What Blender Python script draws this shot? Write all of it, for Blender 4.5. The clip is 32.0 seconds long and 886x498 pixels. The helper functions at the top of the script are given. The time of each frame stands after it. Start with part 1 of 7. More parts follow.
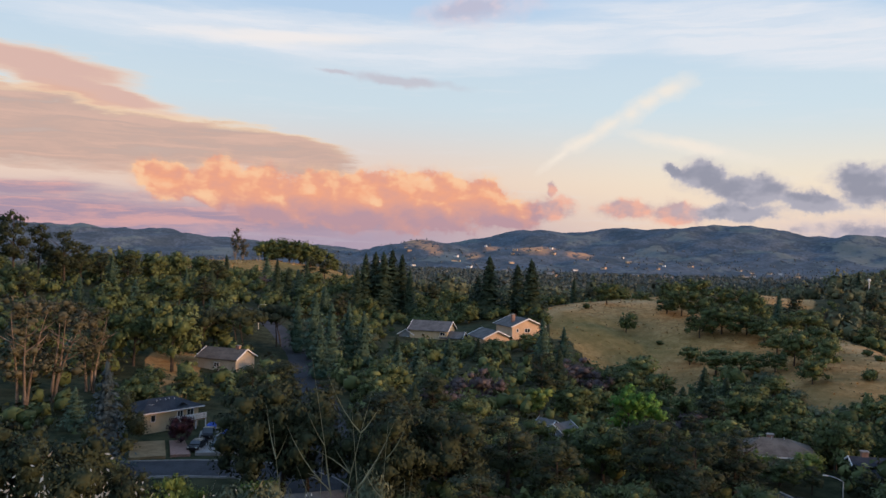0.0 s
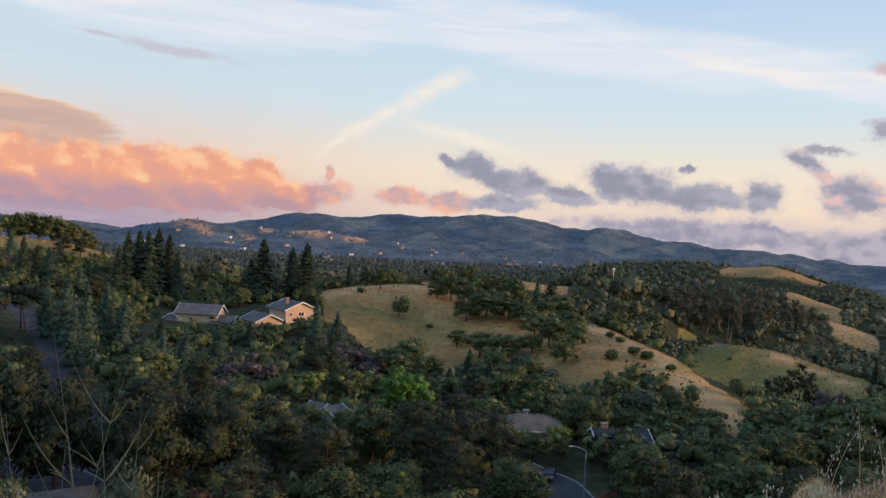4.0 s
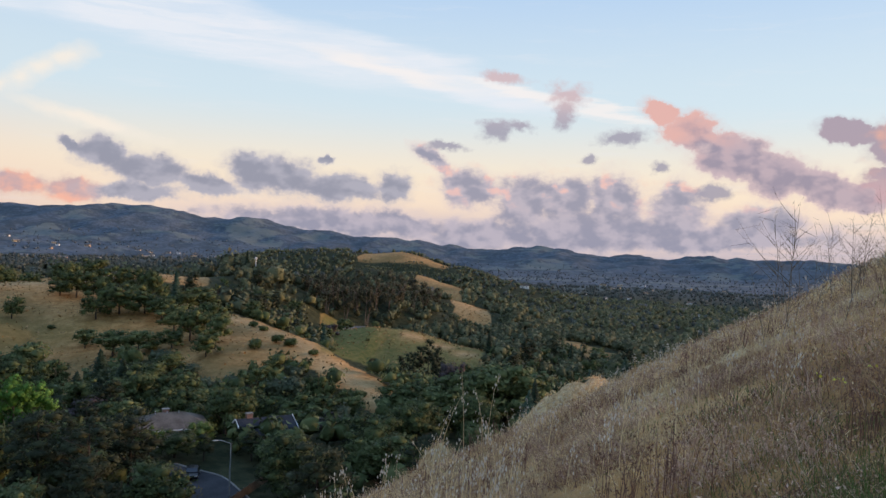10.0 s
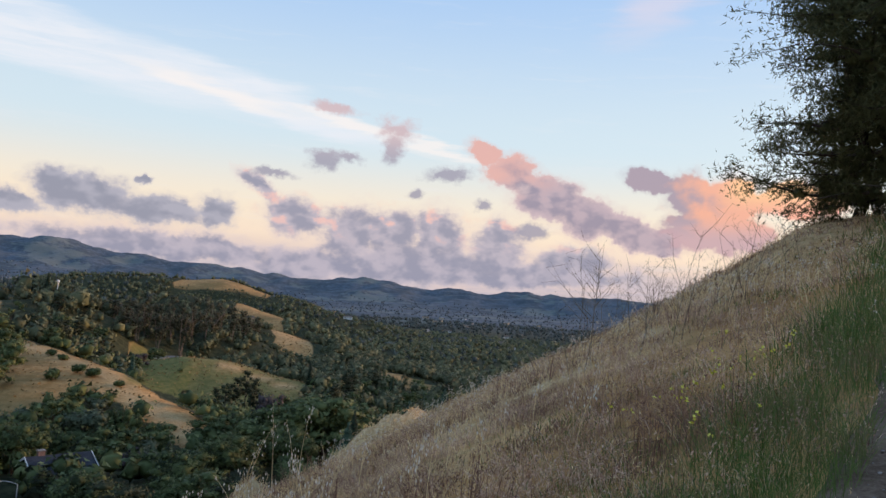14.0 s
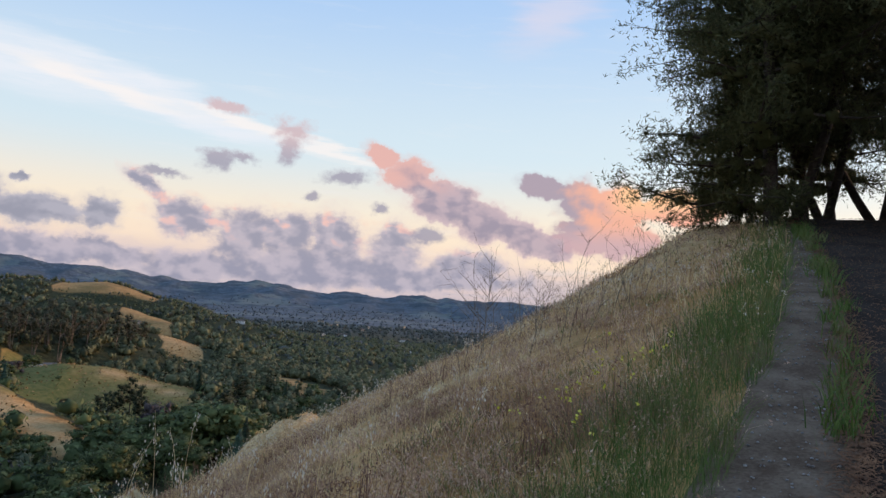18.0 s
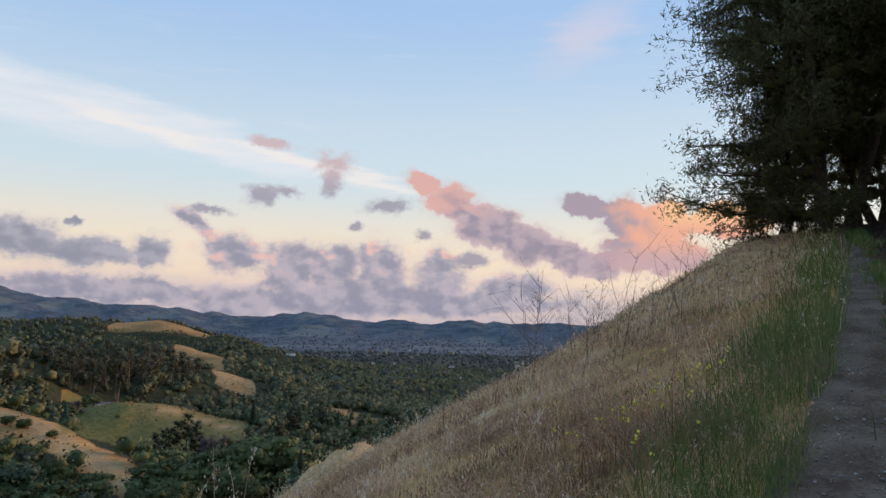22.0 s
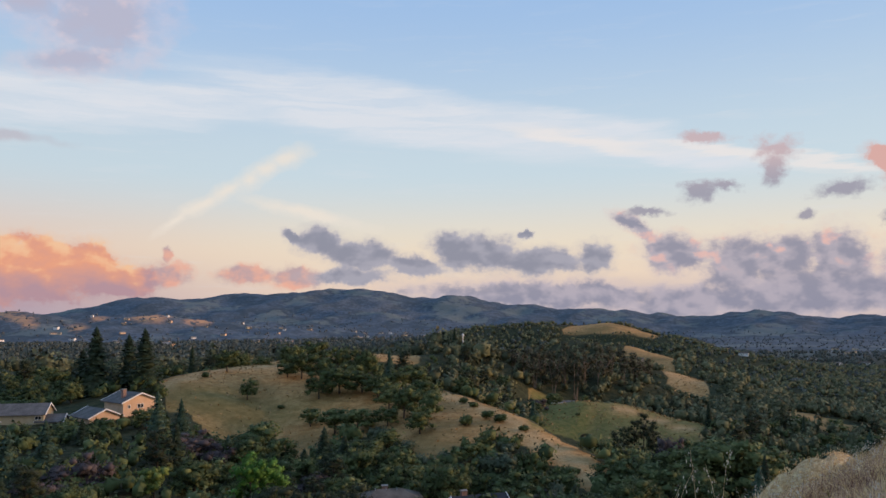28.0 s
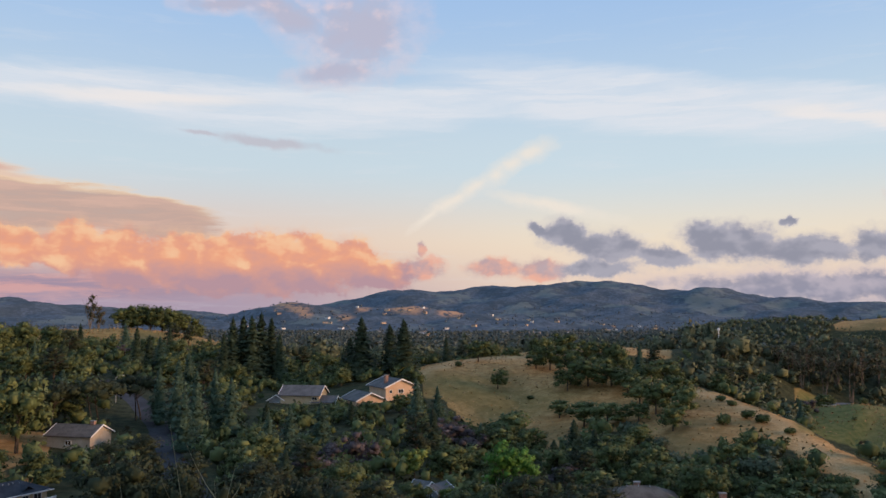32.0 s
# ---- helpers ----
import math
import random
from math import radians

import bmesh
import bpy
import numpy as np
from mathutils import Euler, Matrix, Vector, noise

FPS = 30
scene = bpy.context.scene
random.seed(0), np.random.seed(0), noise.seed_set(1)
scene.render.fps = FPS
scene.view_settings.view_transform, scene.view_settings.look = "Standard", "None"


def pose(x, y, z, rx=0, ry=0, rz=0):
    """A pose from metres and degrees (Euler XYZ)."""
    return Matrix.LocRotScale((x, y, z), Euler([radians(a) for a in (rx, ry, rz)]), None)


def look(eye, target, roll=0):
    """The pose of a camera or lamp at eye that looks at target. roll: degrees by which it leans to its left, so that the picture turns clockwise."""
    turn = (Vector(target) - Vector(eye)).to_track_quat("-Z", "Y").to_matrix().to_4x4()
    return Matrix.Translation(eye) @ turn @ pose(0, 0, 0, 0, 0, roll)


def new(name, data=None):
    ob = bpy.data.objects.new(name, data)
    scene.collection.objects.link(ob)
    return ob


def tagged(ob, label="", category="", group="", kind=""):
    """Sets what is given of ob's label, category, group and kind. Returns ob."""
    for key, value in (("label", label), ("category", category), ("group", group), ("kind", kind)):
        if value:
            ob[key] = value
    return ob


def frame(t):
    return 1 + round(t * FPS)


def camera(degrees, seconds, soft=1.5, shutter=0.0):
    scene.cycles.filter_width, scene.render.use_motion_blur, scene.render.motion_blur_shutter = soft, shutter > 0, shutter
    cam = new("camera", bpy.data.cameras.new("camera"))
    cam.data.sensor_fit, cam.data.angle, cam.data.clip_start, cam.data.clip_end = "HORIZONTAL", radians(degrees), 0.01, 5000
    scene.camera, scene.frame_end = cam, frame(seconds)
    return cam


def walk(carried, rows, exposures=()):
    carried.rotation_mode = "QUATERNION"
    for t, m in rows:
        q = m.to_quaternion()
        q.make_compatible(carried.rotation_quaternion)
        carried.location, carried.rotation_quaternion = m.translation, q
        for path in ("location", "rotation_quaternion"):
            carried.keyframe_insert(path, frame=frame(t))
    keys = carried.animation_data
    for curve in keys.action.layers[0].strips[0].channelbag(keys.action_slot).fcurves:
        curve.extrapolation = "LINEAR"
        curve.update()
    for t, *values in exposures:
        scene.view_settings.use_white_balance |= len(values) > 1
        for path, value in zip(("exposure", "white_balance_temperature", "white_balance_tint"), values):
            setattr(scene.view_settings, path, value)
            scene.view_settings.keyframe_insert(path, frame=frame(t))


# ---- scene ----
cam = camera(58.2, 32.0)
PATH = [
    (0.0, pose(-0.000, 0.300, 1.6, 89.88, -1.54, 0.00)),
    (0.5, pose(0.009, 0.300, 1.6, 89.75, -1.72, -1.80)),
    (1.0, pose(0.021, 0.299, 1.6, 89.62, -1.94, -4.02)),
    (1.5, pose(0.033, 0.298, 1.6, 89.59, -2.22, -6.27)),
    (2.0, pose(0.043, 0.297, 1.6, 89.57, -2.21, -8.24)),
    (2.5, pose(0.052, 0.296, 1.6, 89.47, -2.16, -9.91)),
    (3.0, pose(0.061, 0.294, 1.6, 89.44, -2.40, -11.76)),
    (3.5, pose(0.073, 0.291, 1.6, 89.47, -2.92, -13.99)),
    (5.5, pose(0.108, 0.280, 1.6, 88.99, -2.97, -21.12)),
    (6.0, pose(0.117, 0.276, 1.6, 89.21, -2.96, -22.99)),
    (6.5, pose(0.126, 0.272, 1.6, 89.41, -2.89, -24.79)),
    (7.0, pose(0.135, 0.268, 1.6, 89.39, -2.62, -26.70)),
    (7.5, pose(0.144, 0.263, 1.6, 89.25, -2.65, -28.74)),
    (8.0, pose(0.154, 0.258, 1.6, 89.25, -2.83, -30.85)),
    (8.5, pose(0.163, 0.252, 1.6, 89.16, -2.46, -32.83)),
    (9.0, pose(0.174, 0.245, 1.6, 89.10, -1.93, -35.41)),
    (9.5, pose(0.188, 0.234, 1.6, 89.28, -2.02, -38.83)),
    (10.0, pose(0.198, 0.225, 1.6, 89.80, -2.24, -41.36)),
    (10.5, pose(0.206, 0.218, 1.6, 90.21, -2.46, -43.39)),
    (11.0, pose(0.214, 0.211, 1.6, 90.60, -2.71, -45.39)),
    (11.5, pose(0.220, 0.204, 1.6, 91.03, -2.90, -47.07)),
    (12.0, pose(0.224, 0.200, 1.6, 91.42, -3.13, -48.26)),
    (12.5, pose(0.229, 0.194, 1.6, 91.76, -3.36, -49.62)),
    (13.0, pose(0.234, 0.188, 1.6, 91.97, -3.65, -51.16)),
    (13.5, pose(0.238, 0.182, 1.6, 92.29, -3.95, -52.65)),
    (14.0, pose(0.242, 0.177, 1.6, 92.72, -3.99, -53.93)),
    (14.5, pose(0.246, 0.172, 1.6, 93.02, -3.94, -55.00)),
    (16.5, pose(0.254, 0.160, 1.6, 92.56, -4.12, -57.74)),
    (17.0, pose(0.257, 0.155, 1.6, 92.85, -4.15, -58.95)),
    (17.5, pose(0.260, 0.149, 1.6, 93.14, -4.03, -60.16)),
    (18.0, pose(0.263, 0.144, 1.6, 93.49, -4.03, -61.39)),
    (18.5, pose(0.267, 0.137, 1.6, 93.63, -3.45, -62.87)),
    (19.0, pose(0.271, 0.130, 1.6, 93.94, -3.31, -64.38)),
    (19.5, pose(0.273, 0.123, 1.6, 94.07, -2.92, -65.69)),
    (20.0, pose(0.273, 0.124, 1.6, 94.34, -2.43, -65.50)),
    (20.5, pose(0.269, 0.132, 1.6, 94.45, -1.67, -63.89)),
    (21.0, pose(0.265, 0.141, 1.6, 94.68, -1.52, -61.93)),
    (21.5, pose(0.259, 0.151, 1.6, 95.01, -1.55, -59.84)),
    (22.0, pose(0.254, 0.159, 1.6, 95.10, -1.55, -57.99)),
    (22.5, pose(0.248, 0.168, 1.6, 95.05, -1.56, -55.85)),
    (23.0, pose(0.241, 0.179, 1.6, 95.04, -1.37, -53.44)),
    (23.5, pose(0.233, 0.189, 1.6, 95.09, -1.48, -50.92)),
    (24.0, pose(0.224, 0.199, 1.6, 94.93, -1.47, -48.40)),
    (24.5, pose(0.214, 0.210, 1.6, 94.89, -1.47, -45.55)),
    (25.0, pose(0.205, 0.219, 1.6, 94.99, -1.30, -43.00)),
    (25.5, pose(0.194, 0.229, 1.6, 95.08, -1.12, -40.30)),
    (27.5, pose(0.148, 0.261, 1.6, 94.83, 0.15, -29.52)),
    (28.0, pose(0.135, 0.268, 1.6, 94.83, 0.40, -26.78)),
    (28.5, pose(0.123, 0.273, 1.6, 94.77, 0.49, -24.28)),
    (29.0, pose(0.114, 0.278, 1.6, 94.61, 0.31, -22.24)),
    (29.5, pose(0.103, 0.282, 1.6, 94.61, 0.06, -20.05)),
    (30.0, pose(0.090, 0.286, 1.6, 94.63, 0.21, -17.43)),
    (30.5, pose(0.077, 0.290, 1.6, 94.74, 0.57, -14.94)),
    (31.0, pose(0.066, 0.293, 1.6, 94.71, 0.40, -12.68)),
    (31.5, pose(0.056, 0.295, 1.6, 94.47, 0.03, -10.80)),
    (32.0, pose(0.048, 0.296, 1.6, 94.34, 0.03, -9.20)),
]
# Exposure follows the clip's own drift in brightness.
walk(cam, PATH, exposures=[(0.0, -0.08), (5.0, -0.04), (12.0, 0.0), (18.0, 0.03), (20.5, 0.02), (22.0, -0.1), (24.5, -0.17), (28.0, -0.19), (32.0, -0.15)])

# ---------------------------------------------------------------- sky and sun
SUN_AZ, SUN_EL = 113.0, 9.0


class Graph:
    """Small helper to write node trees as arithmetic."""

    def __init__(self, tree):
        self.tree = tree

    def add(self, kind, **props):
        n = self.tree.nodes.new(kind)
        for k, v in props.items():
            if k == "operation":
                n.operation = v
            elif k == "data_type":
                n.data_type = v
            elif k == "blend_type":
                n.blend_type = v
            elif k == "use_clamp":
                n.use_clamp = v
            elif k == "interpolation_type":
                n.interpolation_type = v
            elif k == "vector_type":
                n.vector_type = v
        return n

    def put(self, sock, value):
        if isinstance(value, bpy.types.NodeSocket):
            self.tree.links.new(value, sock)
        else:
            sock.default_value = value

    def m(self, op, a, b=0.0, c=0.0, clamp=False):
        n = self.add("ShaderNodeMath", operation=op, use_clamp=clamp)
        for s, v in zip(n.inputs, (a, b, c)):
            self.put(s, v)
        return n.outputs[0]

    def v(self, op, a, b=(0, 0, 0), c=(0, 0, 0), scale=1.0):
        n = self.add("ShaderNodeVectorMath", operation=op)
        self.put(n.inputs[0], a)
        self.put(n.inputs[1], b)
        self.put(n.inputs[2], c)
        self.put(n.inputs[3], scale)
        return n.outputs[1] if op in ("LENGTH", "DOT_PRODUCT", "DISTANCE") else n.outputs[0]

    def ramp(self, x, lo, hi, a=0.0, b=1.0):
        n = self.add("ShaderNodeMapRange", interpolation_type="SMOOTHSTEP")
        for s, v in zip(n.inputs, (x, lo, hi, a, b)):
            self.put(s, v)
        return n.outputs[0]

    def mix(self, fac, a, b, how="MIX"):
        n = self.add("ShaderNodeMix", data_type="RGBA", blend_type=how)
        self.put(n.inputs[0], fac)
        self.put(n.inputs[6], a if isinstance(a, bpy.types.NodeSocket) else (*a, 1))
        self.put(n.inputs[7], b if isinstance(b, bpy.types.NodeSocket) else (*b, 1))
        return n.outputs[2]

    def noise(self, vec, scale, detail=4.0, rough=0.5, colour=False, lac=2.0):
        n = self.add("ShaderNodeTexNoise")
        self.put(n.inputs["Vector"], vec)
        for k, v in (("Scale", scale), ("Detail", detail), ("Roughness", rough), ("Lacunarity", lac)):
            n.inputs[k].default_value = v
        return n.outputs["Color" if colour else "Fac"]


def srgb(r, g, b):
    """Linear colour from 0..255 display values."""
    return tuple((c / 255 / 12.92) if c < 10.3 else ((c / 255 + 0.055) / 1.055) ** 2.4 for c in (r, g, b))


world = bpy.data.worlds.new("sky")
scene.world = world
world.use_nodes = True
g = Graph(world.node_tree)
world.node_tree.nodes.clear()
coord = g.add("ShaderNodeTexCoord").outputs["Generated"]
ray = g.v("NORMALIZE", coord)
sep = g.add("ShaderNodeSeparateXYZ")
g.put(sep.inputs[0], ray)
az = g.m("MULTIPLY", g.m("ARCTAN2", sep.outputs[0], sep.outputs[1]), 57.29578)
el = g.m("MULTIPLY", g.m("ARCSINE", sep.outputs[2]), 57.29578)
comb = g.add("ShaderNodeCombineXYZ")
g.put(comb.inputs[0], az), g.put(comb.inputs[1], el)
flat = comb.outputs[0]

# Clear air: the sky model for the whole dome, and the evening's gradient over it.
nishita = g.add("ShaderNodeTexSky")
nishita.sky_type = "NISHITA"
nishita.sun_disc = False
nishita.sun_elevation, nishita.sun_rotation = radians(SUN_EL), radians(SUN_AZ)
nishita.dust_density = 2.0
band_r = g.mix(g.ramp(el, 0.0, 6.0), srgb(244, 215, 196), srgb(246, 229, 206))
band_r = g.mix(g.ramp(el, 4.0, 10.5), band_r, srgb(209, 226, 236))
band_r = g.mix(g.ramp(el, 9.0, 24.0), band_r, srgb(164, 198, 240))
band_l = g.mix(g.ramp(el, 0.5, 5.0), srgb(178, 160, 180), srgb(236, 208, 192))
band_l = g.mix(g.ramp(el, 4.0, 10.5), band_l, srgb(206, 222, 232))
band_l = g.mix(g.ramp(el, 9.0, 24.0), band_l, srgb(164, 198, 240))
air = g.mix(g.ramp(az, -8.0, 22.0), band_l, band_r)
air = g.mix(g.ramp(el, 22.0, 85.0), air, srgb(140, 176, 230))
toward = g.m("MULTIPLY", g.ramp(g.m("ABSOLUTE", g.m("SUBTRACT", az, SUN_AZ)), 24.0, 6.0), g.ramp(el, 20.0, 3.0))
air = g.mix(toward, air, (1.02, 0.84, 0.70))
air = g.mix(g.ramp(el, -0.5, -6.0), air, srgb(120, 116, 122))
air = g.mix(0.012, air, nishita.outputs[0], "ADD")

# Ragged coordinates in which the clouds are laid out, in degrees of azimuth and height.
warp_big = g.v("SUBTRACT", g.noise(flat, 0.42, 7.0, 0.58, True), (0.5, 0.5, 0.5))
warp_fine = g.v("SUBTRACT", g.noise(flat, 2.4, 4.0, 0.6, True), (0.5, 0.5, 0.5))
puffy = g.v("ADD", g.v("MULTIPLY_ADD", warp_big, (1.5, 1.3, 0.0), flat), g.v("MULTIPLY", warp_fine, (0.6, 0.55, 0.0)))
stretch = g.v("MULTIPLY", flat, (0.16, 1.1, 1.0))
warp_wisp = g.v("SUBTRACT", g.noise(stretch, 0.9, 6.0, 0.6, True), (0.5, 0.5, 0.5))
wispy = g.v("MULTIPLY_ADD", warp_wisp, (7.0, 1.8, 0.0), flat)
swell = g.v("ADD", g.v("MULTIPLY", flat, (0.85, 1.2, 1.0)), g.v("MULTIPLY", warp_big, (0.8, 0.8, 0.0)))
billow = g.noise(swell, 0.62, 8.0, 0.56)
billow_up = g.noise(g.v("ADD", swell, (0.35, 0.45, 0.0)), 0.62, 8.0, 0.56)
soft_a = g.noise(swell, 0.5, 3.0, 0.5)
soft_b = g.noise(g.v("ADD", swell, (0.45, 0.6, 0.0)), 0.5, 3.0, 0.5)
relief = g.m("ADD", g.m("MULTIPLY", g.m("SUBTRACT", soft_a, soft_b), 0.75), g.m("MULTIPLY", g.m("SUBTRACT", billow, billow_up), 0.3))
fibre = g.noise(g.v("MULTIPLY", wispy, (0.12, 1.4, 1.0)), 1.0, 5.0, 0.6)


LAST = []


def field(where, lobes, wider=1.0, taller=1.0):
    """How deep a direction lies inside the union of tilted ovals (azimuth, height, two half axes, tilt): 1 in the middle, 0 at the rim."""
    best = None
    if LAST:
        # each layer is worked out after the one under it
        c = g.add("ShaderNodeCombineXYZ")
        g.put(c.inputs[2], LAST[-1])
        where = g.v("ADD", where, c.outputs[0])
    for a, e, wide, high, tilt in lobes:
        n = g.add("ShaderNodeMapping", vector_type="TEXTURE")
        g.put(n.inputs[0], where)
        n.inputs[1].default_value = (a, e, 0)
        n.inputs[2].default_value = (0, 0, radians(tilt))
        n.inputs[3].default_value = (wide * wider, high * taller, 1e6)
        q = g.m("SUBTRACT", 1.0, g.v("LENGTH", n.outputs[0]))
        best = q if best is None else g.m("SMOOTH_MAX", best, q, 0.25)
    return best


def cover(f, amount=1.0, sharp=0.3, ragged=1.15):
    """Opacity of a cloud: a denser body and a thin fringe, broken by the swell."""
    d = g.m("ADD", f, g.m("MULTIPLY_ADD", billow, ragged, -0.5 * ragged))
    return g.m("MULTIPLY", g.m("MULTIPLY_ADD", g.ramp(d, 0.02, sharp), 0.72, g.m("MULTIPLY", g.ramp(d, -0.28, 0.16), 0.28)), amount)


def lay(under, amount, colour):
    LAST.append(amount)
    return g.mix(amount, under, colour)


EMBER = [(-19.1, 4.0, 2.6, 1.3, -6), (-15.4, 3.9, 3.1, 1.6, 3), (-12.7, 3.4, 2.7, 1.9, 2), (-9.1, 3.3, 3.0, 1.9, 2), (-5.9, 3.7, 2.8, 1.7, 2), (-3.1, 3.4, 3.3, 2.0, 2), (0.2, 3.3, 2.8, 1.9, 1), (3.0, 3.2, 2.2, 1.8, 1), (4.8, 2.5, 2.4, 1.0, -4), (-5.5, 2.5, 10.5, 1.4, -1)]
EMBER_SMALL = [(7.6, 2.9, 1.8, 1.0, 1), (7.7, 4.2, 0.4, 0.6, 1), (13.0, 3.0, 2.3, 0.8, 1), (16.4, 2.9, 2.0, 0.8, 1)]
LAV = [(-25.3, 1.8, 11.9, 1.3, -1), (-14.5, 1.7, 16.8, 1.0, -0), (-27.3, 3.2, 4.7, 0.7, -0)]
LENS = [(-25.7, 6.6, 14.5, 2.3, -1), (-18.1, 7.0, 10.0, 1.5, -5), (-12.4, 6.4, 6.7, 1.6, -8), (-28.4, 7.7, 8.8, 2.1, -1)]
LENS_TOP = [(-28.1, 11.1, 7.7, 1.2, -6), (-24.5, 9.6, 7.0, 0.9, -9)]
STREAK = [(8.2, 6.7, 1.5, 0.22, 41), (9.9, 7.8, 1.9, 0.3, 29), (11.6, 8.8, 1.5, 0.36, 29), (13.0, 9.6, 1.2, 0.42, 38), (14.2, 10.4, 1.3, 0.46, 29), (15.6, 11.2, 1.5, 0.5, 24), (16.8, 7.4, 4.0, 0.3, -11)]
VEIL = [(3.4, 14.1, 16.3, 1.8, 4), (22.9, 14.4, 15.1, 2.1, -5), (36.9, 13.0, 9.5, 1.7, -10), (41.3, 11.7, 9.3, 1.2, -13), (24.9, 13.4, 9.1, 1.6, -6), (-10.1, 14.4, 22.4, 1.7, 0), (24.0, 14.4, 18.0, 2.3, -10)]
VEIL_CORE = [(47.0, 10.9, 7.8, 0.6, -13), (53.2, 9.8, 4.9, 0.5, -11), (36.9, 12.4, 7.9, 0.7, -11), (-11.9, 14.1, 9.9, 0.8, 2)]
GREY = [(16.4, 5.6, 1.3, 0.35, -37), (18.1, 5.3, 2.2, 1.0, -12), (21.0, 4.3, 3.2, 1.1, -9), (24.7, 3.6, 2.4, 0.7, -7), (27.6, 5.0, 2.2, 1.0, -9), (29.9, 4.4, 3.2, 1.2, -4), (33.9, 3.8, 3.5, 1.0, -2), (37.6, 4.0, 1.6, 1.1, 2), (20.2, 3.0, 3.7, 0.6, 0), (32.9, 5.6, 0.7, 0.3, 2), (27.8, 4.6, 1.8, 1.1, -17)]
BANK = [(43.0, 4.2, 2.2, 1.4, -11), (40.5, 6.2, 2.0, 0.6, -28), (47.1, 3.4, 2.5, 1.9, 4), (50.0, 3.6, 2.4, 1.7, 4), (53.2, 3.6, 2.2, 1.9, 3), (51.7, 1.4, 6.9, 1.6, 4), (57.7, 2.8, 2.4, 2.1, 3), (62.9, 2.1, 3.1, 1.4, 3), (43.7, 0.7, 5.2, 1.1, 4), (59.8, 1.1, 8.5, 0.9, 3), (36.7, -0.4, 6.2, 0.6, 2), (34.8, 1.4, 10.5, 1.0, -1)]
DIAG = [(56.3, 9.8, 1.4, 0.7, -29), (58.4, 8.3, 2.1, 1.3, -25), (61.1, 6.8, 2.8, 1.5, -16), (63.9, 5.6, 2.7, 1.4, -14), (66.6, 4.8, 2.3, 1.1, -12), (68.9, 4.0, 1.8, 0.8, -8)]
GLOW = [(68.5, 8.3, 2.3, 0.7, -9), (70.9, 7.5, 2.1, 1.4, -7), (73.6, 7.2, 2.1, 1.7, 1), (70.7, 5.7, 1.6, 0.8, 2), (72.8, 4.9, 3.8, 1.4, 2), (77.5, 7.2, 3.1, 1.1, 1)]
SMALL = [(44.9, 8.4, 1.3, 0.7, -1), (46.8, 8.7, 1.0, 0.4, -6), (49.8, 11.1, 1.3, 0.8, 4), (49.6, 9.6, 0.7, 1.0, 4), (53.8, 8.1, 1.8, 0.5, 9), (41.4, 7.1, 1.3, 0.3, -3), (45.1, 12.1, 1.7, 0.4, -5), (51.4, 6.6, 0.7, 0.4, 4), (56.3, 6.0, 0.7, 0.4, 3), (60.0, 4.4, 1.2, 0.5, -2)]
MAUVE = [(3.2, 19.6, 3.6, 2.8, 10), (-2.1, 20.3, 3.2, 1.2, -20), (1.6, 16.7, 2.9, 0.9, 11), (-6.4, 20.7, 2.8, 0.5, 5)]
DASH = [(-3.3, 11.7, 4.5, 0.4, -4), (-7.8, 12.0, 1.6, 0.2, -5)]
PINKVEIL = [(68.0, 20.0, 5.1, 2.4, 29)]

f_veil = field(wispy, VEIL)
sky = lay(air, g.m("MULTIPLY", g.ramp(f_veil, -0.15, 0.55), g.ramp(fibre, 0.25, 0.7, 0.45, 0.95)), srgb(234, 238, 246))
sky = lay(sky, g.m("MULTIPLY", g.ramp(field(wispy, VEIL_CORE), -0.1, 0.8), 0.8), srgb(250, 243, 240))
sky = lay(sky, g.m("MULTIPLY", g.ramp(fibre, 0.52, 0.8), g.ramp(el, 30.0, 12.0, 0.0, 0.25)), srgb(236, 236, 240))
sky = lay(sky, g.m("MULTIPLY", g.ramp(field(wispy, PINKVEIL), -0.1, 1.0), 0.45), srgb(240, 222, 228))
half = g.v("MULTIPLY_ADD", warp_big, (0.9, 0.9, 0.0), flat)
sky = lay(sky, cover(field(half, STREAK, 1.25, 1.7), 0.8, 1.0, 1.3), srgb(252, 240, 226))
sky = lay(sky, cover(field(half, DASH), 0.55, 0.6, 1.0), srgb(198, 184, 194))
f_lens = field(wispy, LENS)
lens_col = g.mix(g.ramp(fibre, 0.35, 0.7), srgb(198, 170, 160), srgb(222, 184, 168))
lens_col = g.mix(g.m("MULTIPLY", g.ramp(g.m("ADD", f_lens, g.m("MULTIPLY_ADD", fibre, 0.8, -0.4)), 0.42, 0.0), g.ramp(el, 5.5, 8.0)), lens_col, srgb(255, 222, 184))
sky = lay(sky, g.m("MULTIPLY", g.ramp(g.m("ADD", f_lens, g.m("MULTIPLY_ADD", fibre, 0.5, -0.25)), -0.06, 0.24), g.ramp(fibre, 0.28, 0.5, 0.8, 0.95)), lens_col)
f_ltop = field(wispy, LENS_TOP)
sky = lay(sky, g.m("MULTIPLY", g.ramp(f_ltop, -0.1, 0.4), 0.85), g.mix(g.ramp(f_ltop, 0.5, 0.0), srgb(226, 180, 164), srgb(255, 216, 180)))
f_lav = field(wispy, LAV)
sky = lay(sky, g.m("MULTIPLY", g.ramp(f_lav, -0.3, 0.6), 0.85), g.mix(g.ramp(fibre, 0.42, 0.62), srgb(166, 146, 168), srgb(222, 168, 166)))

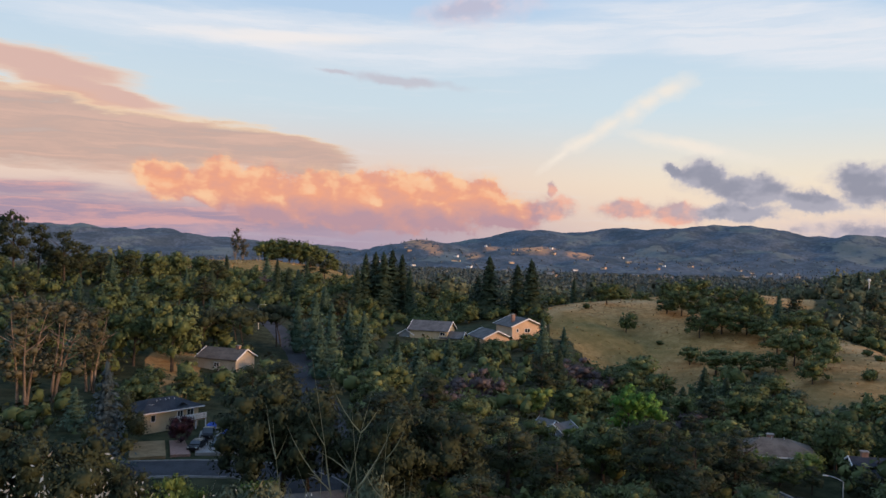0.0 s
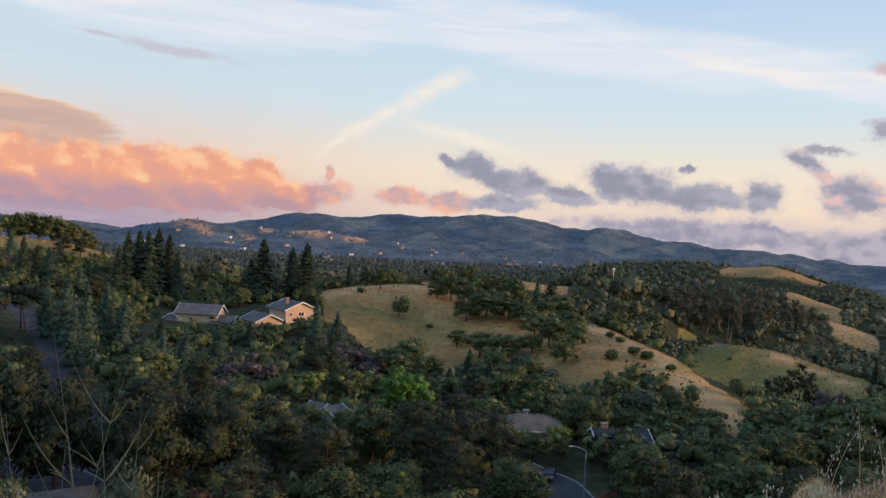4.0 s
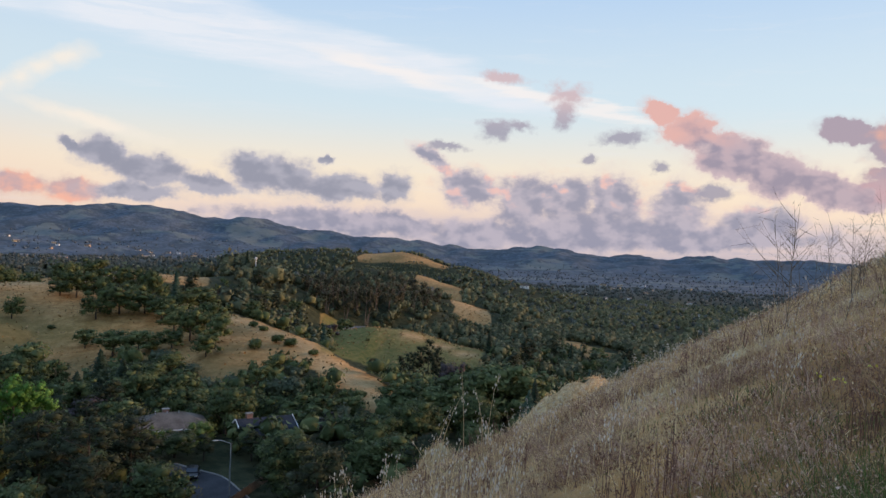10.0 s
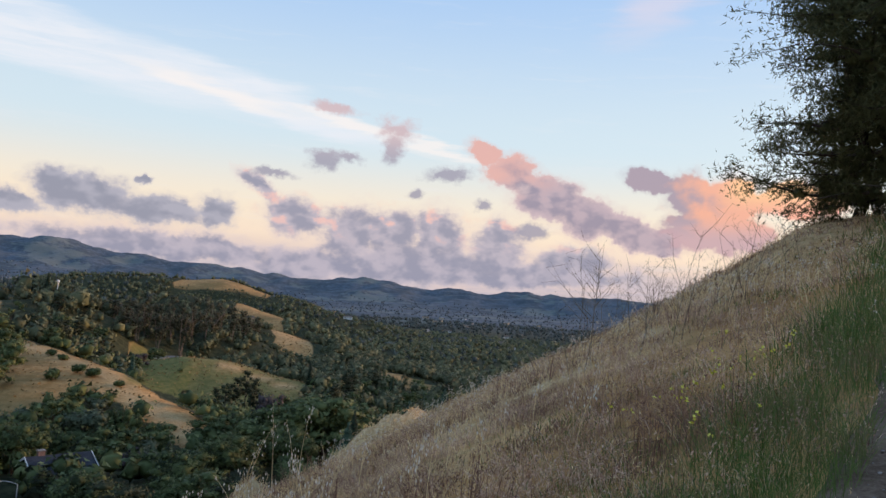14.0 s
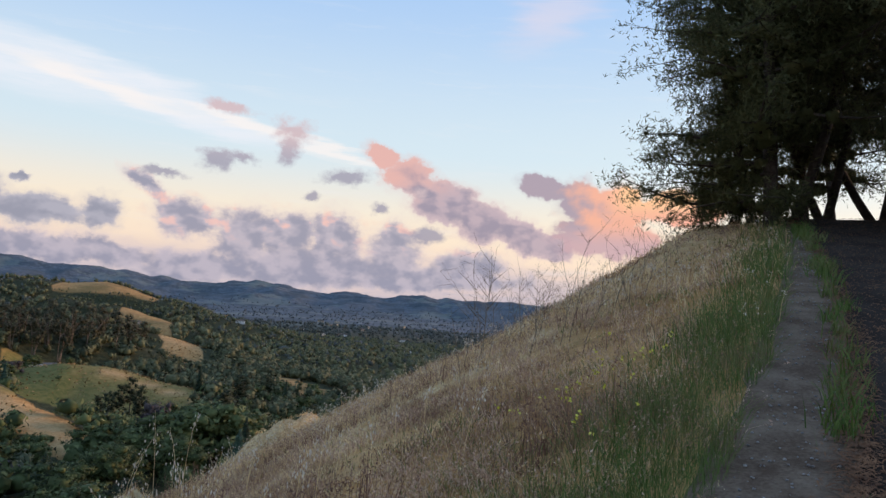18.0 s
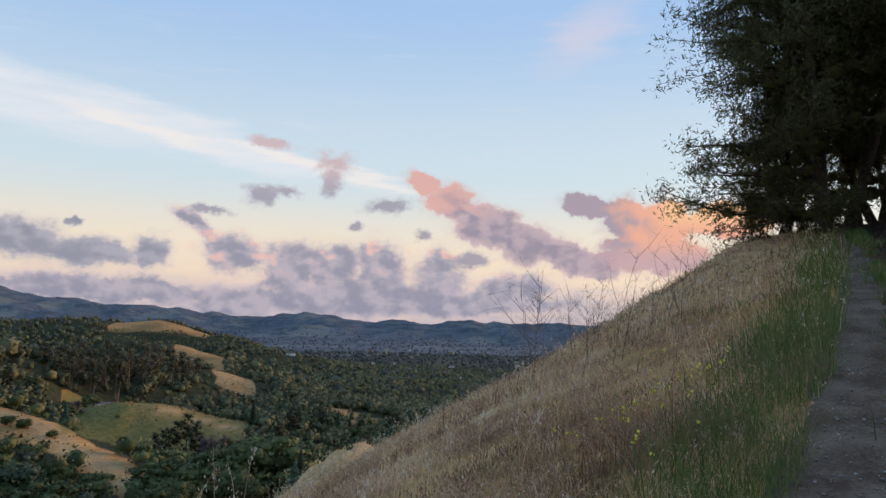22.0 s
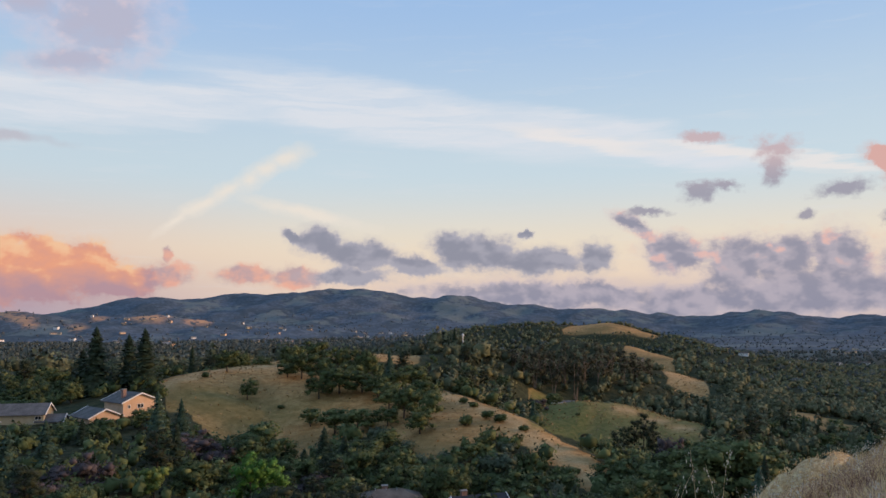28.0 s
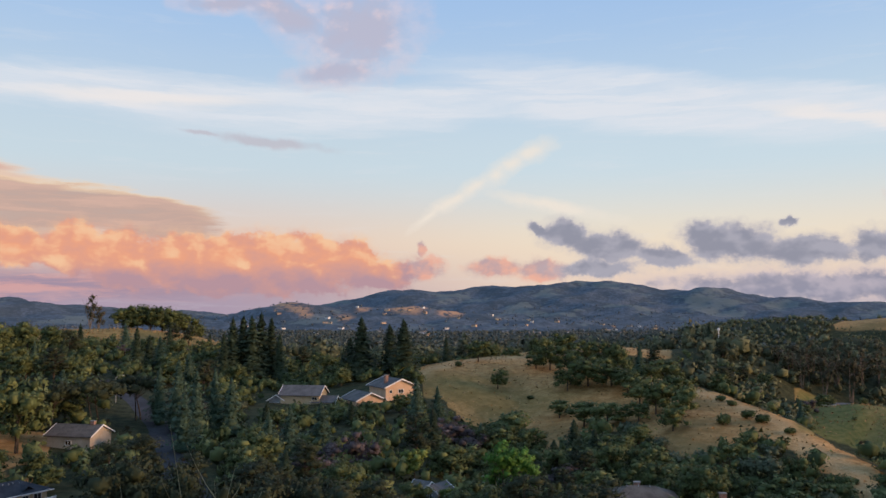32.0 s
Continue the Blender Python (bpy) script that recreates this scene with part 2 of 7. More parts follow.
# Sunlit cumulus over the far valley.
f_ember = field(puffy, EMBER, 1.05, 1.15)
rolls = g.m("ADD", g.m("MULTIPLY", g.m("SUBTRACT", soft_a, soft_b), 1.1), g.m("MULTIPLY", g.m("SUBTRACT", billow, billow_up), 0.12))
ember_lit = g.m("ADD", g.m("MULTIPLY", rolls, 1.3), g.ramp(el, 1.6, 3.8, 0.0, 0.9), clamp=True)
ember_col = g.mix(ember_lit, srgb(190, 154, 164), srgb(250, 172, 134))
ember_col = g.mix(g.ramp(g.m("ADD", g.m("MULTIPLY", f_ember, -0.5), g.m("MULTIPLY_ADD", rolls, 1.5, ember_lit)), 0.45, 1.2), ember_col, srgb(255, 205, 164))
sky = lay(sky, cover(f_ember, 0.97, 0.24), ember_col)
sky = lay(sky, cover(field(puffy, EMBER_SMALL), 0.8, 0.4), g.mix(g.ramp(relief, -0.12, 0.12), srgb(184, 156, 168), srgb(246, 176, 154)))

# Grey evening cumulus, its low bank, the slanting cloud and the lit one beside the pines.
def depth(f):
    """0 at a cloud's thin rim, 1 in its thick middle."""
    return g.ramp(g.m("ADD", f, g.m("MULTIPLY_ADD", billow, 1.2, -0.6)), 0.0, 0.55)


low_haze = g.m("MULTIPLY", g.m("MULTIPLY", g.ramp(el, 3.2, 0.9), g.ramp(az, 16.0, 32.0)), g.m("MULTIPLY", g.ramp(az, 80.0, 66.0), g.ramp(fibre, 0.3, 0.6, 0.45, 0.85)))
sky = lay(sky, low_haze, srgb(190, 182, 196))
f_grey = field(puffy, GREY, 1.0, 1.22)
grey_col = g.mix(depth(f_grey), srgb(196, 190, 200), srgb(146, 149, 168))
grey_col = g.mix(g.ramp(rolls, -0.12, 0.16, 0.0, 0.6), grey_col, srgb(186, 184, 198))
sky = lay(sky, cover(f_grey, 0.94, 0.36), grey_col)
f_bank = field(puffy, BANK, 1.16, 1.22)
bank_col = g.mix(depth(f_bank), srgb(226, 208, 208), srgb(152, 152, 172))
bank_col = g.mix(g.ramp(rolls, -0.12, 0.14, 0.0, 0.6), bank_col, srgb(208, 196, 206))
bank_col = g.mix(g.m("MULTIPLY", g.ramp(g.m("ADD", relief, g.m("MULTIPLY", f_bank, -0.12)), -0.02, 0.1), g.ramp(el, 2.2, 4.4)), bank_col, srgb(238, 194, 188))
sky = lay(sky, cover(f_bank, 0.94, 0.42, 1.1), bank_col)
f_diag = field(puffy, DIAG, 1.05, 1.2)
diag_col = g.mix(depth(f_diag), srgb(226, 200, 200), srgb(158, 148, 166))
diag_col = g.mix(g.ramp(rolls, -0.10, 0.14, 0.0, 0.7), diag_col, srgb(204, 182, 190))
diag_col = g.mix(g.ramp(g.m("ADD", g.m("MULTIPLY", az, 0.45), g.m("SUBTRACT", g.m("MULTIPLY", relief, -7.0), el)), 20.5, 16.0), diag_col, srgb(230, 180, 172))
sky = lay(sky, cover(f_diag, 0.96, 0.24), diag_col)
f_glow = field(puffy, GLOW, 1.0, 1.15)
glow_col = g.mix(g.ramp(g.m("ADD", az, g.m("MULTIPLY", relief, 10.0)), 69.0, 73.2), srgb(174, 158, 172), srgb(246, 180, 154))
glow_col = g.mix(g.m("MULTIPLY", g.ramp(az, 72.2, 74.4), g.ramp(el, 6.3, 8.0)), glow_col, srgb(255, 202, 150))
glow_col = g.mix(g.ramp(el, 6.3, 4.2), glow_col, srgb(206, 172, 178))
sky = lay(sky, cover(f_glow, 0.95, 0.24), glow_col)
sky = lay(sky, cover(field(puffy, SMALL, 1.1, 1.1), 0.85, 0.6, 2.6), g.mix(g.ramp(el, 8.0, 11.5), srgb(160, 156, 174), srgb(212, 184, 188)))
f_mauve = field(half, MAUVE, 1.3, 1.25)
mauve_col = g.mix(g.ramp(g.m("ADD", f_mauve, g.m("MULTIPLY", relief, -2.0)), 0.6, 0.0), srgb(196, 194, 214), srgb(240, 216, 220))
sky = lay(sky, cover(f_mauve, 0.9, 0.8, 1.0), mauve_col)
bg = g.add("ShaderNodeBackground")
g.put(bg.inputs[0], sky)
bg.inputs[1].default_value = 1.0
g.put(g.add("ShaderNodeOutputWorld").inputs[0], bg.outputs[0])

sun = new("sun", bpy.data.lights.new("sun", "SUN"))
sun.data.energy, sun.data.angle, sun.data.color = 3.7, radians(16), (1.0, 0.60, 0.35)
a, e = radians(SUN_AZ), radians(SUN_EL)
sun.matrix_world = look((math.sin(a) * 60, math.cos(a) * 60, 40), (0, 0, 40 - 60 * math.tan(e)))

# ---------------------------------------------------------------- materials
def material(name, build):
    mat = bpy.data.materials.new(name)
    mat.use_nodes = True
    tree = mat.node_tree
    tree.nodes.clear()
    k = Graph(tree)
    shader = k.add("ShaderNodeBsdfPrincipled")
    out = k.add("ShaderNodeOutputMaterial")
    k.put(out.inputs[0], shader.outputs[0])
    build(k, shader)
    return mat


def place(k):
    return k.add("ShaderNodeNewGeometry").outputs["Position"]


def bump(k, shader, height, strength=0.4, distance=0.02):
    n = k.add("ShaderNodeBump")
    n.inputs["Strength"].default_value, n.inputs["Distance"].default_value = strength, distance
    k.put(n.inputs["Height"], height)
    k.put(shader.inputs["Normal"], n.outputs[0])


def worn(name, dark, light, scale, rough=0.85, fine=None, strength=0.3, distance=0.01, metal=0.0, local=False, gloss=0.25):
    """A plain surface with stains at one scale and grain at another."""
    def build(k, s):
        p = k.add("ShaderNodeTexCoord").outputs["Object"] if local else place(k)
        big = k.noise(p, scale, 4.0, 0.6)
        small = k.noise(p, fine or scale * 9, 3.0, 0.6)
        f = k.m("ADD", k.m("MULTIPLY", big, 0.65), k.m("MULTIPLY", small, 0.35))
        k.put(s.inputs["Base Color"], k.mix(k.ramp(f, 0.35, 0.65), dark, light))
        s.inputs["Roughness"].default_value = rough
        s.inputs["Metallic"].default_value = metal
        s.inputs["Specular IOR Level"].default_value = gloss
        bump(k, s, small, strength, distance)
    return material(name, build)


def foliage(name, dark, mid, light):
    """Leaves: a tone for each tree, one for each leaf, and patches of older growth."""
    def build(k, s):
        geo = k.add("ShaderNodeNewGeometry")
        info = k.add("ShaderNodeObjectInfo")
        patch = k.noise(geo.outputs["Position"], 0.35, 2.0, 0.5)
        f = k.m("ADD", k.m("MULTIPLY", geo.outputs["Random Per Island"], 0.55), k.m("MULTIPLY", patch, 0.5))
        f = k.m("ADD", f, k.m("MULTIPLY_ADD", info.outputs["Random"], 0.3, -0.18))
        c = k.mix(k.ramp(f, 0.1, 0.55), dark, mid)
        c = k.mix(k.ramp(f, 0.55, 0.95), c, light)
        k.put(s.inputs["Base Color"], c)
        s.inputs["Roughness"].default_value = 0.75
        s.inputs["Specular IOR Level"].default_value = 0.2
        # leaves share the roundness of the clump that they grow on
        round_way = k.add("ShaderNodeAttribute")
        round_way.attribute_name = "soft"
        turn = k.add("ShaderNodeVectorTransform")
        turn.vector_type, turn.convert_from, turn.convert_to = "NORMAL", "OBJECT", "WORLD"
        k.put(turn.inputs[0], round_way.outputs["Vector"])
        soft_way = k.v("MULTIPLY", k.v("NORMALIZE", turn.outputs[0]), (0.7, 0.7, 0.7))
        k.put(s.inputs["Normal"], k.v("NORMALIZE", k.v("MULTIPLY_ADD", geo.outputs["Normal"], (0.5, 0.5, 0.5), soft_way)))
    return material(name, build)


def blades(name, low, high, tip_dark):
    def build(k, s):
        geo = k.add("ShaderNodeNewGeometry")
        patch = k.noise(geo.outputs["Position"], 1.1, 4.0, 0.6)
        k1 = k.mix(k.ramp(geo.outputs["Random Per Island"], 0.0, 1.0), low, high)
        k1 = k.mix(k.m("MULTIPLY", k.ramp(patch, 0.42, 0.6), 0.8), k1, tip_dark)
        k.put(s.inputs["Base Color"], k1)
        s.inputs["Roughness"].default_value = 0.7
        s.inputs["Specular IOR Level"].default_value = 0.25
    return material(name, build)


def ground_build(k, s):
    p = place(k)
    cover = k.add("ShaderNodeAttribute")
    cover.attribute_name = "woodland"
    # Green growth, and olive shade painted on the knoll's left face.
    lush_and_shade = k.add("ShaderNodeAttribute")
    lush_and_shade.attribute_name = "lush_and_shade"
    far = k.add("ShaderNodeAttribute")
    far.attribute_name = "remote"
    n1 = k.noise(p, 0.02, 6.0, 0.6)
    n2 = k.noise(p, 0.35, 5.0, 0.65)
    n3 = k.noise(p, 6.0, 4.0, 0.65)
    n4 = k.noise(p, 1.3, 4.0, 0.7)
    dry = k.mix(k.ramp(n2, 0.35, 0.7), (0.36, 0.190, 0.066), (0.57, 0.335, 0.138))
    dry = k.mix(k.m("MULTIPLY", k.ramp(n4, 0.50, 0.66), 0.55), dry, (0.17, 0.105, 0.04))
    dry = k.mix(k.m("MULTIPLY", k.ramp(n1, 0.47, 0.62), 0.6), dry, (0.17, 0.12, 0.045))
    dry = k.mix(k.m("MULTIPLY", k.ramp(n3, 0.4, 0.7), 0.35), dry, (0.20, 0.13, 0.055))
    green = k.mix(k.ramp(n2, 0.3, 0.7), (0.095, 0.105, 0.03), (0.19, 0.165, 0.055))
    # Near slope's own straw tone; along ridge crests it paints the light they catch.
    straw_and_light = k.add("ShaderNodeAttribute")
    straw_and_light.attribute_name = "straw"
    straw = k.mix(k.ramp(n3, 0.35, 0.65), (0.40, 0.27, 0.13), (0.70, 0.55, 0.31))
    dry = k.mix(k.m("MULTIPLY", straw_and_light.outputs["Fac"], k.ramp(n4, 0.35, 0.6, 1.0, 0.55)), dry, straw)
    open_land = k.mix(lush_and_shade.outputs["Fac"], dry, green)
    soil = k.mix(k.ramp(n2, 0.35, 0.65), (0.024, 0.030, 0.014), (0.062, 0.062, 0.030))
    c = k.mix(k.ramp(k.m("ADD", cover.outputs["Fac"], k.m("MULTIPLY_ADD", n2, 0.5, -0.25)), 0.4, 0.6), open_land, soil)
    # Far slopes: distance haze is put into these blue-grey base colours.
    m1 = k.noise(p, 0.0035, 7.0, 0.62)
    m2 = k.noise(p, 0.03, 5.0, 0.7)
    hazed_chap = k.mix(k.ramp(m2, 0.35, 0.65), (0.088, 0.110, 0.138), (0.135, 0.158, 0.186))
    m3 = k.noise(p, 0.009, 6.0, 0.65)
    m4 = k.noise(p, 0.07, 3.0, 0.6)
    hazed_chap = k.mix(k.m("MULTIPLY", k.ramp(m4, 0.42, 0.56, 1.0, 0.0), 0.55), hazed_chap, (0.060, 0.080, 0.090))
    hazed_chap = k.mix(k.m("MULTIPLY", k.ramp(m3, 0.40, 0.56, 1.0, 0.0), 0.6), hazed_chap, (0.052, 0.070, 0.080))
    hazed_chap = k.mix(k.m("MULTIPLY", k.ramp(k.m("ADD", m1, k.m("MULTIPLY_ADD", m2, 0.3, -0.15)), 0.55, 0.61), 0.6), hazed_chap, (0.175, 0.20, 0.18))
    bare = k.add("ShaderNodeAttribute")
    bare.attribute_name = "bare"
    hazed_chap = k.mix(k.m("MULTIPLY", bare.outputs["Fac"], k.ramp(m2, 0.36, 0.52)), hazed_chap, (0.52, 0.29, 0.16))
    c = k.mix(far.outputs["Fac"], c, hazed_chap)
    k.put(s.inputs["Base Color"], c)
    s.inputs["Roughness"].default_value = 0.95
    s.inputs["Specular IOR Level"].default_value = 0.1
    bump(k, s, k.m("ADD", n3, k.m("MULTIPLY", n2, 3.0)), 0.6, 0.08)


GROUND = material("hillside", ground_build)
OAK = foliage("oak_leaves", (0.029, 0.042, 0.015), (0.083, 0.105, 0.036), (0.176, 0.196, 0.074))
CONIFER = foliage("conifer_needles", (0.015, 0.025, 0.013), (0.035, 0.053, 0.027), (0.074, 0.097, 0.049))
CEDAR = foliage("cedar_needles", (0.023, 0.044, 0.027), (0.056, 0.094, 0.057), (0.115, 0.162, 0.101))
PINE = foliage("pine_needles", (0.017, 0.023, 0.011), (0.036, 0.046, 0.021), (0.068, 0.076, 0.036))
EUCALYPT = foliage("eucalyptus_leaves", (0.036, 0.036, 0.020), (0.080, 0.075, 0.042), (0.14, 0.12, 0.07))
BRIGHT = foliage("bright_leaves", (0.04, 0.10, 0.016), (0.085, 0.19, 0.03), (0.15, 0.28, 0.06))
YELLOWISH = foliage("yellow_green_leaves", (0.06, 0.09, 0.018), (0.12, 0.16, 0.036), (0.20, 0.25, 0.07))
PLUM = foliage("plum_leaves", (0.022, 0.010, 0.014), (0.05, 0.020, 0.028), (0.09, 0.04, 0.05))
TWIGGY = foliage("brown_twigs", (0.045, 0.034, 0.034), (0.085, 0.066, 0.066), (0.13, 0.105, 0.10))
OLIVE = foliage("grey_green_leaves", (0.05, 0.062, 0.034), (0.10, 0.118, 0.066), (0.17, 0.185, 0.11))
RUST = foliage("rusty_leaves", (0.06, 0.03, 0.014), (0.12, 0.06, 0.026), (0.18, 0.10, 0.05))
SPRUCE = foliage("blue_spruce_needles", (0.03, 0.045, 0.048), (0.06, 0.082, 0.085), (0.10, 0.13, 0.135))
SHADE_PINE = foliage("shaded_pine_needles", (0.055, 0.062, 0.03), (0.125, 0.14, 0.065), (0.24, 0.22, 0.11))
FAR_LEAF = foliage("far_woodland", (0.056, 0.063, 0.032), (0.145, 0.150, 0.074), (0.265, 0.255, 0.13))
# Leaf copies for far woods, made paler and bluer to paint in distance haze.
VALLEY_HAZE_LEAF = foliage("valley_woodland", (0.062, 0.076, 0.068), (0.105, 0.122, 0.104), (0.165, 0.180, 0.140))
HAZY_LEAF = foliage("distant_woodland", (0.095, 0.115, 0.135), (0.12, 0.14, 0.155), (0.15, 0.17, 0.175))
BARK = worn("bark", (0.035, 0.026, 0.02), (0.09, 0.07, 0.055), 1.5, 0.95, 14.0, 0.9, 0.03)
PALE_BARK = worn("pale_bark", (0.12, 0.085, 0.06), (0.25, 0.19, 0.145), 0.8, 0.9, 6.0, 0.5, 0.02)
DRY = blades("dry_grass_stems", (0.74, 0.50, 0.23), (0.96, 0.77, 0.45), (0.52, 0.33, 0.165))
HILL_GRASS = blades("hill_grass_tufts", (0.27, 0.155, 0.06), (0.47, 0.295, 0.135), (0.17, 0.125, 0.05))
LAWN = worn("dry_lawn", (0.20, 0.14, 0.075), (0.30, 0.215, 0.12), 0.6, 0.95, 8.0, 0.6, 0.03, gloss=0.05)
PINKISH = blades("seeding_grass", (0.42, 0.25, 0.16), (0.80, 0.56, 0.41), (0.24, 0.13, 0.08))
GREENISH = blades("green_grass_blades", (0.055, 0.105, 0.02), (0.13, 0.19, 0.042), (0.17, 0.17, 0.06))
DOCK = blades("dock_seeds", (0.14, 0.07, 0.05), (0.26, 0.14, 0.10), (0.18, 0.09, 0.07))
OAT = blades("oat_husks", (0.62, 0.52, 0.40), (0.82, 0.74, 0.62), (0.70, 0.58, 0.45))
STALK = blades("old_stalks", (0.10, 0.075, 0.055), (0.22, 0.17, 0.12), (0.16, 0.12, 0.08))
MOSSY = blades("mossy_twigs", (0.16, 0.16, 0.09), (0.30, 0.28, 0.17), (0.22, 0.2, 0.12))
FLOWER = worn("yellow_petals", (0.55, 0.48, 0.04), (0.75, 0.68, 0.12), 9.0, 0.6)
ASPHALT = worn("old_asphalt", (0.030, 0.022, 0.018), (0.060, 0.046, 0.037), 1.2, 0.95, 60.0, 0.7, 0.008, gloss=0.04)
STREET = worn("street_asphalt", (0.042, 0.042, 0.046), (0.07, 0.07, 0.076), 0.25, 0.9, 4.0, 0.3, 0.01, gloss=0.08)
GRAVEL = worn("gravelly_soil", (0.10, 0.066, 0.045), (0.22, 0.162, 0.115), 3.0, 0.98, 40.0, 0.9, 0.02, gloss=0.05)
LITTER = worn("pine_litter", (0.12, 0.055, 0.028), (0.24, 0.12, 0.06), 6.0, 0.95, 50.0, 0.8, 0.02)
PEBBLE = worn("pebbles", (0.13, 0.12, 0.115), (0.38, 0.36, 0.34), 14.0, 0.85, 90.0, 0.3, 0.003)
BANK_SOIL = worn("bank_soil", (0.05, 0.032, 0.022), (0.12, 0.08, 0.055), 1.0, 0.95, 12.0, 0.9, 0.05)
CONCRETE = worn("concrete", (0.20, 0.185, 0.17), (0.30, 0.28, 0.26), 0.5, 0.9, 6.0, 0.2, 0.01)
BRICK = worn("brick_paving", (0.22, 0.13, 0.10), (0.34, 0.21, 0.17), 2.0, 0.9, 12.0, 0.3, 0.01)
PEACH = worn("peach_stucco", (0.55, 0.37, 0.24), (0.66, 0.46, 0.31), 0.4, 0.9, 8.0, 0.2, 0.01)
CREAM = worn("cream_siding", (0.40, 0.32, 0.20), (0.50, 0.41, 0.27), 0.4, 0.85, 6.0, 0.2, 0.01)
BEIGE = worn("beige_siding", (0.40, 0.33, 0.25), (0.50, 0.42, 0.33), 0.4, 0.85, 6.0, 0.2, 0.01)
GREYWALL = worn("grey_siding", (0.20, 0.21, 0.22), (0.28, 0.29, 0.30), 0.4, 0.85, 6.0, 0.2, 0.01)
WHITE = worn("white_paint", (0.66, 0.65, 0.63), (0.80, 0.79, 0.77), 0.6, 0.6, 6.0, 0.1, 0.004)
SHINGLE = worn("brown_shingles", (0.10, 0.082, 0.068), (0.18, 0.15, 0.125), 0.5, 0.95, 5.0, 0.6, 0.03, gloss=0.05)
DARK_SHINGLE = worn("dark_shingles", (0.030, 0.034, 0.042), (0.058, 0.062, 0.072), 0.5, 0.95, 5.0, 0.6, 0.03, gloss=0.05)
GREY_SHINGLE = worn("grey_shingles", (0.10, 0.095, 0.092), (0.17, 0.16, 0.155), 0.5, 0.95, 5.0, 0.6, 0.03, gloss=0.05)
WOODEN = worn("weathered_fence_boards", (0.15, 0.095, 0.06), (0.25, 0.165, 0.105), 1.0, 0.9, 10.0, 0.4, 0.01)
BLACKPAINT = worn("black_car_paint", (0.010, 0.010, 0.012), (0.018, 0.018, 0.021), 1.0, 0.25, 8.0, 0.02, 0.001)
TEALPAINT = worn("teal_car_paint", (0.035, 0.055, 0.06), (0.055, 0.08, 0.085), 1.0, 0.35, 8.0, 0.02, 0.001)
BLUETARP = worn("blue_tarpaulin", (0.02, 0.06, 0.32), (0.05, 0.13, 0.50), 1.5, 0.5, 8.0, 0.8, 0.05)
SILVERPAINT = worn("silver_car_paint", (0.38, 0.39, 0.40), (0.52, 0.53, 0.54), 1.0, 0.3, 8.0, 0.02, 0.001)
RUBBER = worn("rubber", (0.012, 0.012, 0.012), (0.03, 0.03, 0.03), 6.0, 0.9)
STEEL = worn("galvanised_steel", (0.30, 0.31, 0.32), (0.45, 0.46, 0.47), 2.0, 0.5, 20.0, 0.1, 0.002, 0.6)
REDLENS = worn("red_lens", (0.10, 0.012, 0.012), (0.16, 0.02, 0.02), 5.0, 0.3)
LAMPHEAD = worn("lamp_glass", (0.45, 0.44, 0.40), (0.6, 0.58, 0.52), 5.0, 0.3)


def glass_build(k, s):
    s.inputs["Base Color"].default_value = (0.02, 0.024, 0.028, 1)
    s.inputs["Roughness"].default_value = 0.06
    s.inputs["Specular IOR Level"].default_value = 0.8


GLASS = material("window_glass", glass_build)

# ---------------------------------------------------------------- the lie of the land
def polar(azimuth, r):
    return r * math.sin(radians(azimuth)), r * math.cos(radians(azimuth))


def smooth(x, lo, hi):
    t = np.clip((x - lo) / (hi - lo), 0, 1)
    return t * t * (3 - 2 * t)


# Crest lines: azimuth from the viewpoint, distance, height; then the half width of the ridge.
KNOLL = ([(6.2, 294, -24), (8, 300, -20.4), (11, 320, -18.6), (14, 330, -17.4), (17, 325, -18), (22, 292, -21.5), (26.4, 270, -24), (31, 225, -26), (34.6, 200, -30.8), (38, 182, -35)], 52)
HUMP = ([(16, 430, -21), (20, 430, -17.3), (24.5, 440, -20), (28, 470, -20)], 42)
LEFT_HILL = ([(-40, 320, -6), (-33, 330, -10), (-24, 345, -14), (-17, 390, -15)], 105)
LEFT_KNOLL = ([(-17, 430, -9), (-12, 440, -8.6), (-9.5, 450, -11), (-6.8, 470, -17)], 55)
GROVE = ([(28, 490, -22), (33, 500, -33), (37, 520, -34), (39.6, 530, -40)], 52)
MEADOW = ([(32.5, 400, -45), (36.4, 400, -40.4), (38.3, 400, -41.3), (41, 385, -46), (44.8, 360, -49), (47, 350, -54)], 46)
SPUR_A = ([(38, 640, -34), (41.9, 620, -40), (45, 600, -47), (48, 570, -56)], 55)
SPUR_B = ([(36, 980, -28), (39.4, 950, -33.5), (42.4, 900, -44.5), (44.5, 850, -54)], 75)
SPUR_C = ([(30, 1500, -22), (34, 1500, -15), (36.1, 1500, -18), (38.4, 1500, -12.5), (42.5, 1450, -39), (45, 1400, -60)], 150)
LOW_SPUR = ([(46, 520, -56), (50, 480, -52), (54, 430, -55)], 45)
FOOTHILL = ([(-6, 3000, -20), (-1.8, 3000, 15), (2, 3000, 6), (6.7, 2900, 9), (11, 2900, -14), (16, 2900, -35)], 330)
MOUNTAIN = ([(-5, 4500, -30), (0, 4500, 18), (2.7, 4500, 60), (6, 4500, 108), (9, 4500, 100), (12.7, 4500, 124), (17.9, 4500, 146), (21, 4500, 146), (25, 4500, 103), (27.9, 4500, 112), (32, 4500, 54), (38.5, 4500, 30), (44, 4500, -16), (48, 4500, 12), (53, 4500, -24), (61, 4500, -10), (75, 4500, -14), (100, 4500, -12)], 620)
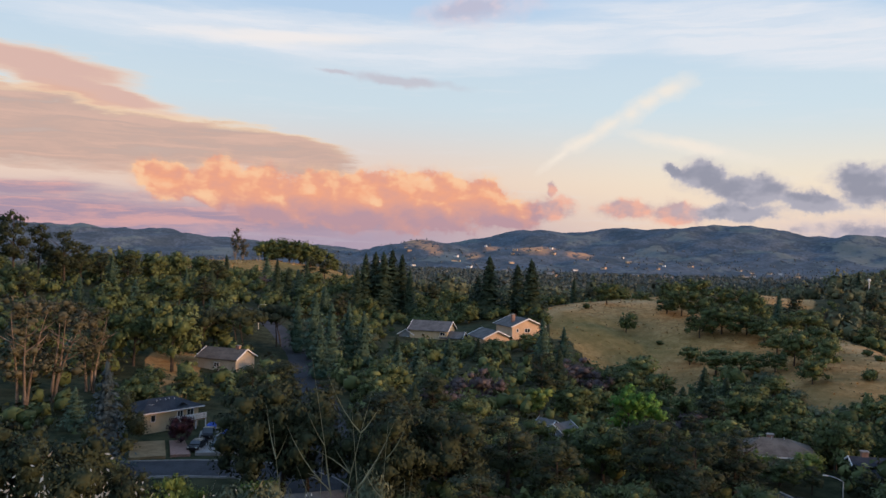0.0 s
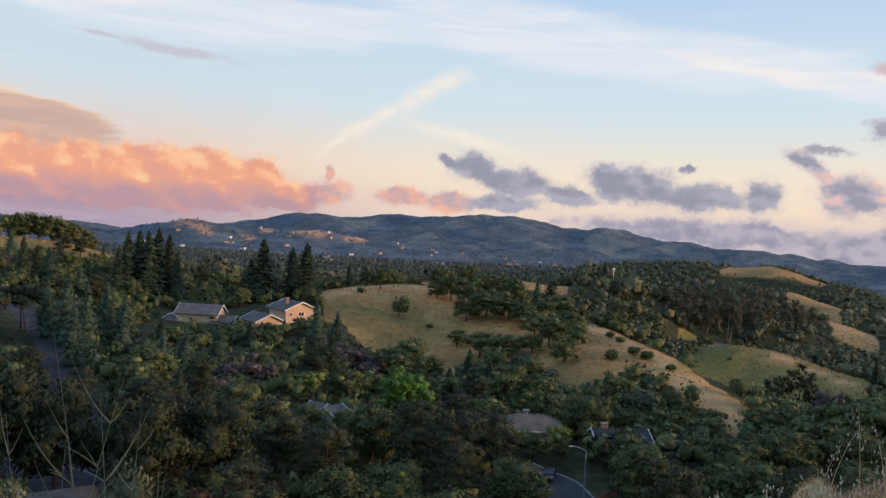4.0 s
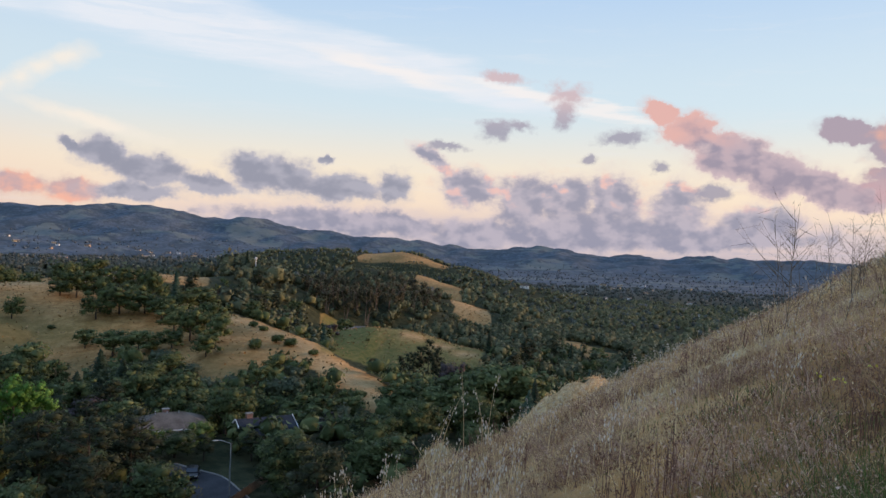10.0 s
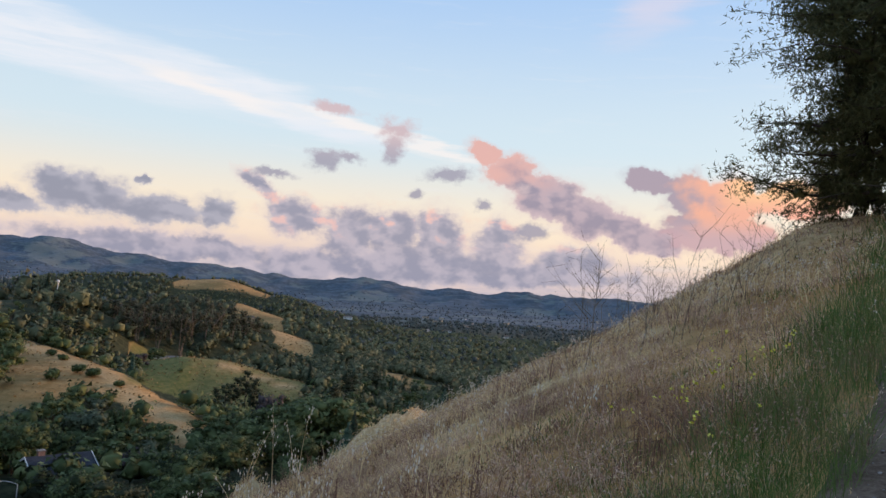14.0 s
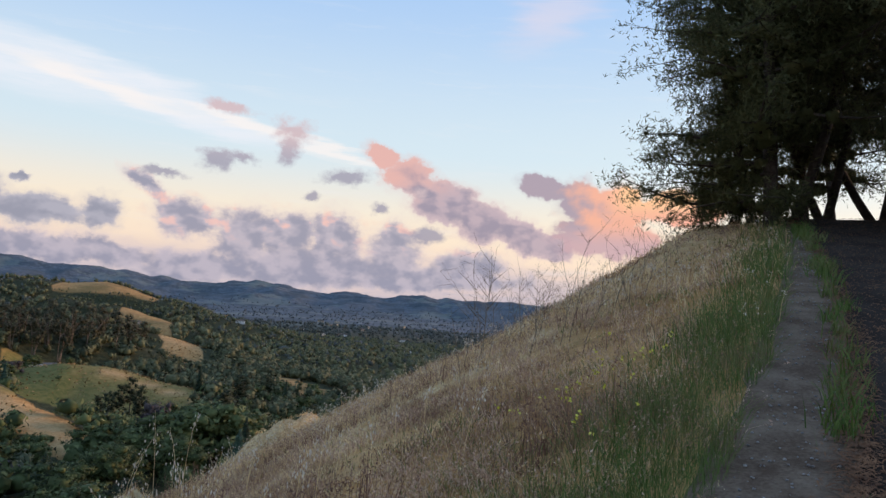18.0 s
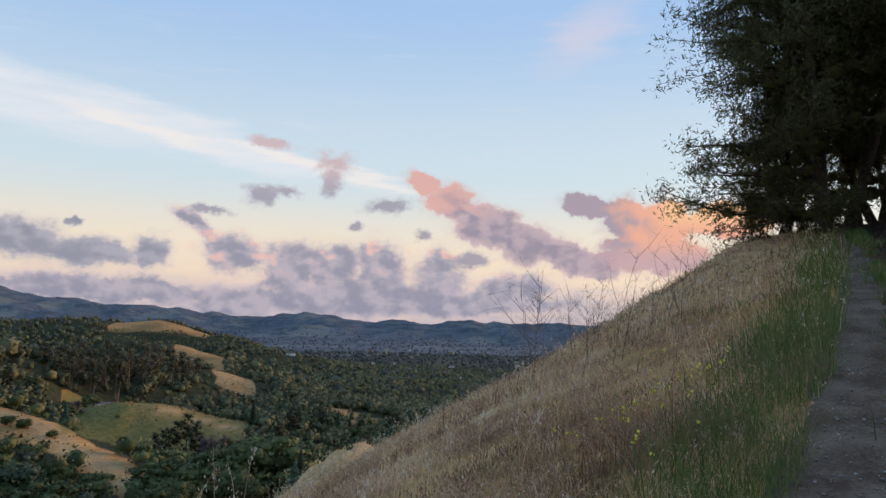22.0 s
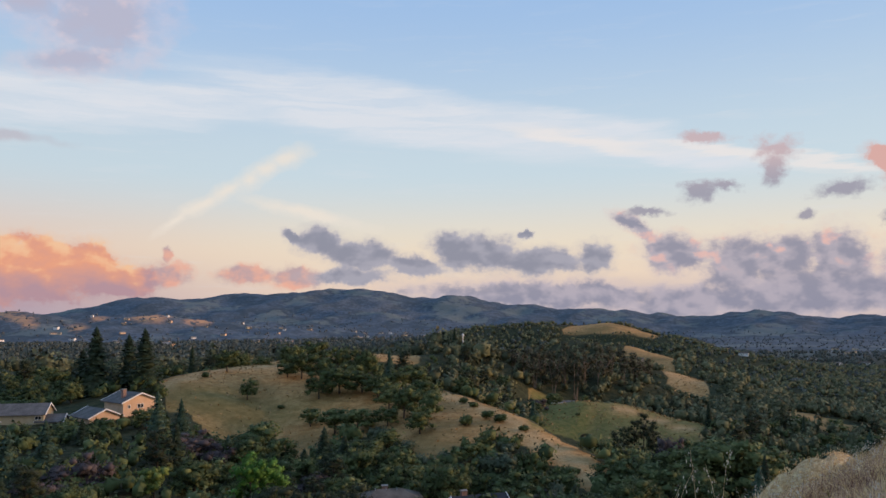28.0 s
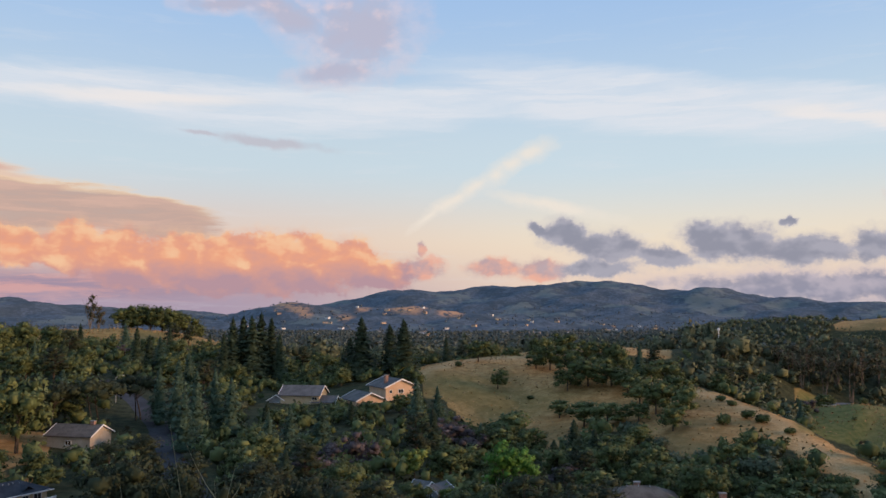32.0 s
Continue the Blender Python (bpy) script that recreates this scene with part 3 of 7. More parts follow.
WEST_RANGE = ([(-60, 4500, 60), (-28, 4500, 68), (-24, 4500, 60), (-19, 4500, 44), (-12, 4500, 0)], 520)
RANGES = {"knoll": KNOLL, "hump": HUMP, "left_hill": LEFT_HILL, "left_knoll": LEFT_KNOLL, "grove": GROVE, "meadow": MEADOW, "spur_a": SPUR_A, "spur_b": SPUR_B,
          "spur_c": SPUR_C, "low_spur": LOW_SPUR, "foothill": FOOTHILL, "mountain": MOUNTAIN, "west": WEST_RANGE}


def rise(x, y, crest, half):
    """For points (arrays): the crest's height beside each, and how far up the ridge it lies, 0 to 1."""
    pts = [(*polar(a, r), z) for a, r, z in crest]
    best_d, best_z = np.full(x.shape, 1e9), np.zeros(x.shape)
    for (x0, y0, z0), (x1, y1, z1) in zip(pts, pts[1:]):
        dx, dy = x1 - x0, y1 - y0
        t = np.clip(((x - x0) * dx + (y - y0) * dy) / (dx * dx + dy * dy), 0, 1)
        d = np.hypot(x - x0 - t * dx, y - y0 - t * dy)
        ts = t * t * (3 - 2 * t) * 0.5 + t * 0.5
        near = d < best_d
        best_d, best_z = np.where(near, d, best_d), np.where(near, z0 + ts * (z1 - z0), best_z)
    return best_z, np.exp(-((best_d / half) ** 2))


def wobble(x, y, size, seed=0):
    """Smooth cheap unevenness, about -1 to 1."""
    u, v = x / size + seed * 3.7, y / size - seed * 1.9
    return (np.sin(u * 1.3 + 1.7 * np.sin(v * 0.9)) + np.sin(v * 1.7 + 1.3 * np.sin(u * 1.1 + 2)) + 0.5 * np.sin(2.9 * u + 2.3 * v) + 0.5 * np.sin(3.7 * v - 2.1 * u + 1)) / 3


PATH_RISE, CREST_X = 0.19, 22.0
# Lower shoulders of the near slope.
STEP = [(46.0, 44, -9.0), (48.0, 45, -7.5), (49.3, 45.5, -6.55), (50.5, 46.5, -6.0), (52.6, 48.5, -5.75), (54.5, 50, -6.6)]
KNOB = [(39.9, 22, -4.6), (40.8, 22, -3.95), (41.8, 22.2, -3.8), (42.6, 22.6, -4.6)]


def near_hill(x, y):
    along = np.where(x < CREST_X, PATH_RISE * x, PATH_RISE * CREST_X + 0.3 * (1 - np.exp(-np.maximum(x - CREST_X, 0) / 3)) - 0.03 * np.maximum(x - CREST_X, 0))
    edge = 0.7 + 0.0034 * np.clip(x, 0, 24) ** 2
    down = np.maximum(y - edge, 0)
    fall = 0.285 * down + np.where(down < 28, 0.012 * down ** 2, 9.4 + 0.67 * (down - 28))
    right = 0.08 + 0.0045 * np.clip(x, 0, 24) ** 2 - 2.7
    bank = 2.2 * smooth(right - y, 0.0, 1.3) * smooth(x, 9, 18) + 0.8 * smooth(-y, 3.2, 8.0)
    fall = fall + 0.5 * smooth(down, 2, 8) * smooth(x, 8, 18) + 0.2 * smooth(down, 3, 9)
    mound = 0.4 * np.exp(-(((x - 21) / 3.5) ** 2 + ((y - 4.4) / 1.2) ** 2))
    along = along - 0.16 * np.maximum(x - 55, 0)
    hill = along - fall + mound + bank + 0.06 * wobble(x, y, 2.1) * smooth(y, 1.0, 3.0)
    for shoulder, half in ((STEP, 2.6), (KNOB, 0.7)):
        crest_z, on = rise(x, y, shoulder, half)
        hill = hill + on * np.maximum(crest_z - hill, 0)
    return hill


def lay_of_land(x, y):
    """Height and how high each ridge stands there, for arrays of points."""
    x, y = np.asarray(x, float), np.asarray(y, float)
    r, azi = np.hypot(x, y), np.degrees(np.arctan2(x, y))
    right = smooth(azi, 27, 37)
    base = -33 - 27 * smooth(r, 380, 1000) - right * (24 * smooth(r, 150, 275) + 12 * smooth(r, 350, 800)) - 8 * smooth(r, 1500, 3500)
    base = base - 6.0 * smooth(azi, 8, 12) * smooth(azi, 42, 37) * smooth(r, 146, 172) * smooth(r, 300, 250)
    base = base + 1.2 * wobble(x, y, 60) * smooth(r, 170, 300) + 4 * wobble(x, y, 300, 1) * smooth(r, 700, 1500)
    bump_sum, parts = np.zeros(x.shape), {}
    for name, (crest, half) in RANGES.items():
        zc, f = rise(x, y, crest, half)
        if name == "knoll":  # it falls away more steeply behind its crest
            f = f ** (1 + 4 * smooth(r - np.interp(azi, [a for a, _, _ in crest], [q for _, q, _ in crest]), 0, 45) * smooth(azi, 24, 30))
        parts[name] = f
        rough = 0.0
        if half > 300:
            rough = 0.55 * wobble(x, y, 330, 2) + 0.30 * wobble(x, y, 140, 3) + 0.16 * wobble(x, y, 60, 4)
        bump_sum += np.maximum((zc - base) * (f + rough * (f * (1 - f)) * 1.1) + (half > 300) * f * (17 * wobble(x, y, 105, 3) + 10 * wobble(x, y, 42, 7) - 60 * (1 - f) * np.abs(wobble(x, y, 150, 11)) - 26 * (1 - f) * np.abs(wobble(x, y, 62, 14))), 0) ** 4
    valley = base + bump_sum ** 0.25
    k = parts["knoll"]
    valley = valley + 4 * k * (1 - k) * (1.3 * wobble(x, y, 19, 5) - 2.2 * np.abs(wobble(x, y, 27, 6))) + 0.25 * k * wobble(x, y, 6, 4)
    hill = near_hill(x, y)
    k = 3.0
    hi, lo = np.maximum(valley, hill), np.minimum(valley, hill)
    return hi + k * np.log1p(np.exp(np.clip((lo - hi) / k, -30, 0))) * smooth(r, 20, 60), parts, hill > valley


def ground_z(x, y):
    return float(lay_of_land(np.array([x]), np.array([y]))[0][0])


# Where the open face of the knoll meets the trees below it: bearing, height angle, distance.
FOOT = [(7.4, -6.2, 263), (9.2, -6.6, 256), (10.8, -7.6, 243), (12.7, -7.6, 245), (14.7, -7.6, 244), (16.0, -9.1, 207), (16.7, -10.7, 186), (17.6, -9.1, 202), (19.6, -7.8, 229), (21.6, -7.8, 222), (23.3, -8.8, 204), (24.6, -9.8, 191), (25.8, -10.2, 184), (27.0, -9.4, 196),
        (28.6, -9.1, 199), (30.2, -8.8, 204), (31.6, -9.1, 200), (32.6, -9.5, 194), (34.2, -10.1, 188), (35.5, -10.9, 181), (36.7, -11.6, 171), (37.8, -11.7, 169)]


def openness(x, y, parts, near):
    """1 on open grassland, 0 under trees."""
    azi, r = np.degrees(np.arctan2(x, y)), np.hypot(x, y)
    back = np.interp(azi, [a for a, _, _ in KNOLL[0]], [q for _, q, _ in KNOLL[0]])
    foot = np.interp(azi, [a for a, _, _ in FOOT], [q for _, _, q in FOOT]) + 4 * wobble(x, y, 9, 5)
    front = smooth(back + 16 - r, 0, 6) * smooth(r - foot, 0, 6) * smooth(azi + 0.4 * wobble(x, y, 16, 4), 7.2, 7.9) * smooth(azi + 0.2 * wobble(x, y, 9, 5), 38.6, 38.0)
    o = np.maximum.reduce([front, smooth(parts["hump"], 0.72, 0.85) * smooth(azi + 0.5 * wobble(x, y, 12, 2), 25.8, 24.4), smooth(parts["left_knoll"], 0.55, 0.75), smooth(parts["meadow"] + 0.15 * wobble(x, y, 20, 4), 0.3, 0.46) * smooth(azi, 33.4, 34.0) * smooth(azi, 44.9, 44.4),
                           smooth(parts["spur_a"], 0.5, 0.66) * smooth(azi + 0.5 * wobble(x, y, 16, 3), 41.5, 42.6) * smooth(azi + 0.5 * wobble(x, y, 11, 6), 45.6, 44.4), smooth(parts["spur_b"], 0.6, 0.75) * smooth(azi + 0.4 * wobble(x, y, 22, 3), 38.9, 40.0) * smooth(azi + 0.4 * wobble(x, y, 15, 6), 43.1, 42.3), smooth(parts["spur_c"] * (azi > 35) * (azi < 42.6) + 0.2 * wobble(x, y, 45, 3), 0.93, 1.02), 0.8 * smooth(parts["low_spur"], 0.9, 0.96)])
    bank = smooth(azi, -20.8, -19.8) * smooth(azi, -16.2, -17.2) * smooth(r, 164, 172) * smooth(r, 232, 222) * smooth(wobble(x, y, 14, 3), -0.5, 0.1)
    return np.where(near, 1.0, np.maximum(o, bank))


# Open ground that stays in sight: bearings, distances, and the height angle above which nothing before it rises.
BARE = [(-2.0, 0.42, 1.0, 0.42), (-1.0, 0.05, 0.9, 0.3), (-0.5, -0.35, 0.6, 0.2), (6.7, 0.02, 1.3, 0.34), (9.7, -0.25, 1.0, 0.3), (2.2, -0.6, 0.6, 0.25), (-6.0, -0.1, 0.7, 0.3), (3.6, 0.02, 0.6, 0.12)]
CAPS = [(32.8, 36.6, 398, 455, -5.5), (33.5, 38.8, 205, 398, -8.9), (38.8, 43.5, 175, 398, -8.7), (41, 46.2, 396, 612, -5.3), (39, 42.8, 640, 940, -3.0), (35, 42.6, 700, 1480, -1.9), (16.5, 27, 335, 425, -3.7)]


def build_mesh(name, verts, faces, mat=None, shade=True):
    """A mesh from an array of places and an array of triangles or quads (rows of indices), or a list of such arrays."""
    faces = faces if isinstance(faces, list) else [faces]
    me = bpy.data.meshes.new(name)
    me.vertices.add(len(verts))
    me.vertices.foreach_set("co", np.asarray(verts, np.float32).ravel())
    loops = np.concatenate([np.asarray(q).ravel() for q in faces]).astype(np.int32)
    sizes = np.concatenate([np.full(len(q), np.asarray(q).shape[1]) for q in faces])
    me.loops.add(len(loops))
    me.loops.foreach_set("vertex_index", loops)
    me.polygons.add(len(sizes))
    starts = np.concatenate([[0], np.cumsum(sizes)[:-1]]).astype(np.int32)
    me.polygons.foreach_set("loop_start", starts)
    me.polygons.foreach_set("loop_total", sizes.astype(np.int32))
    if shade:
        me.polygons.foreach_set("use_smooth", np.ones(len(sizes), bool))
    me.update(calc_edges=True)
    if mat:
        me.materials.append(mat)
    return me


def part(name, me, parent, label=""):
    ob = new(name, me)
    ob.parent = parent
    return tagged(ob, label)


# The ground: one sheet of rings about the viewpoint, fine where it is looked at.
azs = np.concatenate([np.arange(-38, 100, 0.3), np.arange(100, 322, 4.0)])
rad = np.concatenate([[0.0], np.geomspace(0.35, 2300, 270), np.linspace(2330, 4950, 90)])
A, Rr = np.meshgrid(np.radians(azs), rad)
gx, gy = Rr * np.sin(A), Rr * np.cos(A)
gz, gparts, gnear = lay_of_land(gx, gy)
rows_n, cols_n = gx.shape
idx = np.arange(rows_n * cols_n).reshape(rows_n, cols_n)
nxt = np.roll(idx, -1, axis=1)
quads = np.stack([idx[:-1], idx[1:], nxt[1:], nxt[:-1]], -1).reshape(-1, 4)[cols_n:]
fan = np.stack([idx[0], idx[1], nxt[1]], -1)
ground_mesh = build_mesh("ground", np.stack([gx, gy, gz], -1).reshape(-1, 3), [quads, fan], GROUND)
gopen = openness(gx, gy, gparts, gnear)
zone = 0 * gx
for a0, a1, r0, r1, cap in CAPS[:1]:
    zone = smooth(np.degrees(A), a0 - 0.3, a0 + 0.3) * smooth(np.degrees(A), a1 + 0.3, a1 - 0.3) * (Rr > 215) * (Rr < r1)
    gopen = np.maximum(gopen, zone * smooth(np.degrees(np.arctan2(gz - 1.6, Rr)), cap - 2.0, cap - 1.3))
gaz, gel = np.degrees(A), np.degrees(np.arctan2(gz - 1.6, np.maximum(Rr, 1)))
bare_land = 0 * gx
for b_az, b_el, b_w, b_h in BARE:
    bare_land = np.maximum(bare_land, (Rr > 2350) * (Rr < 3600) * smooth(np.hypot((gaz - b_az + 0.2 * wobble(gx, gy, 60, 3)) / b_w, (gel - b_el) / b_h), 1.25, 0.5))
# The green mask's last term paints shade on the knoll's left face.
for key, val in (("woodland", 1 - gopen), ("lush_and_shade", np.clip(0.8 * zone * smooth(gparts["meadow"] + 0.008 * wobble(gx, gy, 14, 2), 1.0, 0.985) + 0.85 * smooth(gaz, 33, 34.5) * smooth(gparts["meadow"], 0.02, 0.1) * smooth(gparts["meadow"] + 0.008 * wobble(gx, gy, 14, 2), 1.0, 0.985) + 0.55 * gparts["left_knoll"] + 0.5 * smooth(gaz, 27, 20) * smooth(gaz, 6, 8) * smooth(Rr, 318, 285) * (Rr > 170) * smooth(wobble(gx, gy, 24, 3), -0.6, 0.5), 0, 1)),
                 # Straw on the near slope, then painted light along the far crest lines.
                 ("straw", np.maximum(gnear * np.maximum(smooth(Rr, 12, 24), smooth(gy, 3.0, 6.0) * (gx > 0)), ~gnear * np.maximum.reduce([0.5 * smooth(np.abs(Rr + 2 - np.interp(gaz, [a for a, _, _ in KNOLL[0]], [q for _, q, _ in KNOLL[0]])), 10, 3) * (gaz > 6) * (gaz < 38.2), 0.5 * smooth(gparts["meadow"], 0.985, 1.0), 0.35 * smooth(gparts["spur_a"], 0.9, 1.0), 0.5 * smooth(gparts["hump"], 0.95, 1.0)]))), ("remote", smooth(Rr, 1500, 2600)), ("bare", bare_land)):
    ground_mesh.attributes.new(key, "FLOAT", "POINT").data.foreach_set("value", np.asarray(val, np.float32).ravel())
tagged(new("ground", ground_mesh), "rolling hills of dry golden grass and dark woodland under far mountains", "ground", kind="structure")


# ---------------------------------------------------------------- vegetation kits
rng = np.random.default_rng(7)


def cards(centres, normals, size, aspect=1.0, jitter=0.6, gen=rng):
    """One four-cornered leaf or leaf clump at each centre, roughly facing along its normal."""
    n = len(centres)
    nn = normals + jitter * gen.normal(size=(n, 3))
    nn /= np.linalg.norm(nn, axis=1, keepdims=True) + 1e-9
    u = np.cross(nn, gen.normal(size=(n, 3)))
    u /= np.linalg.norm(u, axis=1, keepdims=True) + 1e-9
    w = np.cross(nn, u)
    size = np.broadcast_to(np.asarray(size, float), (n,))[:, None]
    a, b = u * size * 0.5, w * size * 0.5 * aspect
    bend = nn * size * 0.12
    v = np.stack([centres - a * 1.1, centres - b + bend, centres + a * 1.1, centres + b + bend], 1).reshape(-1, 3)
    return v, np.arange(4 * n).reshape(n, 4)


SPHERE_U, SPHERE_V = 6, 4


def lumps(centres, radii, gen=rng, rough=0.18):
    """Uneven closed lumps, one at each centre."""
    us = np.linspace(0, 2 * np.pi, SPHERE_U, endpoint=False)
    vs = np.linspace(0, np.pi, SPHERE_V + 1)
    pts = np.array([(math.sin(b) * math.cos(a), math.sin(b) * math.sin(a), math.cos(b)) for b in vs for a in us])
    n, m = len(centres), len(pts)
    k = 1 + rough * gen.normal(size=(n, m, 1))
    v = (centres[:, None, :] + pts[None] * k * np.asarray(radii)[:, None, :]).reshape(-1, 3)
    f = []
    for j in range(SPHERE_V):
        for i in range(SPHERE_U):
            i2 = (i + 1) % SPHERE_U
            f.append((j * SPHERE_U + i, (j + 1) * SPHERE_U + i, (j + 1) * SPHERE_U + i2, j * SPHERE_U + i2))
    f = np.array(f)
    return v, (f[None] + (np.arange(n) * m)[:, None, None]).reshape(-1, 4)


def join(pieces):
    vs, fs, at = [], {}, 0
    for v, f, *_ in pieces:
        vs.append(v)
        fs.setdefault(f.shape[1], []).append(f + at)
        at += len(v)
    return np.concatenate(vs), [np.concatenate(x) for x in fs.values()]


def crown_mesh(name, pieces, mat):
    """Leaves as one mesh; pieces carry the way that each corner's clump faces."""
    v, f = join(pieces)
    me = build_mesh(name, v, f, mat, False)
    way = np.concatenate([p[2] for p in pieces])
    me.attributes.new("soft", "FLOAT_VECTOR", "POINT").data.foreach_set("vector", np.asarray(way, np.float32).ravel())
    return me


def heart(centres, radii, gen, rough=0.18):
    v, f = lumps(centres, radii, gen, rough)
    return v, f, v - np.repeat(np.asarray(centres), len(v) // len(centres), 0)


def tube(points, radii, sides=6):
    """A tapered limb along the points."""
    points = np.asarray(points, float)
    tang = np.gradient(points, axis=0)
    tang /= np.linalg.norm(tang, axis=1, keepdims=True) + 1e-9
    ref = np.where(np.abs(tang[:, 2:3]) > 0.9, np.array([[1.0, 0, 0]]), np.array([[0, 0, 1.0]]))
    u = np.cross(tang, ref)
    u /= np.linalg.norm(u, axis=1, keepdims=True) + 1e-9
    w = np.cross(tang, u)
    th = np.linspace(0, 2 * np.pi, sides, endpoint=False)
    ring = u[:, None] * np.cos(th)[None, :, None] + w[:, None] * np.sin(th)[None, :, None]
    v = (points[:, None] + ring * np.asarray(radii)[:, None, None]).reshape(-1, 3)
    ix = np.arange(len(points) * sides).reshape(len(points), sides)
    nx = np.roll(ix, -1, 1)
    return v, np.stack([ix[:-1], nx[:-1], nx[1:], ix[1:]], -1).reshape(-1, 4)


def sprays(centres, normals, size, aspect=1.0, jitter=0.6, gen=rng):
    """One pointed spray of leaves, three-cornered, at each centre."""
    n = len(centres)
    nn = normals + jitter * gen.normal(size=(n, 3))
    nn /= np.linalg.norm(nn, axis=1, keepdims=True) + 1e-9
    u = np.cross(nn, gen.normal(size=(n, 3)))
    u /= np.linalg.norm(u, axis=1, keepdims=True) + 1e-9
    w = np.cross(nn, u)
    size = np.broadcast_to(np.asarray(size, float), (n,))[:, None]
    v = np.stack([centres - u * size * 0.6 - w * size * 0.45 * aspect, centres + u * size * 0.75, centres - u * size * 0.35 + w * size * 0.6 * aspect], 1).reshape(-1, 3)
    return v, np.arange(3 * n).reshape(n, 3)


def crown_on(blobs, count, size, gen, up=0.25, core=0.62, aspect=1.0, jitter=0.6):
    """Leaf clumps over the outside of a set of lobes (centre, half axes), with a solid heart."""
    c, rr = np.array([b[0] for b in blobs], float), np.array([b[1] for b in blobs], float)
    weight = np.prod(rr, axis=1) ** (2 / 3)
    pick = gen.choice(len(blobs), count, p=weight / weight.sum())
    d = gen.normal(size=(count, 3))
    d[:, 2] += up
    d /= np.linalg.norm(d, axis=1, keepdims=True)
    count_depth = gen.uniform(0.45, 1.0, (count, 1)) ** 0.6 * gen.choice([0.95, 1.1, 1.38], (count, 1), p=[0.5, 0.36, 0.14])
    pos = c[pick] + d * rr[pick] * count_depth
    whole = pos - np.average(c, axis=0, weights=weight)
    whole /= np.linalg.norm(whole, axis=1, keepdims=True) + 1e-9
    out = [(*sprays(pos, d, size * gen.uniform(0.6, 1.3, count), aspect, jitter, gen), np.repeat(0.7 * d + 0.5 * whole + np.array([[0, 0, 0.15]]), 3, 0))]
    if core:
        out.append(heart(c, rr * core, gen))
    return out


def oak_crown(gen, h, w, count=1700, size=0.5):
    blobs = []
    for _ in range(30):
        a, rr = gen.uniform(0, 2 * np.pi), w * 0.5 * math.sqrt(gen.uniform(0.02, 0.72))
        z = h * gen.uniform(0.34, 0.9) - 0.22 * h * (rr / (w * 0.5)) ** 2
        s = w * gen.uniform(0.09, 0.19)
        blobs.append(((rr * math.cos(a), rr * math.sin(a), z), (s * 1.15, s * 1.15, s * 0.8)))
    blobs.append(((0, 0, h * 0.58), (w * 0.3, w * 0.3, h * 0.25)))
    return crown_on(blobs, count, size, gen, 0.3, 0.52, 0.8, 0.55)


def cone_crown(gen, h, w, count=900, size=0.6, layers=13, droop=0.25):
    c, n = [], []
    for _ in range(count):
        t = gen.uniform(0, 1) ** 0.75
        z = h * (0.97 - 0.85 * t)
        tier = 0.72 + 0.28 * math.cos(2 * np.pi * t * layers)
        a = gen.uniform(0, 2 * np.pi)
        lobe = 1 + 0.22 * math.sin(5 * a + 9 * t) + 0.12 * math.sin(11 * a + 23 * t)
        rr = w * 0.5 * (t ** 0.8) * tier * lobe * gen.uniform(0.6, 1.06) + 0.05
        c.append((rr * math.cos(a), rr * math.sin(a), z - droop * rr))
        n.append((math.cos(a), math.sin(a), 0.9))
    zs = np.linspace(0.1, 0.9, 7)
    core = heart(np.array([(0, 0, h * z) for z in zs]), np.array([(w * 0.27 * (1 - z) + 0.12, w * 0.27 * (1 - z) + 0.12, h * 0.1) for z in zs]), gen)
    return [(*sprays(np.array(c), np.array(n), size * gen.uniform(0.6, 1.3, count), 0.75, 0.45, gen), np.repeat(np.array(n), 3, 0)), core]


def pine_crown(gen, h, w, count=1700, size=0.5, low=0.35):
    blobs = []
    for i in range(26):
        t = (i + gen.uniform(0, 1)) / 26
        z = h * (low + (0.97 - low) * t)
        rr = w * 0.5 * gen.uniform(0.2, 0.85) * (1 - 0.55 * t)
        a = gen.uniform(0, 2 * np.pi)
        s = w * gen.uniform(0.10, 0.19) * (1 - 0.3 * t)
        blobs.append(((rr * math.cos(a), rr * math.sin(a), z), (s * 1.2, s * 1.2, s * 0.62)))
    return crown_on(blobs, count, size, gen, 0.4, 0.5, 0.6)


def eucalypt_crown(gen, h, w, count=1700, size=0.6):
    blobs = []
    for i in range(30):
        t = gen.uniform(0, 1)
        z = h * (0.26 + 0.71 * t)
        rr = w * 0.5 * gen.uniform(0.1, 0.8) * (1 - 0.35 * t)
        a = gen.uniform(0, 2 * np.pi)
        s = w * gen.uniform(0.10, 0.19)
        blobs.append(((rr * math.cos(a), rr * math.sin(a), z), (s, s, s * 0.9)))
    return crown_on(blobs, count, size, gen, 0.1, 0.4, 0.6)


def dome_crown(gen, h, w, count=1200, size=0.36):
    blobs = [((0, 0, h * 0.45), (w * 0.42, w * 0.42, h * 0.45))]
    for _ in range(16):
        a, rr = gen.uniform(0, 2 * np.pi), w * 0.36 * gen.uniform(0.7, 1.1)
        blobs.append(((rr * math.cos(a), rr * math.sin(a), h * gen.uniform(0.25, 0.7)), (w * 0.2, w * 0.2, h * 0.22)))
    return crown_on(blobs, count, size, gen)


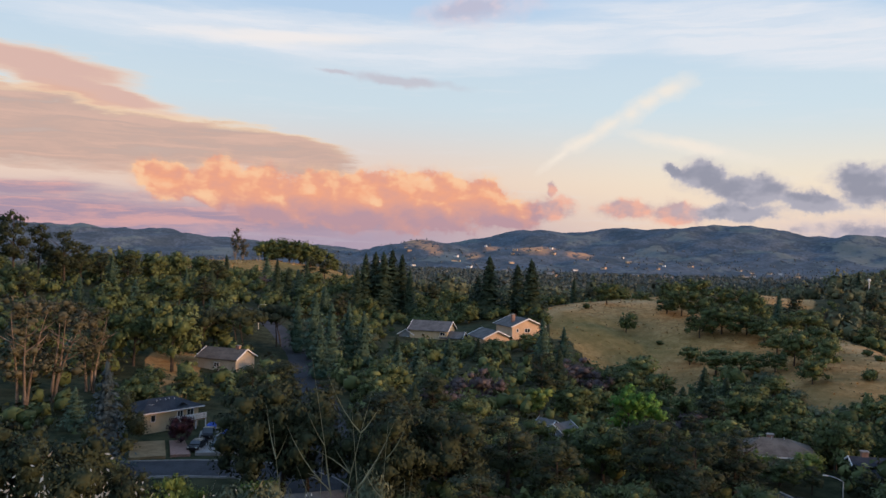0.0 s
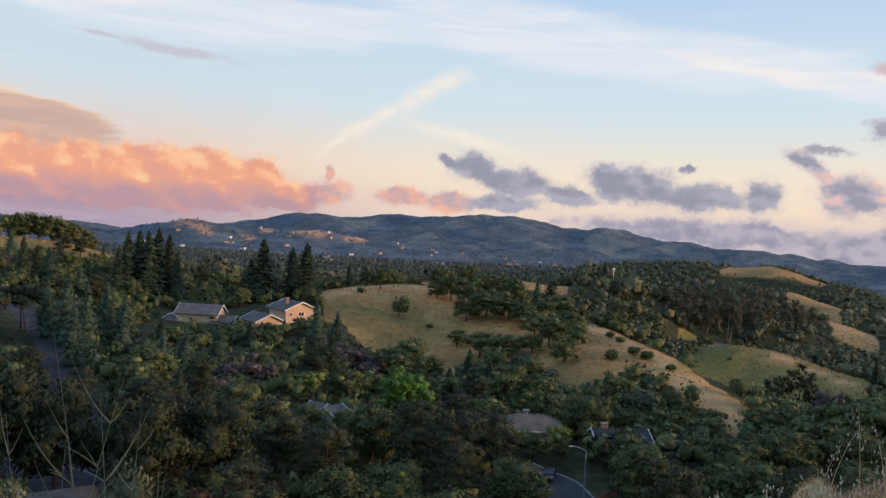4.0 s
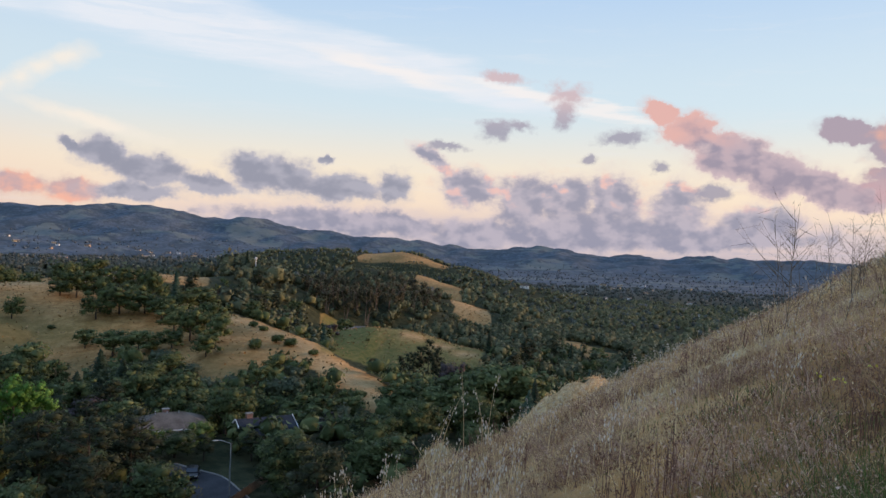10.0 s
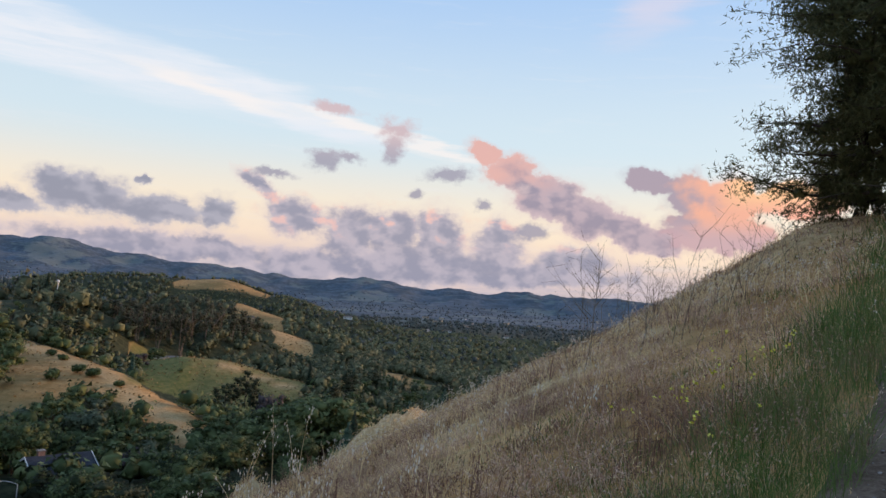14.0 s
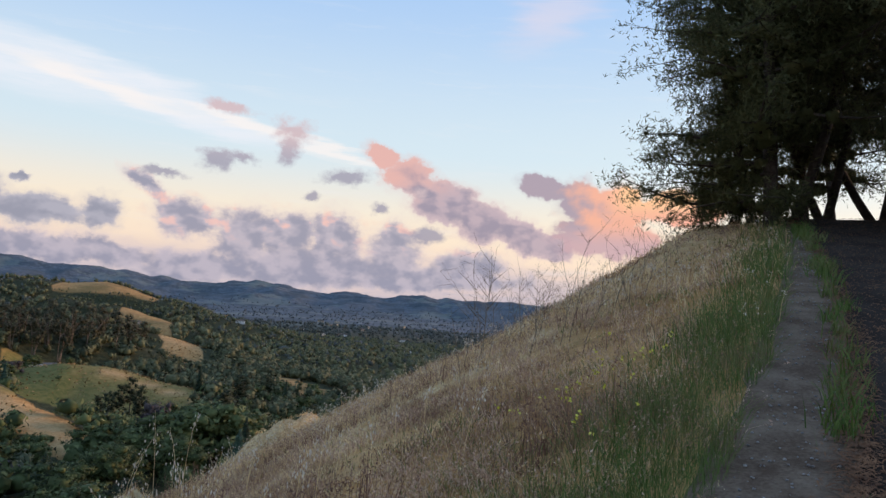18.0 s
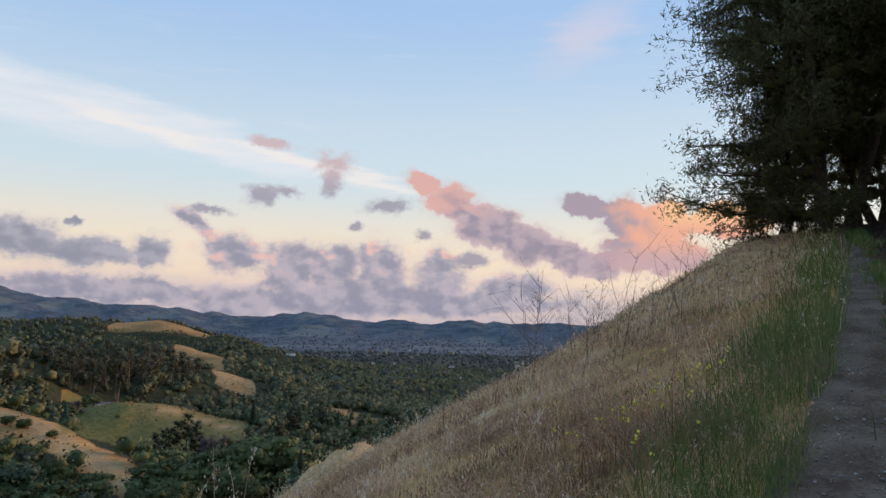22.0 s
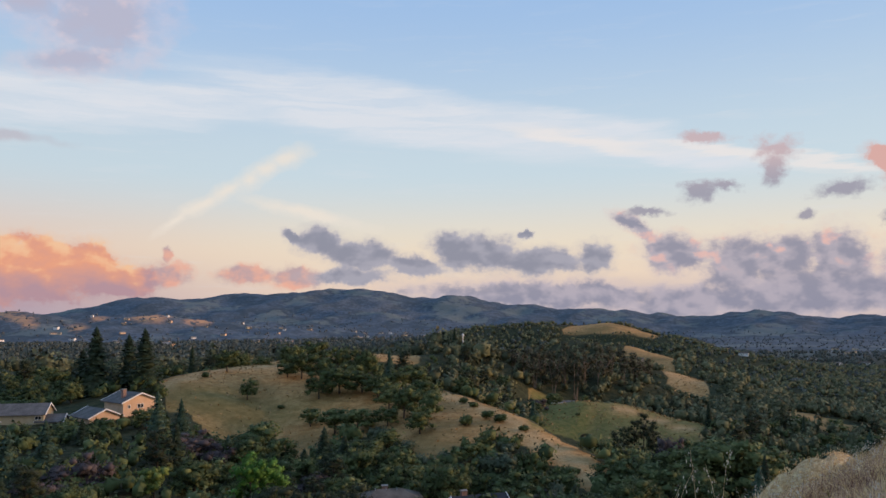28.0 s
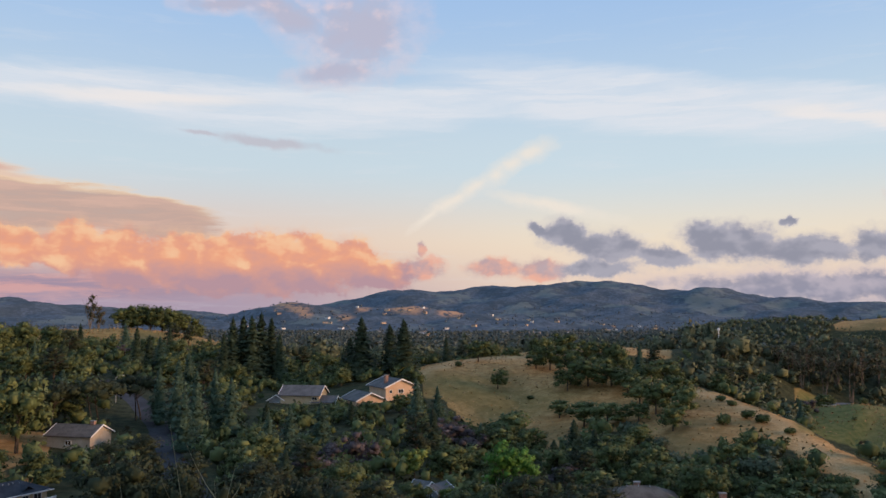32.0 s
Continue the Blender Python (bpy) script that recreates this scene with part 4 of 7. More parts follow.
def umbrella_crown(gen, h, w, count=1900, size=0.55):
    blobs = []
    for _ in range(18):
        a, rr = gen.uniform(0, 2 * np.pi), w * 0.5 * math.sqrt(gen.uniform(0, 0.75))
        s = w * gen.uniform(0.12, 0.18)
        blobs.append(((rr * math.cos(a), rr * math.sin(a), h * (0.83 - 0.2 * (2 * rr / w) ** 2) + gen.uniform(-0.04, 0.04) * h), (s, s, s * 0.65)))
    return crown_on(blobs, count, size, gen, 0.5)


def trunk_pieces(gen, h, w, stems=1, limbs=6, girth=0.022, top=0.85, low=0.3):
    out = []
    for i in range(stems):
        lean = gen.normal(size=2) * (0.02 if stems == 1 else 0.13) * h
        foot = np.array([0, 0]) if stems == 1 else gen.normal(size=2) * w * 0.06
        t = np.linspace(0, 1, 7)
        line = np.stack([foot[0] + lean[0] * t ** 1.3 + 0.008 * h * np.sin(5 * t + i), foot[1] + lean[1] * t ** 1.3 + 0.008 * h * np.cos(4 * t + i), h * top * t - 0.6 * (t == 0)], -1)
        out.append(tube(line, girth * h * (1.12 - t) * (1 if stems == 1 else 0.7), 6))
        for j in range(limbs):
            s = gen.uniform(low, 0.8)
            base = np.array([np.interp(s, t, line[:, q]) for q in range(3)])
            a = gen.uniform(0, 2 * np.pi)
            reach = w * gen.uniform(0.22, 0.42) * (1.1 - 0.5 * s)
            q = np.linspace(0, 1, 4)[:, None]
            limb = base + q * np.array([math.cos(a) * reach, math.sin(a) * reach, reach * 0.55]) + q ** 2 * np.array([0, 0, reach * 0.2])
            out.append(tube(limb, girth * h * 0.4 * (1.1 - np.linspace(0, 1, 4)), 4))
    return out


KITS = {
    "oak": (oak_crown, OAK, BARK, dict(), dict(stems=1, limbs=7, girth=0.028, top=0.7)),
    "conifer": (cone_crown, CONIFER, BARK, dict(count=1500, size=0.62), dict(limbs=0, girth=0.016, top=0.95)),
    "cedar": (cone_crown, CEDAR, BARK, dict(count=1500, size=0.62, layers=9, droop=0.1), dict(limbs=4, girth=0.016, top=0.95)),
    "spruce": (cone_crown, SPRUCE, BARK, dict(count=1500, size=0.55, layers=11), dict(limbs=0, girth=0.016, top=0.95)),
    "pine": (pine_crown, PINE, BARK, dict(), dict(limbs=9, girth=0.022, top=0.92)),
    "eucalyptus": (eucalypt_crown, EUCALYPT, PALE_BARK, dict(), dict(stems=3, limbs=4, girth=0.018, top=0.85, low=0.45)),
    "umbrella_pine": (umbrella_crown, PINE, BARK, dict(), dict(stems=2, limbs=6, girth=0.022, top=0.8, low=0.55)),
    "bay": (oak_crown, PINE, BARK, dict(count=2000, size=0.42), dict(limbs=6, girth=0.022, top=0.8)),
    "leafy": (oak_crown, BRIGHT, BARK, dict(count=2200, size=0.42), dict(limbs=6, girth=0.02, top=0.8)),
    "young": (oak_crown, YELLOWISH, BARK, dict(count=1200, size=0.36), dict(limbs=5, girth=0.02, top=0.75)),
    "plum": (oak_crown, PLUM, BARK, dict(count=1200, size=0.3), dict(limbs=5, girth=0.022, top=0.7)),
    "twiggy": (oak_crown, TWIGGY, BARK, dict(count=1500, size=0.34), dict(limbs=9, girth=0.02, top=0.8)),
    "shrub": (dome_crown, OAK, BARK, dict(count=1000), dict(stems=3, limbs=2, girth=0.03, top=0.5)),
    "olive": (dome_crown, OLIVE, BARK, dict(count=1200, size=0.32), dict(stems=3, limbs=2, girth=0.03, top=0.5)),
    "rusty": (dome_crown, RUST, BARK, dict(count=1200, size=0.32), dict(stems=3, limbs=2, girth=0.03, top=0.5)),
}
NOMINAL = {"oak": (9, 9), "conifer": (18, 7), "cedar": (16, 8), "spruce": (14, 7), "pine": (14, 11), "eucalyptus": (20, 11), "umbrella_pine": (12, 14), "leafy": (12, 8.5), "bay": (10, 9), "young": (6, 6),
           "plum": (5, 5.5), "twiggy": (8, 9), "shrub": (4, 5), "olive": (4, 5), "rusty": (4, 5)}
TREE_WORDS = {"oak": ("oak_tree", "dark green oak with a broad rounded crown", "tree"), "conifer": ("conifer_tree", "dark green conifer with a pointed crown", "tree"),
              "cedar": ("cedar_tree", "grey-green cedar with tiered drooping branches", "tree"), "spruce": ("spruce_tree", "blue-grey spruce with dense needled branches", "tree"),
              "pine": ("pine_tree", "dark pine with clumped needles and bare lower limbs", "tree"), "eucalyptus": ("eucalyptus_tree", "tall eucalyptus with pale trunks and olive foliage", "tree"),
              "umbrella_pine": ("umbrella_pine", "wide flat-topped pine with dark green canopy", "tree"), "leafy": ("leafy_tree", "bright green leafy tree standing among darker trees", "tree"),
              "bay": ("evergreen_tree", "dense dark evergreen tree below the viewpoint", "tree"),
              "young": ("young_tree", "yellow-green leafy young tree", "tree"), "plum": ("plum_tree", "purple-leaved plum tree beside a driveway", "tree"),
              "twiggy": ("bare_tree", "brown twiggy tree with sparse leaves", "tree"), "shrub": ("shrub", "rounded dark green shrub on the hillside", "shrub"),
              "olive": ("grey_shrub", "rounded grey-green shrub on the slope", "shrub"), "rusty": ("rusty_shrub", "rust-brown leafy shrub below the viewpoint", "shrub")}
MODELS = {}


def tree_model(kind, variant, close):
    """Crown and trunk meshes; trees close by have more and smaller leaves."""
    key = (kind, variant, close)
    if key not in MODELS:
        make, leaf, bark, ck, tk = KITS[kind]
        gen = np.random.default_rng(100 * variant + sum(map(ord, kind)))
        h, w = NOMINAL[kind]
        count, size = ck.get("count", 1700), ck.get("size", 0.5)
        ck = dict(ck, count=int(count * (2.0 if close else 0.8)), size=size * (0.65 if close else 0.95))
        MODELS[key] = (crown_mesh(kind + "_crown", make(gen, h, w, **ck), leaf), build_mesh(kind + "_trunk", *join(trunk_pieces(gen, h, w, **tk)), bark))
    return MODELS[key]


TREE_SPOTS = []


def plant(kind, azimuth, r, h=None, w=None, turn=None, z=None):
    """A tree of its own at a bearing and distance from the viewpoint, standing on the ground."""
    crown, trunk = tree_model(kind, rng.integers(0, 4), r < 150)
    h0, w0 = NOMINAL[kind]
    h, w = h or h0 * rng.uniform(0.8, 1.15), w or w0 * rng.uniform(0.85, 1.15)
    w = min(w, h * (1.55 if kind in ("oak", "umbrella_pine", "twiggy", "shrub", "olive", "rusty") else 1.0))
    x, y = polar(azimuth, r)
    name, label, cat = TREE_WORDS[kind]
    root = new(name)
    root.matrix_basis = Matrix.LocRotScale((x, y, ground_z(x, y) - 0.1 if z is None else z), Euler((0, 0, rng.uniform(0, 6.28) if turn is None else turn)), (w / w0, w / w0, h / h0))
    part("trunk", trunk, root)
    part("crown", crown, root)
    TREE_SPOTS.append((x, y, w * 0.5))
    return tagged(root, label, cat, "trees of the valley")

# ---------------------------------------------------------------- trees placed one by one
def grow(kind, rows):
    for row in rows:
        plant(kind, *row)


# Rows: bearing, distance, height, width.
grow("pine", [(-29.5, 300, 23, 15), (-28.3, 296, 24, 14), (-26.9, 305, 20, 13), (-25.4, 300, 19, 14), (-24.4, 310, 15, 12), (-11.2, 138, 14, 14), (-13.2, 146, 12, 11), (15.0, 112, 12, 13), (18.0, 108, 12, 14),
              (20.5, 115, 11, 11), (-3.5, 118, 13, 13), (0.5, 112, 12, 12), (5.0, 110, 12, 12), (8.5, 105, 10, 10), (-8.0, 128, 13, 11)])
grow("eucalyptus", [(-27.6, 165, 22, 13), (-25.6, 172, 20, 14), (-23.6, 180, 18, 12), (-14.6, 440, 18, 9), (-14.1, 446, 13, 9)])
grow("oak", [(-21.0, 205, 15, 13), (-18.6, 200, 18, 15), (-20.0, 235, 14, 14), (-23.0, 230, 14, 13), (-24.0, 330, 11, 12), (-21.8, 335, 13, 13), (-20.0, 340, 12, 13), (-18.2, 345, 13, 13), (-16.6, 360, 11, 12), (-22.6, 100, 9, 10)])
grow("oak", [(-12.6, 452, 13, 15), (-11.7, 450, 14, 16), (-10.9, 448, 14, 16), (-10.1, 452, 14, 16), (-9.4, 455, 13, 16), (-8.7, 460, 12, 15), (-8.0, 466, 10, 13)])
grow("umbrella_pine", [(-14.2, 228, 13, 17), (-11.6, 236, 13, 16), (-16.6, 222, 13, 14)])
grow("spruce", [(-22.6, 122, 17, 8.5)])
grow("plum", [(-17.9, 139, 5, 6)])
grow("conifer", [(-11.7, 325, 16, 9), (-10.9, 330, 13, 8), (-5.5, 330, 24, 15), (-4.8, 336, 25, 16), (-4.2, 328, 26, 17), (-3.6, 334, 27, 17), (-2.9, 338, 25, 15), (-6.1, 322, 18, 10), (-2.3, 330, 20, 10), (3.4, 312, 25, 19), (2.6, 318, 18, 14), (6.4, 306, 20, 17), (5.4, 316, 19, 15), ])
grow("cedar", [(-9.0, 222, 19, 10), (-7.8, 214, 17, 9), (-10.2, 230, 16, 9), (-6.6, 220, 17, 9), (-5.5, 216, 15, 8), (-8.6, 196, 14, 9), (-1.5, 186, 12, 8), (0.6, 196, 12, 8), (7.3, 232, 13, 8), (8.8, 226, 12, 8), (-3.0, 176, 12, 9)])
grow("leafy", [(13.4, 150, 12, 8), (14.6, 154, 11, 7)])
grow("young", [(7.2, 165, 7, 7), (-17.6, 98, 5, 6), (-12.4, 100, 6, 8), (-11.6, 134, 8, 7)])
# Trees of the knoll's face and crest.
grow("oak", [(13.1, 278, 7.5, 7), (11.7, 316, 9, 10), (16.8, 301, 10.3, 11), (18.2, 290, 11.5, 13), (17.5, 330, 11, 14), (19.4, 275, 9.4, 12.5), (18.0, 272, 7.7, 9.6), (21.5, 290, 11.5, 9.5), (20.0, 284, 8.5, 10), (21.0, 274, 7.8, 11.7), (22.9, 251, 9.3, 11), (24.0, 232, 9.2, 10),
             (25.1, 237, 10, 12), (25.7, 224, 8.8, 8), (24.5, 275, 9, 14), (23.3, 269, 8.4, 11.5), (25.1, 213, 7, 8.5), (19.1, 236, 7.7, 14), (20.7, 232, 6.9, 10.6), (22.1, 266, 8.3, 10.6), (15.8, 305, 5.6, 8.7), (22.8, 228, 5.5, 8), (16.2, 322, 9, 11), (20.8, 312, 10, 12), (17.4, 250, 6, 8)])
grow("shrub", [(10.3, 304, 2.2, 3), (28.3, 216, 3.1, 3.7), (28.2, 247, 1.9, 6.3), (28.9, 241, 1.9, 5.1), (29.9, 222, 2.4, 5.7), (30.8, 218, 2.5, 5.6), (32.4, 212, 1.8, 5), (33.9, 200, 1.5, 2.6), (36.0, 186, 1.5, 4.5), (15.4, 269, 1.5, 3.8)])


def crowned(kind, rows):
    """Trees whose top stands at a height angle: bearing, distance, that angle, width."""
    for azimuth, r, angle, w in rows:
        h = 1.6 + r * math.tan(radians(angle)) - ground_z(*polar(azimuth, r))
        if h > 1.5:
            plant(kind, azimuth, r, h, w)


# Trees before the street and the drive.
crowned("bay", [(-12.9, 110, -9.0, 13), (-10.9, 108, -8.8, 14), (-9.2, 106, -9.6, 12), (-21.9, 137, -9.8, 9), (-4.0, 100, -10.5, 12), (0.6, 104, -11.2, 12), (-1.6, 108, -10.6, 11)])
crowned("young", [(-18.4, 92, -15.2, 7), (-17.4, 95, -16.0, 5)])
crowned("olive", [(-12.9, 88, -15.6, 8), (-4.6, 90, -15.4, 6)])
crowned("bay", [(-24.0, 96, -11.6, 12), (-26.2, 92, -12.0, 12), (-21.6, 92, -14.5, 9), (-28.0, 98, -11.0, 12)])
# The belt of trees under the knoll.
crowned("twiggy", [(10.0, 215, -7.4, 14), (9.1, 205, -8.3, 10), (0.2, 160, -9.3, 10), (11.2, 205, -8.2, 10), (1.8, 172, -9.0, 9), (34.0, 150, -11.8, 11), (2.9, 168, -9.8, 9)])
crowned("oak", [(13.7, 222, -7.0, 14), (15.2, 212, -8.1, 10), (12.8, 205, -8.1, 11.6), (22.8, 205, -7.9, 10), (21.6, 190, -8.4, 12), (20.4, 182, -8.9, 10.3), (32.8, 170, -9.2, 8), (28.4, 168, -9.8, 10.7), (32.3, 160, -10.5, 11.4), (35.0, 168, -10.2, 8), (17.6, 185, -9.4, 9.2),
                (23.3, 178, -9.2, 8.8), (26.3, 150, -11.6, 8.5), (14.4, 196, -9.0, 7), (19.7, 160, -10.8, 9), (30.8, 150, -11.7, 9.6), (34.7, 150, -12.0, 10.7), (37.4, 155, -12.0, 8.8), (39.3, 160, -11.0, 9), (11.5, 190, -9.4, 10), (9.6, 184, -9.6, 9), (13.2, 182, -9.8, 9), (8.0, 196, -9.0, 10)])
crowned("conifer", [(18.4, 192, -7.6, 9.5), (17.0, 188, -9.0, 8), (19.8, 196, -8.2, 9)])
crowned("pine", [(17.7, 150, -10.8, 10), (16.6, 140, -11.9, 9), (20.2, 140, -12.2, 9), (28.4, 130, -13.2, 7.5), (25.2, 128, -13.3, 8), (18.9, 168, -9.6, 10), (15.9, 160, -10.9, 9)])
crowned("olive", [(27.1, 190, -9.3, 7.6), (30.8, 182, -9.3, 9.8), (31.2, 196, -8.6, 7.7), (25.4, 186, -9.4, 5.3), (24.1, 200, -8.5, 7), (27.7, 172, -10.4, 6.5), (33.9, 160, -11.2, 7), (22.2, 212, -7.5, 6), (26.2, 176, -10.6, 6)])
crowned("oak", [(29.6, 196, -8.0, 5), (28.6, 192, -8.7, 6.3), (27.6, 190, -9.0, 4.5)])
grow("olive", [(-3.8, 97, 6, 7), (-2.6, 104, 5, 6)])
grow("twiggy", [(3.2, 172, 9, 10)])
# The broad oaks in the dip beyond the near slope.
crowned("oak", [(46.2, 165, -7.9, 16), (44.0, 160, -8.6, 15), (48.0, 168, -8.5, 13), (42.3, 156, -9.7, 13), (45.0, 176, -8.1, 15), (47.2, 178, -8.2, 15), (40.5, 150, -10.8, 13), (49.2, 176, -9.2, 10), (43.2, 190, -8.9, 13), (39.5, 118, -13.3, 12), (36.5, 122, -13.6, 12), (33.0, 118, -14.3, 11), (30.5, 124, -13.9, 10),
                (38.2, 190, -10.6, 11), (40.2, 205, -9.9, 12), (42.0, 225, -9.3, 12), (39.6, 240, -9.7, 12)])
grow("oak", [(22.0, 98, 9, 10), (13.6, 95, 8, 9), (10.0, 92, 8, 9)])
grow("young", [(21.6, 132, 5, 6), (24.9, 133, 5, 6), (9.6, 142, 4, 5)])
grow("oak", [(23.3, 129, 4.6, 7), (7.3, 141, 5, 6), (-19.8, 180, 6, 8), (-17.4, 176, 6, 7), (-18.6, 214, 8, 9), (-16.9, 166, 5, 6), (-20.6, 160, 8, 9), (4.0, 240, 5, 8), (-1.0, 246, 5, 8), (1.6, 240, 5, 8), (6.6, 246, 6, 9)])
grow("rusty", [(1.3, 92, 6, 8), (3.4, 98, 5, 7)])
crowned("eucalyptus", [(31.0, 500, -2.5, 13), (31.8, 480, -2.3, 14), (32.6, 466, -2.2, 14), (33.2, 458, -2.4, 13), (33.8, 474, -2.0, 14), (34.6, 462, -2.3, 14), (35.4, 480, -1.9, 14), (36.1, 466, -2.2, 13), (36.8, 486, -2.0, 14), (37.6, 492, -1.9, 14), (38.5, 500, -2.0, 13), (39.4, 510, -2.3, 13), (40.2, 520, -2.5, 13), (41.0, 530, -2.9, 12)])
crowned("pine", [(40.65, 330, -6.7, 9), (40.0, 325, -7.2, 8), (41.3, 322, -7.2, 8), (39.3, 322, -7.6, 8), (38.7, 315, -7.9, 7), (41.0, 316, -7.8, 8)])
crowned("twiggy", [(42.3, 312, -7.9, 12), (41.8, 306, -8.3, 10)])
crowned("oak", [(36.7, 408, -5.5, 12), (37.7, 398, -6.1, 7), (34.7, 425, -5.4, 14), (33.6, 418, -5.8, 12), (43.3, 318, -8.2, 8), (38.0, 300, -8.5, 11), (36.5, 290, -8.9, 11), (40.0, 275, -8.8, 12), (34.9, 280, -9.0, 9), (35.8, 372, -7.0, 4), (36.2, 376, -6.7, 4)])
grow("conifer", [(27.6, 478, 14, 7), (17.4, 455, 12, 6), (16.6, 460, 11, 6)])

# ---------------------------------------------------------------- filling woods
# Streets: bearing and distance along the middle line, half width.
ROADS = [([(-27, 128), (-22, 126), (-17.5, 125), (-13, 123), (-9, 116), (-6.4, 102), (-5, 84)], 4.2, "grey asphalt street curving below the houses"),
         ([(-8.2, 118), (-7.6, 140), (-8.4, 168), (-9.4, 205), (-10.6, 235), (-11.9, 264), (-14.0, 290)], 3.6, "grey asphalt street climbing between trees"),
         ([(22.0, 122), (24.6, 118), (26.2, 108), (25.6, 94), (24.0, 80)], 4.6, "grey asphalt street curving below the slope")]


def off_road(x, y, margin=2.0):
    """True where no street runs."""
    x, y = np.asarray(x, float), np.asarray(y, float)
    ok = np.ones(x.shape, bool)
    for rows, half, _ in ROADS:
        pts = [polar(a, r) for a, r in rows]
        for (x0, y0), (x1, y1) in zip(pts, pts[1:]):
            t = np.clip(((x - x0) * (x1 - x0) + (y - y0) * (y1 - y0)) / ((x1 - x0) ** 2 + (y1 - y0) ** 2), 0, 1)
            ok &= np.hypot(x - x0 - t * (x1 - x0), y - y0 - t * (y1 - y0)) > half + margin
    return ok


def keep_out(x, y):
    """Streets, yards and houses stay clear."""
    r, azi = math.hypot(x, y), math.degrees(math.atan2(x, y))
    if not bool(off_road(np.array([x]), np.array([y]), 3.5)[0]):
        return True
    for a0, a1, r0, r1 in CLEAR:
        if a0 < azi < a1 and r0 < r < r1:
            return True
    return False


# Bearings and distances kept clear: the street and drive, the lower street, house plots, banks.
CLEAR = [(-21.5, -13.4, 74, 160), (-13.4, -5, 74, 112), (22.5, 29.5, 76, 126), (-3.5, 7.2, 250, 290), (-17.5, -12.5, 190, 218), (-13.2, -9, 200, 290), (20.5, 25.2, 120, 150),
         (5.5, 9.8, 130, 158), (33.8, 36.5, 420, 470), (-12, -6, 70, 106)]


def below_caps(azi, r, top):
    """True where a tree top (height over the eye's level) hides no open spur."""
    ok = np.ones(np.shape(r), bool)
    for a0, a1, r0, r1, cap in CAPS:
        ok &= ~((azi > a0) & (azi < a1) & (r > r0) & (r < r1) & (np.degrees(np.arctan2(top - 1.6, r)) > cap))
    return ok


tries = rng.uniform(size=(9000, 2))
try_az, try_r = -34 + 92 * tries[:, 0], np.sqrt(78 ** 2 + (430 ** 2 - 78 ** 2) * tries[:, 1])
try_x, try_y = try_r * np.sin(np.radians(try_az)), try_r * np.cos(np.radians(try_az))
try_z, pp, near = lay_of_land(try_x, try_y)
wooded = openness(try_x, try_y, pp, near) <= 0.3
for azi, r, x, y, zg in zip(*(q[wooded] for q in (try_az, try_r, try_x, try_y, try_z))):
    if keep_out(x, y):
        continue
    if any((x - a) ** 2 + (y - b) ** 2 < (2.6 + 0.55 * c) ** 2 for a, b, c in TREE_SPOTS):
        continue
    kind = rng.choice(["oak", "oak", "pine", "conifer", "cedar", "shrub", "twiggy", "young", "olive"], p=[0.3, 0.14, 0.2, 0.08, 0.09, 0.08, 0.05, 0.02, 0.04])
    h0, w0 = NOMINAL[kind]
    k = rng.uniform(0.65, 1.05)
    cap = float(np.interp(azi, [q[0] for q in FOOT], [q[1] for q in FOOT])) - 0.3 if 7 < azi < 38 else -9.6 if 38 <= azi < 41.5 else -6.4 if azi >= -5 else -6.0 if azi > -12 else -9.6 if r < 200 and azi < -12 else -3.0
    top = 1.6 + r * math.tan(radians(cap)) - zg if r < 252 else 99
    if top < 3 or not below_caps(azi, r, zg + min(h0 * k, 11.5, top)):
        continue
    plant(str(kind), azi, r, min(h0 * k, 11.5, top), min(w0 * k * 1.15, 1.6 * top))
    if len(TREE_SPOTS) > 600:
        break


SPHERE_U, SPHERE_V = 5, 3


